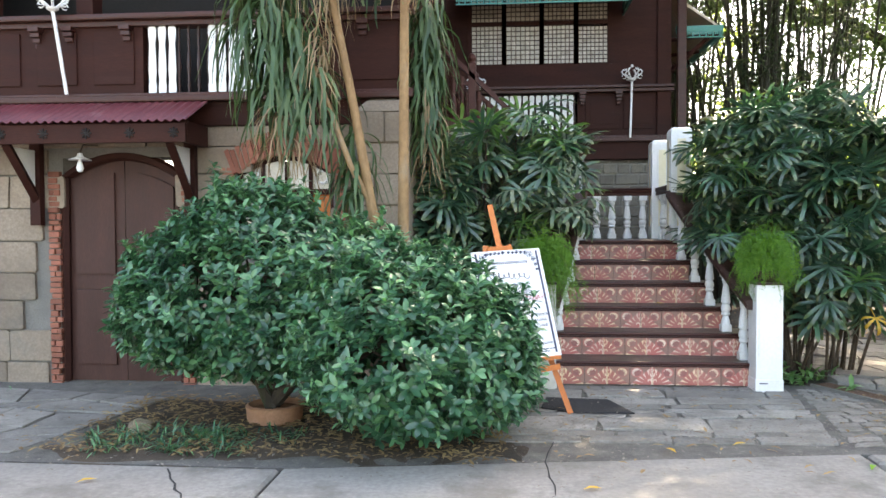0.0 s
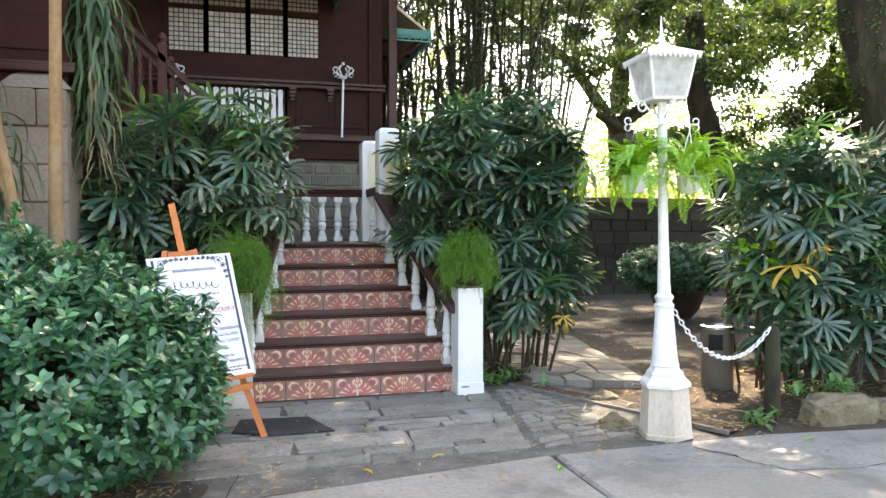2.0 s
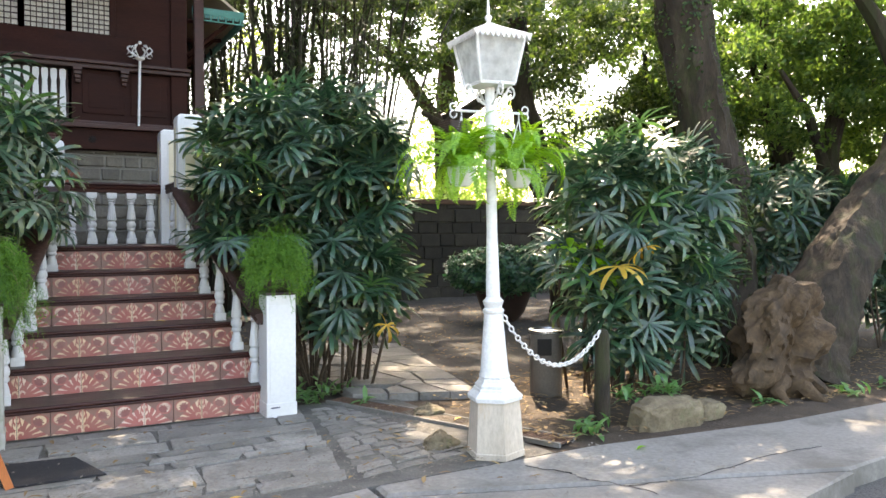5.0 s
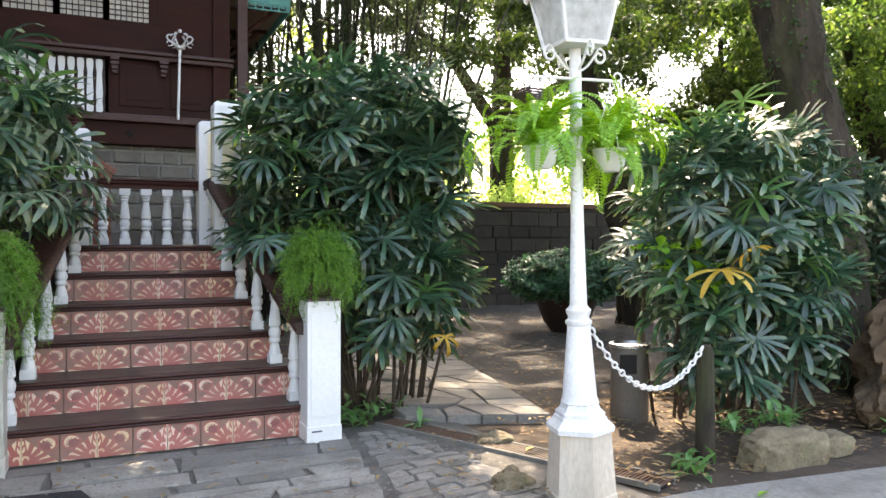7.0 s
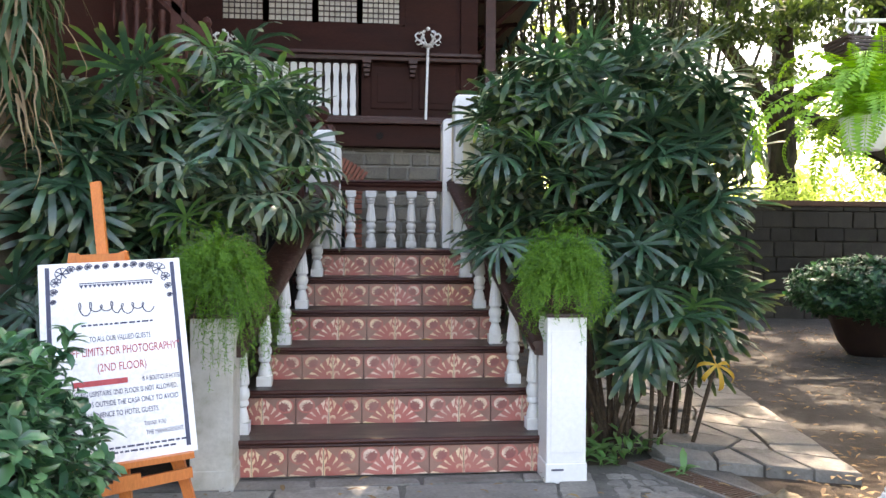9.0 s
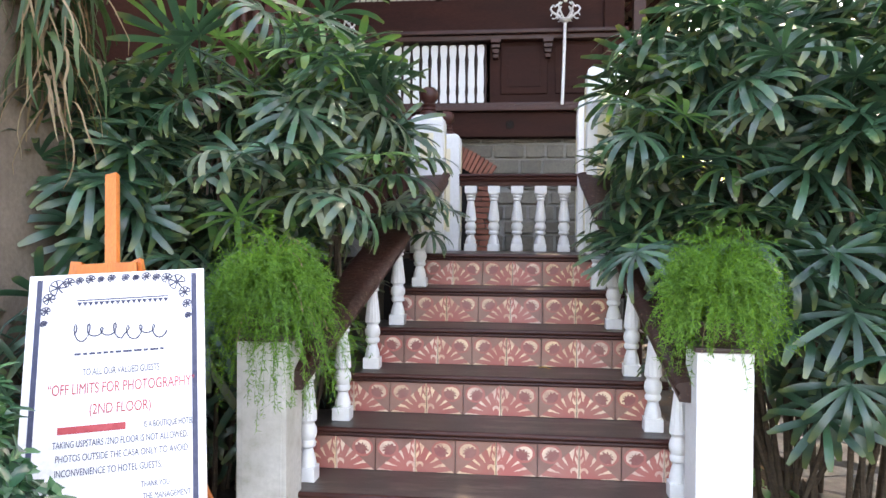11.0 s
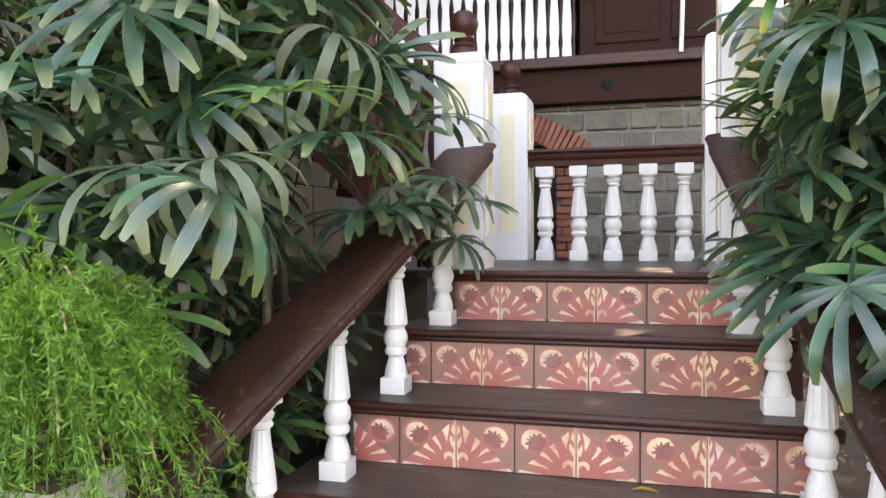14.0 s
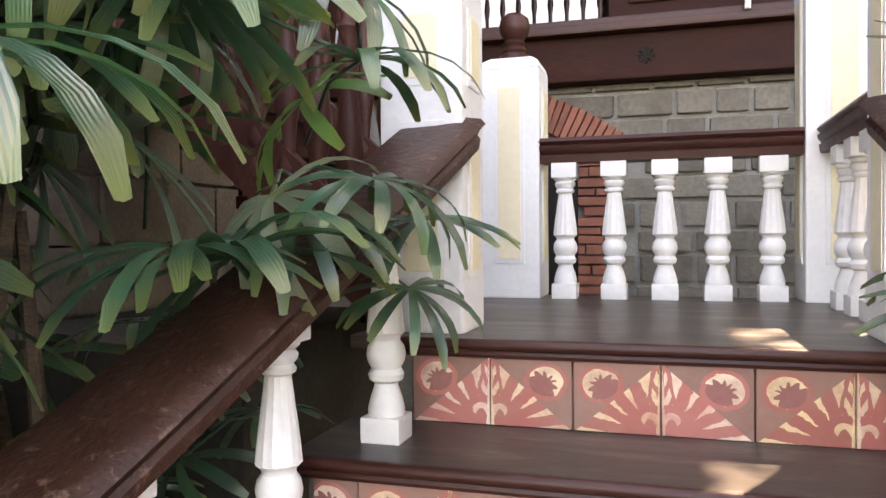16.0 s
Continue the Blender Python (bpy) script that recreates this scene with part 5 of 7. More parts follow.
def fan_at(parent, p, az, pitch, roll, scale, me):
    ob = new("leaf", me)
    ob.parent = parent
    ob.matrix_local = Matrix.Translation(p) @ Matrix.Rotation(az, 4, "Z") @ Matrix.Rotation(pitch, 4, "Y") @ Matrix.Rotation(roll, 4, "X") @ Matrix.Scale(scale, 4)
    return ob


def palm(at, blobs, count, canes, seed, label, grey=0.06, young=0.08, group="lady palms", extra=(), lo=0.25, fringe=None):
    """Clump of thin canes with fan leaves over the outside of its lobes (places relative to the base)."""
    r = random.Random(seed)
    th = thing("lady_palm", at, label, "palm", group)
    vol = [b[1][0] * b[1][2] + b[1][1] * b[1][2] for b in blobs]
    tops = []
    made = 0
    while made < count:
        c, rad = r.choices(blobs, vol)[0]
        p, d = shell_point(r, c, rad, 0.62)
        if p.z < lo:
            continue
        made += 1
        az = math.atan2(d.y, d.x) + r.uniform(-0.7, 0.7)
        pitch = -0.15 - 0.75 * d.z + r.uniform(-0.35, 0.35)
        u = r.random()
        me = r.choice(FANS_G) if u < grey else r.choice(FANS_Y) if u < grey + young * (1 if d.z > 0 else 0) else r.choice(FANS)
        fan_at(th, p, az, pitch + r.uniform(0.05, 1.15), r.uniform(-0.9, 0.9), r.uniform(0.9, 1.3), me)
        tops.append(p)
    if fringe:
        n, (x0, x1), (y0, y1), (z0, z1), (a0, a1) = fringe
        for _ in range(n):
            u = r.random()
            me = r.choice(FANS_G) if u < grey else r.choice(FANS_Y) if u < grey + young else r.choice(FANS)
            fan_at(th, Vector((r.uniform(x0, x1), r.uniform(y0, y1), r.uniform(z0, z1))), radians(r.uniform(a0, a1)), r.uniform(-0.3, 1.0), r.uniform(-0.8, 0.8), r.uniform(0.9, 1.2), me)
    for p, az, pitch, sc, kind in extra:
        fan_at(th, Vector(p), radians(az), radians(pitch), 0.1, sc, {"g": FANS_G[0], "h": FANS_G[1], "y": FANS_Y[0], "d": FAN_D[0], "e": FAN_D[1], "n": FANS[1], "m": FANS[4]}[kind])
    for _ in range(canes):
        t = r.choice(tops)
        b = Vector((t.x * 0.5 + r.uniform(-0.18, 0.18), t.y * 0.5 + r.uniform(-0.18, 0.18), 0))
        bm = fresh()
        mid = b.lerp(t, 0.5) + Vector((r.uniform(-0.05, 0.05), r.uniform(-0.05, 0.05), 0))
        tube(bm, [b, mid, Vector((t.x * 0.8, t.y * 0.8, t.z * 0.92))], [0.014, 0.013, 0.01], 6)
        part("cane", bm, M_CANE, th)
    return th


palm((-0.45, 7.75, 0), [((0.0, 0, 1.85), (0.78, 0.65, 0.68)), ((0.45, 0.15, 2.1), (0.52, 0.55, 0.5)), ((-0.6, -0.25, 1.6), (0.55, 0.5, 0.6)), ((0.1, -0.15, 1.0), (0.62, 0.5, 0.5)), ((0.0, 0.2, 0.55), (0.5, 0.5, 0.35))], 330, 46, 31,
     "tall dark green lady palm beside the stair with arching fan leaves", 0.13, 0.26, fringe=(44, (0.30, 0.95), (-0.75, 0.8), (1.45, 2.5), (-110, -20)),
     extra=[((0.98, -0.45, 1.76), -60, 10, 1.0, "y"), ((0.82, -0.5, 1.60), -100, 15, 1.05, "g"), ((0.68, -0.6, 1.58), -80, 20, 1.05, "h"), ((1.02, -0.25, 1.68), -30, 10, 1.05, "n"), ((0.6, -0.4, 1.9), -90, 5, 1.05, "y"),
            ((0.95, 0.2, 1.95), -40, 0, 1.0, "m"), ((1.05, 0.6, 1.85), -40, 5, 0.95, "n"), ((1.1, 0.55, 1.62), -10, 25, 0.85, "n"), ((1.12, 0.75, 1.55), -50, 20, 0.8, "m"), ((0.95, 0.55, 1.55), -70, 25, 0.85, "n"), ((1.06, 0.85, 1.4), -40, 30, 0.75, "n"), ((0.85, 0.3, 1.5), -60, 15, 0.9, "m"), ((0.4, -0.6, 1.3), -90, 25, 1.0, "g"), ((0.3, -0.7, 1.75), -90, 5, 1.1, "g"), ((-0.75, -0.6, 1.75), -110, 0, 1.1, "y")]
     + [((0.28 + 0.35 * (i * 0.618 % 1), 0.05 + 0.06 * i, 0.6 + 0.75 * (i * 0.414 % 1)), -130 + 110 * (i * 0.732 % 1), -15 + 60 * (i * 0.27 % 1), 0.7 + 0.2 * (i % 2), "nmnymn"[i % 6]) for i in range(18)])
palm((2.62, 7.72, 0), [((0, 0, 2.15), (0.80, 0.68, 0.62)), ((-0.22, 0.2, 2.35), (0.52, 0.5, 0.42)), ((0.30, 0.1, 1.8), (0.60, 0.6, 0.72)), ((-0.10, -0.2, 1.4), (0.52, 0.45, 0.6)), ((0.18, -0.25, 0.95), (0.52, 0.45, 0.5))], 370, 30, 33,
     "tall dark green lady palm crowding the stair's far handrail", 0.02, 0.14, lo=0.42, fringe=(80, (-0.88, -0.45), (-0.35, 1.25), (1.2, 2.4), (-190, -95)),
     extra=[((-0.67, 0.15, 1.75), -150, 10, 1.0, "n"), ((-0.62, -0.1, 1.5), -140, 20, 1.0, "m"), ((-0.67, 0.4, 2.05), -160, 0, 1.0, "n"), ((-0.57, 0.0, 1.25), -130, 20, 1.0, "m"), ((-0.5, -0.3, 1.05), -120, 30, 1.0, "n"), ((-0.62, 0.5, 1.5), 180, 20, 0.9, "m"), ((-0.68, -0.05, 0.75), -110, 30, 0.6, "n"), ((-0.42, -0.4, 1.5), -110, 0, 1.05, "y"), ((-0.6, -0.35, 1.75), -120, 5, 1.1, "m"), ((-0.45, -0.5, 1.35), -120, 15, 1.1, "n"),
            ((0.35, -0.72, 0.62), -90, 50, 0.8, "e"), ((-0.57, 0.7, 1.9), -150, 10, 1.0, "n"), ((-0.75, 0.3, 1.9), -140, 10, 1.0, "m")])
palm((4.85, 6.35, 0), [((0, 0, 1.55), (0.72, 0.6, 0.75)), ((0.65, 0.1, 1.7), (0.65, 0.6, 0.7)), ((-0.2, -0.25, 0.8), (0.5, 0.4, 0.5)), ((0.4, -0.3, 0.85), (0.6, 0.4, 0.5)), ((1.1, 0.3, 1.5), (0.5, 0.5, 0.6))], 360, 24, 37,
     "broad dark green lady palm in the planting bed", 0.03, 0.1, lo=0.2,
     extra=[((-0.45, -0.55, 1.12), -120, 20, 1.25, "d"), ((-0.28, -0.62, 1.25), -60, -30, 0.8, "d"), ((0.0, -0.3, 2.3), -90, -20, 1.3, "y"), ((-0.2, -0.2, 2.2), -120, -10, 1.2, "y"), ((0.7, -0.5, 1.5), -90, 20, 1.2, "y")])
palm((6.3, 7.9, 0), [((0, 0, 1.3), (0.9, 0.7, 0.7)), ((1.0, -0.2, 1.3), (0.8, 0.6, 0.7))], 260, 18, 39, "dense dark lady palm thicket behind the tree trunk", 0.02, 0.03)
palm((8.3, 7.3, 0), [((-0.2, 0, 1.5), (0.95, 0.6, 0.75)), ((0.9, 0, 1.4), (0.8, 0.6, 0.75))], 210, 10, 41, "dense dark lady palm thicket beside the old tree", 0.02, 0.03)
palm((9.7, 6.9, 0), [((0, 0, 0.9), (1.0, 0.6, 0.75)), ((1.3, 0.2, 0.8), (0.8, 0.6, 0.65))], 130, 6, 45, "dense dark lady palm thicket at the garden's edge", 0.02, 0.04)
palm((-0.9, 6.75, 0), [((0, 0, 0.7), (0.45, 0.35, 0.4))], 40, 8, 43, "low lady palm in shade behind the easel", 0.05, 0.02)


def asparagus(parent, c, rad, seed, count=420, trail=1.35):
    """Feathery ball of trailing stems with needle leaves."""
    r = random.Random(seed)
    s = Soup()
    for _ in range(count):
        d = rand_dir(r, 0.55)
        p, v = Vector(c) + d * 0.04, d.copy()
        L = rad * r.uniform(0.75, 1.15) * (trail if d.z < 0.15 and r.random() < 0.45 else 1)
        n = 12
        side = d.orthogonal().normalized()
        for i in range(n):
            v = (v + Vector((r.uniform(-0.06, 0.06), r.uniform(-0.06, 0.06), -0.07 - 0.26 * (i / n)))).normalized()
            q = p + v * L / n
            s.blade(p, v, side, L / n * 1.1, 0.003)
            if i > 2:
                for _ in range(6):
                    s.blade(p.lerp(q, r.random()), (rand_dir(r) * 0.9 + v * 0.6).normalized(), rand_dir(r), r.uniform(0.018, 0.034), 0.0045)
            p = q
    ob = new("foliage", s.mesh("foliage", L_ASP))
    ob.parent = parent
    r2 = random.Random(seed + 1)
    s = Soup()
    for _ in range(22):
        d = rand_dir(r2, -0.2)
        p, v = Vector(c) + d * rad * 0.5, d
        for i in range(8):
            v = (v + Vector((0, 0, -0.3))).normalized()
            s.blade(p, v, v.orthogonal().normalized(), rad * 0.1, 0.005)
            p = p + v * rad * 0.09
    ob = new("dry_tuft", s.mesh("dry_tuft", L_DRY))
    ob.parent = parent
    tagged(ob, kind="stuff")


for x, rad, zc, seed, lab in ((2.045, 0.27, 1.13, 51, "bright feathery fern ball in a dark pot on the newel"), (0.115, 0.29, 1.10, 53, "bright feathery fern trailing down over the newel")):
    fp = thing("potted_fern", (x, 6.992, 0.935), lab, "potted plant", "newel ferns")
    bm = fresh()
    lathe(bm, [(0.07, 0.0), (0.10, 0.03), (0.115, 0.10), (0.105, 0.10), (0.09, 0.05), (0.01, 0.05)], 16)
    part("pot", bm, M_POT, fp, "dark pot", smooth=True)
    asparagus(fp, (0, 0, zc - 0.935 + 0.03), rad, seed, 760 if seed == 53 else 560, 1.8 if seed == 53 else 1.3)


def frond_mesh(r, L, droop):
    s = Soup()
    p, e = Vector((0, 0, 0)), radians(r.uniform(45, 75))
    n = 34
    for i in range(n):
        u = i / n
        e -= droop / n * (0.5 + 1.1 * u)
        q = p + Vector((math.cos(e), 0, math.sin(e))) * L / n
        s.blade(p, (q - p).normalized(), Vector((0, 1, 0)), L / n * 1.15, 0.006)
        if i > 2:
            w = 0.06 * math.sin(math.pi * min(1, 0.18 + u * 0.85)) + 0.008
            for sg in (-1, 1):
                d = (Vector((0, sg, -0.15 - 0.2 * r.random())) + (q - p).normalized() * 0.28).normalized()
                s.blade(p, d, (q - p).normalized(), w, L / n * 0.95)
        p = q
    return s.mesh("frond", L_FERN)


r = random.Random(61)
FROND = [frond_mesh(r, L, d) for L, d in ((0.52, 2.6), (0.58, 3.0), (0.44, 1.6), (0.64, 3.3), (0.46, 2.8))]

# ---- lamp post ----
LX, LY = 2.95, 5.30
lamp = thing("lamp_post", (LX, LY, 0), "white cast-metal garden lamp post with glass lantern and rust-stained base", "lamp post")
lamp.rotation_euler = (0, radians(-1.2), 0)      # leans a little


def hexa(bm, prof, turn=0.3):
    return lathe(bm, prof, 6, (0, 0, 0), turn)


bm = fresh()
hexa(bm, [(0.185, -0.005), (0.185, 0.03), (0.178, 0.035), (0.158, 0.34), (0.155, 0.345)])
pb = part("base", bm, M_LAMPB, lamp, "rust-stained hexagonal base")
for k in range(6):
    a = 0.3 + (k + 0.5) * math.pi / 3
    bm = fresh()
    for z0, z1, q in ((0.07, 0.085, 0.06), (0.30, 0.315, 0.05)):
        box(bm, -q, q, -0.006, 0.006, z0, z1, 0.002)
    for sx_ in (-1, 1):
        ring_skin(bm, [[(sx_ * 0.058 + o, -0.006, 0.07), (sx_ * 0.058 + o, 0.006, 0.07), (sx_ * 0.05 + o, 0.006, 0.315), (sx_ * 0.05 + o, -0.006, 0.315)] for o in (-0.006, 0.006)])
    rr = 0.165 * math.cos(math.pi / 6)
    bmesh.ops.transform(bm, matrix=Matrix.Translation((rr * math.cos(a) * 0.972, rr * math.sin(a) * 0.972, 0)) @ Matrix.Rotation(a + math.pi / 2, 4, "Z") @ Matrix.Rotation(-0.055, 4, "X"), verts=bm.verts[:])
    part("panel_moulding", bm, M_LAMPB, pb)
bm = fresh()
hexa(bm, [(0.172, 0.345), (0.176, 0.37), (0.165, 0.385), (0.14, 0.405), (0.135, 0.42)])
hexa(bm, [(0.125, 0.42), (0.128, 0.44), (0.105, 0.46), (0.095, 0.48), (0.10, 0.49)])
part("shoulder", bm, M_LAMPW, lamp)
bm = fresh()
lathe(bm, [(0.098, 0.49), (0.088, 0.52), (0.06, 0.86), (0.058, 0.88)], 12)
part("lower_shaft", bm, M_LAMPW, lamp, smooth=True)
bm = fresh()
lathe(bm, [(0.06, 0.88), (0.068, 0.89), (0.068, 0.905), (0.055, 0.915), (0.055, 0.93), (0.062, 0.94), (0.066, 0.96), (0.05, 0.975), (0.045, 0.985)], 14)
part("collar", bm, M_LAMPW, lamp, smooth=True)
bm = fresh()
lathe(bm, [(0.045, 0.985), (0.034, 1.4), (0.031, 2.28), (0.03, 2.30)], 14)
part("upper_shaft", bm, M_LAMPW, lamp, smooth=True)
LTURN = -5.0
ARM = Vector((math.cos(radians(LTURN)), math.sin(radians(LTURN)), 0))
bm = fresh()
tube(bm, [ARM * -0.24 + Vector((0, 0, 2.135)), ARM * 0.27 + Vector((0, 0, 2.135))], 0.008, 6)
for sg in (-1, 1):
    e = ARM * (0.25 * sg)
    for up_ in (-1, 1):
        tube(bm, [e + ARM * (sg * 0.022 * math.sin(q)) + Vector((0, 0, 2.135 + up_ * 0.022 * (1 - math.cos(q)))) for q in [0.5 * i for i in range(11)]], 0.005, 5)
part("cross_arm", bm, M_LAMPW, lamp)
for k in range(4):
    a = radians(LTURN + 90 * k)
    d = Vector((math.cos(a), math.sin(a), 0))
    bm = fresh()
    pts = []
    for i in range(30):
        u = i / 29
        if u < 0.5:
            pts.append(d * (0.03 + 0.11 * u * 2) + Vector((0, 0, 2.18 + 0.12 * (u * 2) ** 1.6)))
        else:
            q = (u - 0.5) * 2 * 7.5
            rr = 0.045 * (1 - (u - 0.5) * 1.5)
            pts.append(d * (0.14 + rr * math.sin(q) * 0.9) + Vector((0, 0, 2.30 - 0.045 + rr * math.cos(q))))
    tube(bm, pts, 0.007, 5)
    part("scroll", bm, M_LAMPW, lamp)
lan = part("lantern", lathe(fresh(), [(0.05, 2.285), (0.165, 2.29), (0.17, 2.305), (0.16, 2.31)], 4, (0, 0, 0), radians(LTURN + 45)), M_LAMPW, lamp)
b0, b1, zl0, zl1 = 0.115, 0.163, 2.305, 2.575
R_ = Matrix.Rotation(radians(LTURN), 4, "Z")


def lv(x, y, z):
    return R_ @ Vector((x, y, z))


for k in range(4):
    c, sn = [(1, 1), (-1, 1), (-1, -1), (1, -1)][k], [(1, 1), (-1, 1), (-1, -1), (1, -1)][(k + 1) % 4]
    bm = fresh()
    tube(bm, [lv(c[0] * b0, c[1] * b0, zl0), lv(c[0] * b1, c[1] * b1, zl1)], 0.011, 5)
    tube(bm, [lv(c[0] * b1, c[1] * b1, zl1), lv(sn[0] * b1, sn[1] * b1, zl1)], 0.01, 5)
    part("lantern_bar", bm, M_LAMPW, lan)
    bm = fresh()
    ring_skin(bm, [[lv(c[0] * b0 * w, c[1] * b0 * w, zl0 + 0.006), lv(sn[0] * b0 * w, sn[1] * b0 * w, zl0 + 0.006), lv(sn[0] * b1 * w, sn[1] * b1 * w, zl1 - 0.004), lv(c[0] * b1 * w, c[1] * b1 * w, zl1 - 0.004)] for w in (0.985, 0.965)])
    g = part("glass_pane", bm, M_GLASS, lan, "clear lantern pane")
    g.visible_shadow = False
    bm = fresh()
    n = 11
    for i in range(n):
        w0, w1 = i / n, (i + 1) / n
        o0 = [c[j] + (sn[j] - c[j]) * w0 for j in (0, 1)]
        o1 = [c[j] + (sn[j] - c[j]) * w1 for j in (0, 1)]
        mid = [(o0[j] + o1[j]) / 2 for j in (0, 1)]
        e = 0.19
        vs = [bm.verts.new(lv(o0[0] * e, o0[1] * e, 2.58)), bm.verts.new(lv(mid[0] * e, mid[1] * e, 2.548)), bm.verts.new(lv(o1[0] * e, o1[1] * e, 2.58))]
        bm.faces.new(vs)
        e2 = 0.194
        vs2 = [bm.verts.new(lv(o0[0] * e2, o0[1] * e2, 2.58)), bm.verts.new(lv(mid[0] * e2, mid[1] * e2, 2.548)), bm.verts.new(lv(o1[0] * e2, o1[1] * e2, 2.58))]
        bm.faces.new(vs2[::-1])
        for i0, i1 in ((0, 1), (1, 2)):
            bm.faces.new((vs[i0], vs[i1], vs2[i1], vs2[i0]))
    part("scalloped_trim", bm, M_LAMPW, lan)
bm = fresh()
lathe(bm, [(0.274, 2.575), (0.28, 2.588), (0.10, 2.65), (0.05, 2.67), (0.03, 2.68)], 4, (0, 0, 0), radians(LTURN + 45))
part("lantern_roof", bm, M_LAMPW, lan)
bm = fresh()
lathe(bm, [(0.03, 2.67), (0.012, 2.69), (0.02, 2.705), (0.024, 2.72), (0.01, 2.735), (0.01, 2.76), (0.003, 2.87)], 10)
part("finial", bm, M_LAMPW, lan, smooth=True)
bm = fresh()
lathe(bm, [(0.02, 2.31), (0.02, 2.36), (0.03, 2.40), (0.028, 2.44), (0.005, 2.46)], 12)
part("bulb", bm, M_PANE, lan, smooth=True)

for sg, seed in ((-1, 71), (1, 73)):
    r = random.Random(seed)
    c = Vector((LX - 0.04, LY, 0)) + ARM * (0.2 * sg) + Vector((0, 0, 1.72))
    hf = thing("hanging_fern", c, "bright green sword fern in a white hanging pot", "hanging plant", "lamp post ferns")
    bm = fresh()
    lathe(bm, [(0.05, -0.05), (0.075, -0.02), (0.088, 0.06), (0.092, 0.065), (0.08, 0.06), (0.07, 0.03), (0.01, 0.03)], 16)
    part("pot", bm, M_WHITE, hf, "white plastic pot", smooth=True)
    for k in range(3):
        a = 2 * math.pi * k / 3 + 0.4
        bm = fresh()
        tube(bm, [(0.085 * math.cos(a), 0.085 * math.sin(a), 0.06), (0, 0, 0.38), (0, 0, 0.415)], 0.004, 4)
        part("hanger", bm, M_WHITE, hf)
    for k in range(54):
        ob = new("frond", FROND[k % 5])
        ob.parent = hf
        ob.matrix_local = Matrix.Translation((r.uniform(-0.03, 0.03), r.uniform(-0.03, 0.03), 0.05)) @ Matrix.Rotation(k * 2.4 + r.uniform(-0.3, 0.3), 4, "Z") @ Matrix.Rotation(r.uniform(-0.75, 0.75), 4, "Y") @ Matrix.Rotation(r.uniform(-0.3, 0.3), 4, "X") @ Matrix.Scale(r.uniform(0.65, 1.15), 4)

# slatted orchid basket on the arm's end
ob_ = thing("hanging_basket", (LX - 0.045 - 0.235 * ARM.x, LY - 0.235 * ARM.y, 2.0), "small dark slatted wooden orchid basket hung by wire", "basket")
for q in range(5):
    z_, e_ = 0.012 * q, 0.058 + 0.003 * q
    for ax in (0, 1):
        for sd in (-1, 1):
            bm = fresh()
            if ax == 0:
                box(bm, -e_ - 0.012, e_ + 0.012, sd * e_ - 0.006, sd * e_ + 0.006, z_ + 0.006 * ax, z_ + 0.009 + 0.006 * ax, 0.0015)
            else:
                box(bm, sd * e_ - 0.006, sd * e_ + 0.006, -e_ - 0.012, e_ + 0.012, z_ + 0.006, z_ + 0.0145, 0.0015)
            part("slat", bm, M_POT, ob_)
bm = fresh()
box(bm, -0.055, 0.055, -0.055, 0.055, -0.004, 0.006)
part("bottom", bm, M_POT, ob_)
for q in range(4):
    a_ = radians(45 + 90 * q)
    part("wire", tube(fresh(), [(0.08 * math.cos(a_), 0.08 * math.sin(a_), 0.06), (0, 0, 0.13), (0, 0, 0.15)], 0.002, 4), M_IRON, ob_)

# chain from the lamp post to a low post in the bed
P0, P1 = Vector((LX + 0.05, LY + 0.03, 0.90)), Vector((3.98, 5.52, 0.68))
chain = thing("chain", P0, "sagging white plastic chain beside the path", "chain")
bm = fresh()
N = 34
major = []
for i in range(14):
    a = 2 * math.pi * i / 14
    major.append(Vector((0.023 * math.cos(a), 0.012 * math.sin(a), 0)))
rings = []
for i in range(14):
    a = 2 * math.pi * i / 14
    o = Vector((math.cos(a) * 0.6, math.sin(a), 0)).normalized()
    rings.append([major[i] + (o * math.cos(q) + Vector((0, 0, 1)) * math.sin(q)) * 0.005 for q in (0, 1.26, 2.51, 3.77, 5.03)])
ring_skin(bm, rings + [rings[0]], cap=False)
link = data_of(bm, "link", M_WHITE, True)


def sag(u):
    return P0.lerp(P1, u) - Vector((0, 0, 0.30 * 4 * u * (1 - u)))


for i in range(N):
    u = (i + 0.5) / N
    d = (sag(u + 0.01) - sag(u - 0.01)).normalized()
    ob = new("link", link)
    ob.parent = chain
    ob.matrix_local = Matrix.Translation(sag(u) - P0) @ d.to_track_quat("X", "Z").to_matrix().to_4x4() @ Matrix.Rotation(radians(90 * (i % 2) + 20), 4, "X") @ Matrix.Diagonal((1.0, 1.15, 1.15, 1))
cp = thing("chain_post", (4.02, 5.54, -0.02), "short dark weathered post holding the chain", "post")
bm = fresh()
lathe(bm, [(0.06, 0), (0.058, 0.3), (0.05, 0.66), (0.035, 0.70), (0.01, 0.71)], 12)
part("shaft", bm, M_BARK, cp, smooth=True)

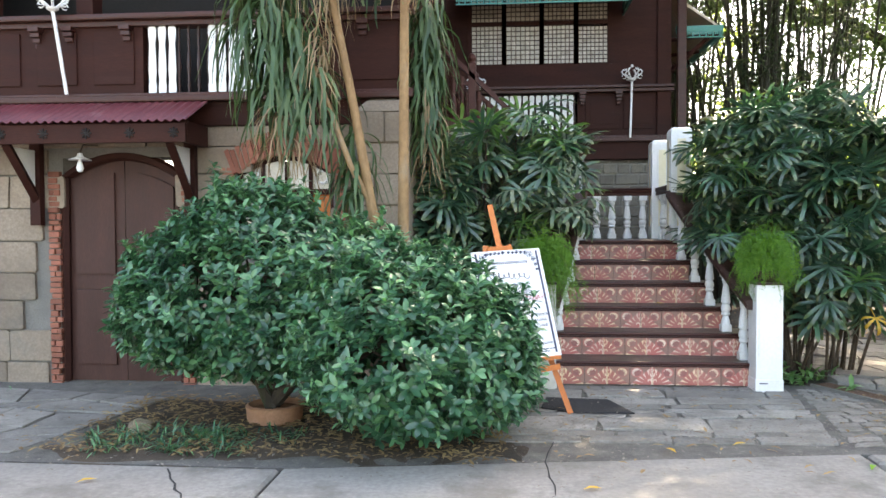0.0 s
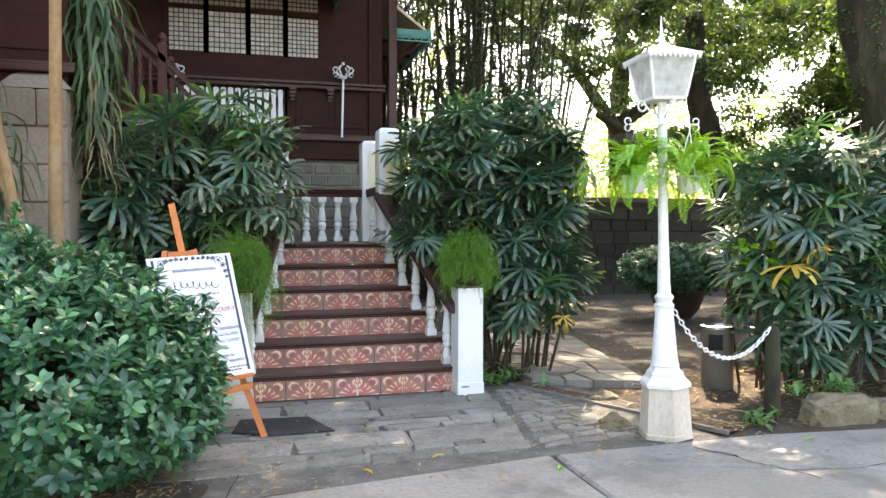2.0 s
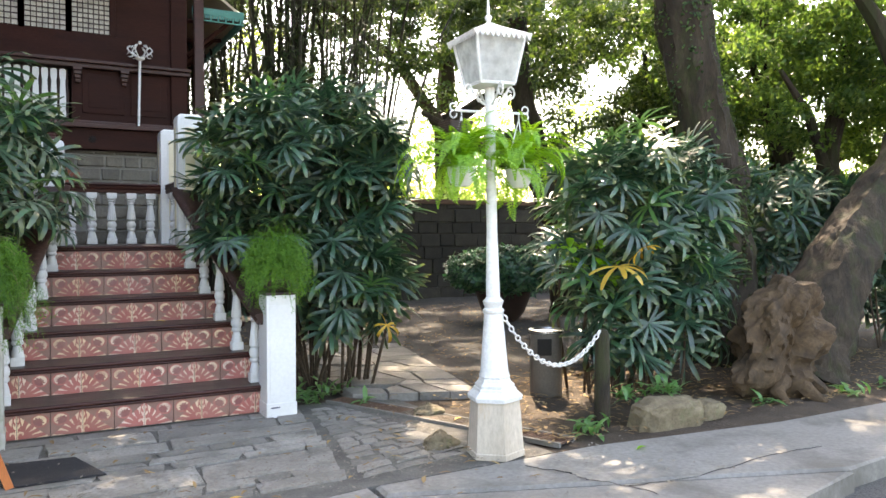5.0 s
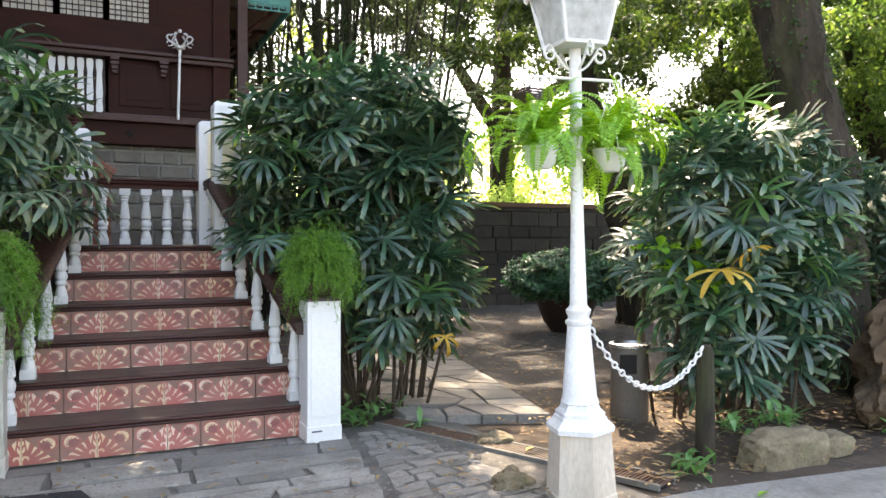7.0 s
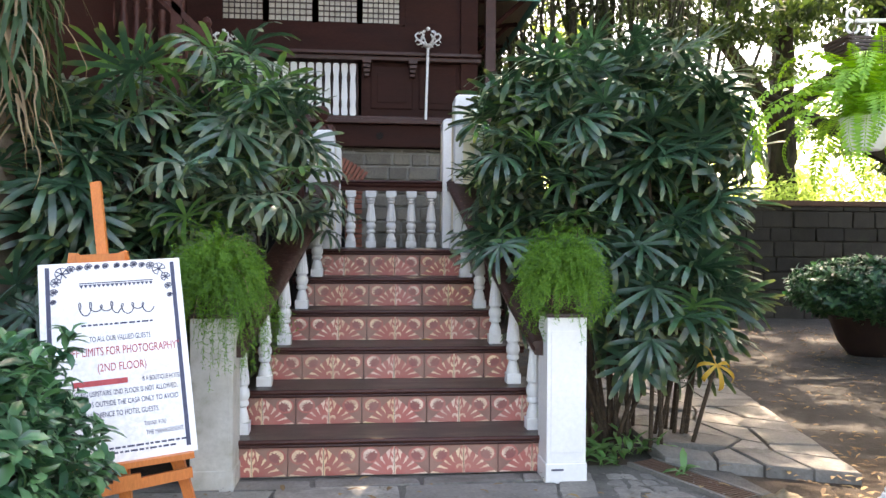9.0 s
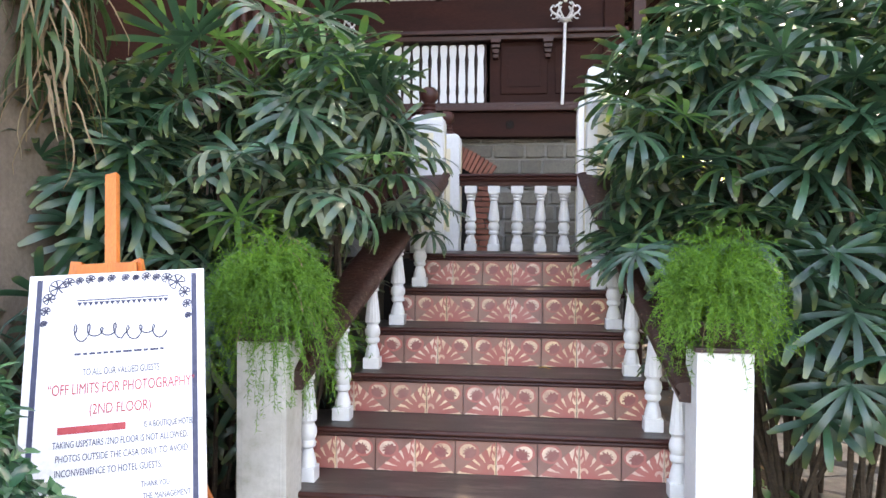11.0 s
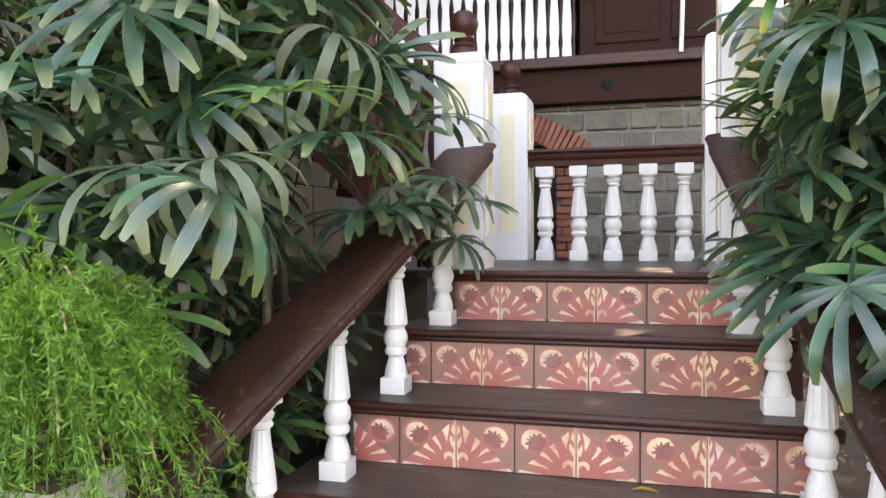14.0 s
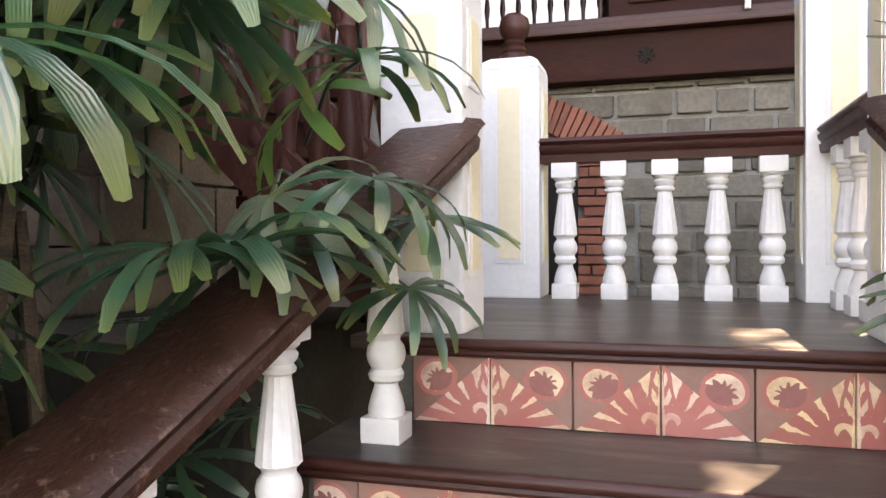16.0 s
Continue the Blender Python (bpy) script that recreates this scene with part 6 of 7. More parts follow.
bin_ = thing("litter_bin", (4.27, 6.56, -0.01), "brown cylindrical litter bin with a steel ashtray rim", "bin")
bm = fresh()
lathe(bm, [(0.135, 0), (0.14, 0.01), (0.135, 0.54), (0.12, 0.545), (0.12, 0.5), (0.01, 0.5)], 24)
part("body", bm, M_BIN, bin_, smooth=True)
bm = fresh()
lathe(bm, [(0.13, 0.535), (0.15, 0.545), (0.15, 0.565), (0.125, 0.57), (0.115, 0.55), (0.01, 0.545)], 24)
part("rim", bm, M_STEEL, bin_, "bright steel rim", smooth=True)
# black block in place of the shaded opening
bm = fresh()
box(bm, -0.10, 0.02, -0.142, -0.12, 0.36, 0.50, 0.006)
bmesh.ops.transform(bm, matrix=Matrix.Rotation(radians(-25), 4, "Z"), verts=bm.verts[:])
part("slot", bm, M_BLACK, bin_, "dark opening")

# ---- sign on an easel ----
easel = thing("easel", (0, 0, 0), "orange varnished folding wooden easel", "easel")
Z_ = Vector((0, 0, 1))


def bar(bm, p, q, w, d):
    p, q = Vector(p), Vector(q)
    a = (q - p).normalized()
    s_ = a.cross(Vector((0, 1, 0))).normalized() if abs(a.y) < 0.95 else Vector((1, 0, 0))
    n_ = a.cross(s_)
    ring_skin(bm, [[o + s_ * w + n_ * d, o - s_ * w + n_ * d, o - s_ * w - n_ * d, o + s_ * w - n_ * d] for o in (p, q)])
    return bm


# board axes: origin at its lower left corner
BO, BX, BY_ = Vector((-0.33, 5.90, 0.40)), Vector((0.55, 0.20, 0.03)), Vector((-0.14, 0.33, 0.82))
sw, sh = BX.length, BY_.length
bxn = BX.normalized()
byn = (BY_ - bxn * BY_.dot(bxn)).normalized()
bzn = bxn.cross(byn)
sign = new("notice_board")
sign.matrix_world = Matrix((( bxn.x, byn.x, bzn.x, BO.x), (bxn.y, byn.y, bzn.y, BO.y), (bxn.z, byn.z, bzn.z, BO.z), (0, 0, 0, 1)))
def on_board(u, v, w):
    return BO + bxn * u + byn * v + bzn * w


for p, q in (((0.28, 5.99, 0), on_board(sw * 0.42 + 0.10, sh + 0.06, -0.045)), ((-0.43, 6.02, 0), on_board(sw * 0.42 - 0.10, sh + 0.06, -0.035))):
    part("leg", bar(fresh(), p, q, 0.021, 0.012), M_ORANGE, easel)
part("rear_leg", bar(fresh(), (0.0, 6.85, 0), on_board(sw * 0.42, sh, -0.06), 0.02, 0.012), M_ORANGE, easel)
part("mast", bar(fresh(), on_board(sw * 0.5, -0.16, -0.04), on_board(sw * 0.43, sh + 0.42, -0.04), 0.023, 0.012), M_ORANGE, easel)
part("cross_bar", bar(fresh(), on_board(-0.02, -0.11, -0.015), on_board(sw - 0.03, -0.085, -0.015), 0.022, 0.010), M_ORANGE, easel)
part("ledge", bar(fresh(), on_board(0.02, -0.014, 0.0), on_board(sw - 0.02, -0.012, 0.0), 0.012, 0.03), M_ORANGE, easel)
part("clamp", bar(fresh(), on_board(sw * 0.43 - 0.10, sh + 0.022, -0.02), on_board(sw * 0.43 + 0.10, sh + 0.022, -0.02), 0.022, 0.022), M_ORANGE, easel)
part("lower_clamp", bar(fresh(), on_board(sw * 0.42, -0.085, -0.005), on_board(sw * 0.60, -0.085, -0.005), 0.03, 0.012), M_ORANGE, easel)
tagged(sign, "white printed notice board with navy lace border on the easel", "sign")
bm = fresh()
box(bm, 0, sw, 0, sh, -0.018, 0, 0.003)
part("board", bm, M_BOARD, sign)


def letters(body, x, y, size, mat, name, width=None, align="CENTER"):
    cu = bpy.data.curves.new("lettering", "FONT")
    cu.body, cu.size, cu.align_x, cu.extrude = body, size, align, 0.0006
    ob = bpy.data.objects.new("lettering", cu)
    scene.collection.objects.link(ob)
    dg = bpy.context.evaluated_depsgraph_get()
    dg.update()
    me = bpy.data.meshes.new_from_object(ob.evaluated_get(dg))
    bpy.data.objects.remove(ob)
    me.materials.clear()
    me.materials.append(mat)
    o = new(name, me)
    o.parent = sign
    xs = [v.co.x for v in me.vertices]
    k = width / (max(xs) - min(xs)) if width else 1
    o.matrix_local = Matrix.Translation((x, y, 0.0012)) @ Matrix.Diagonal((k, 1, 1, 1))
    return o


cx_ = sw * 0.53
letters("TO ALL OUR VALUED GUESTS", cx_, sh * 0.585, 0.034, M_INK, "heading_line", sw * 0.42)
letters("\u201cOFF LIMITS FOR PHOTOGRAPHY\u201d", cx_ + 0.005, sh * 0.515, 0.052, M_REDINK, "red_line", sw * 0.80)
letters("(2ND FLOOR)", cx_, sh * 0.435, 0.05, M_REDINK, "red_line", sw * 0.33)
letters("IS A BOUTIQUE HOTEL", sw * 0.93, sh * 0.368, 0.03, M_INK, "text_line", sw * 0.27, "RIGHT")
letters("TAKING USPSTAIRS /2ND FLOOR IS NOT ALLOWED.", sw * 0.90, sh * 0.318, 0.032, M_INK, "text_line", sw * 0.72, "RIGHT")
letters("PHOTOS OUTSIDE THE CASA ONLY TO AVOID", sw * 0.90, sh * 0.268, 0.032, M_INK, "text_line", sw * 0.70, "RIGHT")
letters("INCONVENIENCE TO HOTEL GUESTS.", sw * 0.76, sh * 0.216, 0.032, M_INK, "text_line", sw * 0.56, "RIGHT")
letters("THANK YOU", sw * 0.80, sh * 0.152, 0.026, M_INK, "text_line", sw * 0.15, "RIGHT")
letters("THE MANAGEMENT.", sw * 0.92, sh * 0.108, 0.028, M_INK, "text_line", sw * 0.26, "RIGHT")
bm = fresh()
box(bm, sw * 0.20, sw * 0.56, sh * 0.368, sh * 0.368 + 0.024, 0.0005, 0.0015)
part("red_bar", bm, M_REDINK, sign)
for y, a, b in ((0.665, 0.27, 0.75), (0.062, 0.12, 0.90), (0.040, 0.20, 0.82)):
    bm = fresh()
    x = sw * a
    rr_ = random.Random(int(y * 1000))
    while x < sw * b:
        w = rr_.uniform(0.01, 0.03)
        box(bm, x, x + w, sh * y, sh * y + 0.008, 0.0005, 0.0012)
        x += w + 0.006
    part("small_print", bm, M_INK, sign)
# flourish in place of the brand mark
bm = fresh()
def stroke(i):
    """Height factor along the flourish: a tall opening curl, one tall loop, two that drop below the line."""
    return 2.1 if i < 16 else 1.9 if 34 <= i < 44 else 1.6 if 50 <= i < 58 or i >= 70 else 1.0


tube(bm, [(sw * (0.25 + 0.51 * i / 80 + 0.022 * math.cos(i * 0.55)), sh * (0.755 - (0.012 if i >= 50 and stroke(i) > 1.2 else 0) + 0.017 * stroke(i) * math.sin(i * 0.55)), 0.0005) for i in range(81)], 0.0026, 5)
part("script_flourish", bm, M_INK, sign)
bm = fresh()
for i in range(17):
    x = sw * (0.27 + 0.52 * i / 17)
    ring_skin(bm, [[(x, sh * 0.88, z), (x + sw * 0.03, sh * 0.88, z), (x + sw * 0.015, sh * 0.862, z)] for z in (0.0003, 0.0014)])
box(bm, sw * 0.27, sw * 0.79, sh * 0.885, sh * 0.89, 0.0003, 0.0014)
part("lace_band", bm, M_INK, sign)
for sg in (0, 1):
    def mx(u):
        return sw * (u if sg == 0 else 1 - u)
    bm = fresh()
    box(bm, mx(0.045), mx(0.075), sh * 0.03, sh * 0.98, 0.0003, 0.0013)
    part("border_strip", bm, M_INK, sign)
    bm = fresh()
    for cx0, cy0, rad_ in ((0.16, 0.945, 0.026), (0.115, 0.90, 0.018), (0.22, 0.965, 0.016), (0.28, 0.97, 0.012), (0.10, 0.85, 0.014), (0.34, 0.975, 0.014), (0.40, 0.972, 0.010), (0.095, 0.80, 0.010), (0.46, 0.975, 0.012)):
        for q in range(7):
            a = q * 2 * math.pi / 7
            tube(bm, [(mx(cx0), sh * cy0, 0.0008), (mx(cx0) + rad_ * math.cos(a), sh * cy0 + rad_ * math.sin(a), 0.0008)], 0.0026, 4)
        tube(bm, [(mx(cx0) + rad_ * 1.1 * math.cos(q), sh * cy0 + rad_ * 1.1 * math.sin(q), 0.0008) for q in [0.5 * i for i in range(10)]], 0.002, 4)
    part("lace_corner", bm, M_INK, sign)

mt = thing("door_mat", (0.42, 6.25, 0.0), "black rubber mat lying at the stair foot", "mat")
bm = fresh()
slab(bm, [(-0.36, -0.13), (-0.1, -0.27), (0.34, -0.26), (0.2, 0.18), (-0.3, 0.22)], 0.004, 0.014, 0.004)
part("sheet", bm, M_MAT, mt)

# ---- slender trees with hanging strap leaves at the house corner ----


def strap_curtain(s, r, c, rad, count, length, width):
    """Drooping straps hung from a crown point."""
    for _ in range(count):
        a = r.uniform(0, 2 * math.pi)
        q = r.random() ** 0.5
        p = Vector((c[0] + rad[0] * q * math.cos(a), c[1] + rad[1] * q * math.sin(a), c[2] + r.uniform(-rad[2], rad[2])))
        d = Vector((math.cos(a) * 0.5, math.sin(a) * 0.5, r.uniform(-0.6, 0.6))).normalized()
        L = length * r.uniform(0.6, 1.25)
        n = 7
        pts, ws = [], []
        for i in range(n + 1):
            pts.append(p.copy())
            ws.append(width * (1 - 0.8 * (i / n) ** 2))
            d = (d + Vector((r.uniform(-0.4, 0.4), r.uniform(-0.4, 0.4), -0.62))).normalized()
            p = p + d * L / n
        s.strap(pts, Vector((-math.sin(a), math.cos(a), 0)), ws)


r = random.Random(81)
st = thing("strap_leaf_tree", (-1.05, 6.15, 0), "two slender pale trunks hung with long drooping strap leaves", "tree")
for pts, rads in (([(-0.02, -0.1, -0.05), (-0.08, -0.12, 0.7), (-0.14, -0.15, 1.26), (-0.32, -0.15, 2.3), (-0.50, -0.12, 3.2), (-0.62, -0.1, 3.9)], [0.10, 0.075, 0.06, 0.047, 0.042, 0.035]),
                  ([(0.06, -0.15, -0.05), (0.05, -0.15, 0.7), (0.05, -0.15, 1.3), (0.06, -0.15, 2.3), (0.07, -0.15, 3.2), (0.04, -0.15, 4.1)], [0.10, 0.07, 0.06, 0.05, 0.047, 0.04]),
                  ([(0.07, -0.15, 3.1), (0.12, 0.3, 3.5), (0.14, 0.8, 3.6)], [0.035, 0.03, 0.02]),
                  ([(-0.15, -0.13, 1.5), (-0.35, -0.2, 1.9), (-0.75, -0.2, 3.0)], [0.035, 0.032, 0.025]),
                  ([(-0.12, -0.16, 0.9), (-0.16, -0.2, 1.25), (-0.13, -0.18, 1.5)], [0.018, 0.022, 0.012])):
    bm = fresh()
    tube(bm, pts, [q * 0.72 for q in rads], 10, 0.06, r)
    part("trunk", bm, M_PALE, st, smooth=True)
s = Soup()
for c, rad, n, L in (((-0.98, -0.15, 3.15), (0.20, 0.2, 0.4), 300, 0.62), ((-0.86, -0.15, 2.75), (0.22, 0.2, 0.35), 240, 0.5), ((-0.62, -0.15, 2.5), (0.12, 0.15, 0.3), 90, 0.5), ((0.13, 0.82, 3.2), (0.10, 0.15, 0.3), 190, 0.5), ((0.15, 0.82, 2.6), (0.09, 0.12, 0.4), 260, 0.42), ((-0.35, 0.05, 1.95), (0.10, 0.12, 0.3), 110, 0.45), ((-0.35, 0.1, 3.9), (0.8, 0.4, 0.3), 160, 0.6)):
    strap_curtain(s, r, c, rad, int(n * 0.6), L, 0.034)
ob = new("strap_foliage", s.mesh("strap_foliage", L_STRAP))
ob.parent = st
s = Soup()
for c, rad, n, L in (((-0.62, -0.25, 3.7), (0.25, 0.15, 0.3), 90, 0.7), ((0.08, -0.2, 3.6), (0.1, 0.1, 0.2), 45, 0.45), ((0.15, 0.80, 2.3), (0.07, 0.1, 0.4), 80, 0.42), ((-0.85, -0.2, 2.2), (0.2, 0.15, 0.2), 60, 0.45), ((-0.56, -0.22, 2.9), (0.03, 0.04, 0.3), 50, 0.5), ((-0.2, -0.2, 3.7), (0.3, 0.15, 0.2), 40, 0.5)):
    strap_curtain(s, r, c, rad, n, L, 0.014)
ob = new("dry_foliage", s.mesh("dry_foliage", L_DRY))
ob.parent = st

# ---- courtyard: wall, bamboo, trees ----
cw = tagged(new("wall_court"), "mossy dark stone courtyard wall with a tile coping", "wall", kind="structure")
bm = fresh()
box(bm, 2.2, 22, 15.65, 15.95, -0.1, 2.0)
box(bm, 21.7, 22, 4, 15.65, -0.1, 2.0)
part("wall_core", bm, M_DARKWALL, cw)
courses(cw, unit_meshes(M_DARKWALL, "stone_block"), "stone_block", lambda s_, o, z: ((s_, 15.65 - o, z), 0), 4.0, 13.5, -0.05, 2.0, 0.07, 0.5, 0.28, None, 0.02, 0, 0.025, random.Random(3))
bm = fresh()
box(bm, 2.2, 22, 15.58, 16.02, 2.0, 2.10, 0.02)
part("coping", bm, M_RUST, cw)


def blade_cloud(s, r, c, rad, count, length, width, flat=0.5):
    for _ in range(count):
        d = rand_dir(r)
        q = r.random() ** 0.4
        p = Vector((c[0] + d.x * rad[0] * q, c[1] + d.y * rad[1] * q, c[2] + d.z * rad[2] * q))
        e = (rand_dir(r) + Vector((0, 0, -flat))).normalized()
        L = length * r.uniform(0.6, 1.3)
        s.blade(p, e, e.cross(rand_dir(r)).normalized(), L, width * L / length)


def bamboo(at, seed, n, spread, height, label):
    r = random.Random(seed)
    th = thing("bamboo_clump", at, label, "bamboo", "bamboo clumps")
    s = Soup()
    for _ in range(n):
        a, q = r.uniform(0, 6.28), r.random() ** 0.6
        b = Vector((spread * q * math.cos(a), spread * 0.8 * q * math.sin(a), 0))
        lean = Vector((math.cos(a), math.sin(a), 0)) * r.uniform(0.1, 0.9) * q + Vector((r.uniform(-0.3, 0.3), r.uniform(-0.3, 0.3), 0))
        h = height * r.uniform(0.75, 1.1)
        pts = [b + lean * (u ** 1.7) * 1.9 + Vector((0, 0, h * u - (0.6 * u ** 4))) for u in (0, 0.2, 0.4, 0.6, 0.8, 1.0)]
        w = r.uniform(0.022, 0.042)
        bm = fresh()
        tube(bm, pts, [w, w, w * 0.9, w * 0.75, w * 0.5, w * 0.2], 6)
        part("culm", bm, M_CULM, th, smooth=True)
        for u in (0.22, 0.3, 0.38, 0.46, 0.54, 0.62, 0.7, 0.78, 0.86, 0.94, 1.0):
            k = min(4, int(u * 5))
            p = pts[k].lerp(pts[k + 1], u * 5 - k)
            if r.random() < (0.55 if u < 0.45 else 0.9):
                blade_cloud(s, r, p + rand_dir(r) * 0.3, (0.42, 0.42, 0.3), 22 if u < 0.45 else 34, 0.18, 0.03, 0.8)
    ob = new("foliage", s.mesh("foliage", L_BAMB))
    ob.parent = th
    return th


bamboo((4.1, 13.9, -0.02), 91, 36, 0.9, 8.5, "tall dense clump of dark-stemmed bamboo behind the house")
bamboo((5.5, 14.4, -0.02), 92, 22, 0.8, 8.5, "tall dense clump of dark-stemmed bamboo by the wall")
bamboo((2.95, 15.0, -0.02), 93, 30, 0.6, 8.0, "tall clump of dark-stemmed bamboo beside the house")


def tree(name, at, pts, rads, limbs, crowns, leaf, seed, label, mat=M_BARK, size=0.11, per=260):
    """Trunk, limbs and a crown of many leaf clumps; places relative to the base."""
    r = random.Random(seed)
    th = thing(name, at, label, "tree")
    bm = fresh()
    fine, fr = [], []
    for i in range(len(pts) - 1):
        for k in range(14):
            fine.append(Vector(pts[i]).lerp(Vector(pts[i + 1]), k / 14))
            fr.append((rads[i] + (rads[i + 1] - rads[i]) * k / 14) * (1 + 0.09 * noise.noise(fine[-1] * 2.3)))
    tube(bm, fine + [Vector(pts[-1])], fr + [rads[-1]], 40, 0.03, r)
    bm.verts.index_update()
    line_ = fine + [Vector(pts[-1])]
    for v_ in bm.verts:
        p = v_.co.copy()
        c_ = line_[v_.index // 40]
        v_.co += (p - c_) * (0.22 * abs(noise.noise(Vector(((p - c_).normalized().x * 4.5, (p - c_).normalized().y * 4.5, p.z * 1.1)))) - 0.06)
        v_.co += noise.noise_vector(p * 3.0) * 0.05 + noise.noise_vector(Vector((p.x * 14, p.y * 14, p.z * 5))) * 0.022
    part("trunk", bm, mat, th, smooth=True)
    for lp, lr_ in limbs:
        bm = fresh()
        tube(bm, lp, lr_, 8, 0.08, r)
        part("limb", bm, mat, th, smooth=True)
    s = Soup()
    for c, rad, n in crowns:
        for _ in range(n):
            d = rand_dir(r)
            q = r.random() ** 0.5
            p = Vector((c[0] + d.x * rad[0] * q, c[1] + d.y * rad[1] * q, c[2] + d.z * rad[2] * q))
            k = r.uniform(0.25, 0.5)
            blade_cloud(s, r, p, (k, k, k * 0.55), int(per * r.uniform(0.5, 1.2)), size, size * 0.42, 0.3)
    ob = new("crown", s.mesh("crown", leaf))
    ob.parent = th
    return th



def creeper_on(parent, pts, rads, n, seed, mat):
    """Small leaves clinging to a trunk."""
    r = random.Random(seed)
    s = Soup()
    for _ in range(n):
        i = r.randrange(len(pts) - 1)
        u = r.random()
        c = Vector(pts[i]).lerp(Vector(pts[i + 1]), u)
        rad = rads[i] + (rads[i + 1] - rads[i]) * u
        a = r.uniform(0, 6.28)
        o = Vector((math.cos(a), math.sin(a), 0))
        if noise.noise(c * 1.5 + o * 2) < -0.05:
            continue
        s.leaf(c + o * rad * 1.02, (o * 0.7 + rand_dir(r) * 0.6 + Vector((0, 0, -0.4))), o, r.uniform(0.03, 0.07), 0.024, 0.3)
    ob = new("creeper", s.mesh("creeper", mat))
    ob.parent = parent


ST_P, ST_R = [(0.40, 0, 0), (0.34, 0, 1.0), (0.24, 0, 1.9), (-0.12, 0.05, 3.2), (-0.42, 0.1, 4.6), (-0.4, 0.2, 6.5)], [0.42, 0.32, 0.29, 0.285, 0.26, 0.2]
# high crown clumps lie out of view, added to shade drive and gravel
shade_tree = tree("shade_tree", (6.62, 7.0, -0.02), ST_P, ST_R,
     [([(-0.4, 0.1, 4.2), (-1.4, 0.6, 5.0), (-3.0, 1.0, 5.6)], [0.16, 0.12, 0.05]), ([(-0.4, 0.1, 4.6), (0.8, 0.8, 5.6), (2.4, 1.2, 6.2)], [0.16, 0.11, 0.05]), ([(-0.4, 0.2, 5.0), (-0.8, -1.2, 6.0), (-1.4, -2.4, 6.4)], [0.14, 0.1, 0.05])],
     [((-0.6, 0.4, 6.6), (3.4, 3.0, 1.2), 130), ((1.6, 0.2, 7.0), (2.6, 2.6, 0.8), 90), ((-2.4, 1.2, 5.6), (1.8, 1.6, 0.8), 26), ((-2.4, 3.0, 6.3), (2.2, 2.4, 0.9), 58), ((-3.0, 1.7, 6.2), (1.5, 1.7, 0.6), 70), ((2.0, 1.6, 5.8), (2.0, 1.8, 0.9), 24)], L_TREE, 101, "tall mossy-barked shade tree above the lady palms")
creeper_on(shade_tree, ST_P, ST_R, 6500, 141, L_CREEP)
old_tree = tree("old_tree", (7.3, 6.1, -0.05), [(-0.45, 0, 0), (-0.15, 0, 0.5), (0.25, 0, 1.05), (0.85, 0.1, 1.5), (1.6, 0.2, 2.05), (2.6, 0.4, 3.0), (3.3, 0.5, 4.6)], [0.55, 0.40, 0.33, 0.31, 0.29, 0.24, 0.16],
     [([(2.4, 0.35, 2.8), (2.2, 0.8, 4.0), (1.8, 1.2, 5.0)], [0.14, 0.10, 0.05])],
     [((2.8, 0.6, 5.6), (2.6, 2.6, 1.2), 60)], L_TREE, 103, "old leaning tree with a thick gnarled trunk")
# topmost crown clump is unseen, added to shade the flagstone path
tree("background_tree", (8.6, 11.8, -0.02), [(0, 0, 0), (-0.1, 0, 1.2), (-0.5, 0.1, 2.4), (-0.9, 0.1, 3.6), (-1.0, 0.1, 5.0)], [0.3, 0.24, 0.22, 0.2, 0.15],
     [([(-0.4, 0.1, 2.2), (-1.6, 0.0, 2.7), (-2.8, 0.1, 3.3)], [0.14, 0.10, 0.04]), ([(-0.2, 0, 1.6), (1.0, -0.4, 2.6), (2.2, -0.6, 3.6)], [0.15, 0.11, 0.05]), ([(1.0, -0.4, 2.6), (1.4, -0.4, 3.6), (1.3, -0.5, 4.6)], [0.1, 0.08, 0.04])],
     [((0.6, 0, 4.5), (2.0, 2.0, 1.6), 64), ((-2.0, -0.2, 4.0), (1.2, 1.0, 0.6), 8), ((2.2, -0.8, 3.6), (1.8, 1.4, 1.2), 80), ((0.8, 0.5, 2.4), (2.4, 1.2, 0.7), 34), ((-2.9, 0.9, 6.7), (2.2, 1.9, 0.6), 80)], L_TREE, 105, "spreading dark-limbed tree across the courtyard")
tree("background_tree", (11.5, 9.6, -0.02), [(0, 0, 0), (0.1, 0, 1.6), (-0.2, 0.1, 3.2), (-0.4, 0.1, 5.0)], [0.28, 0.22, 0.2, 0.14],
     [([(0, 0, 2.2), (-1.0, -0.4, 3.2), (-1.8, -0.6, 4.2)], [0.13, 0.09, 0.04]), ([(0, 0, 1.8), (0.9, -0.6, 3.0), (1.6, -1.2, 3.8)], [0.13, 0.09, 0.04])],
     [((-0.3, 0, 4.4), (3.0, 2.4, 1.8), 150), ((1.4, -1.2, 3.2), (1.8, 1.2, 1.2), 40), ((-0.5, 0.5, 2.2), (2.6, 1.2, 0.8), 40)], L_MID, 107, "dark-limbed tree behind the old trunk")
tree("background_tree", (12.5, 6.2, -0.02), [(0, 0, 0), (0.1, 0, 1.6), (0.3, 0.1, 3.4), (0.2, 0.1, 5.0)], [0.25, 0.2, 0.16, 0.1], [], [((0, 0, 3.8), (2.6, 2.2, 1.9), 150), ((-0.8, -0.6, 1.6), (1.8, 1.4, 0.9), 50)], L_MID, 109, "leafy tree at the edge of the garden")
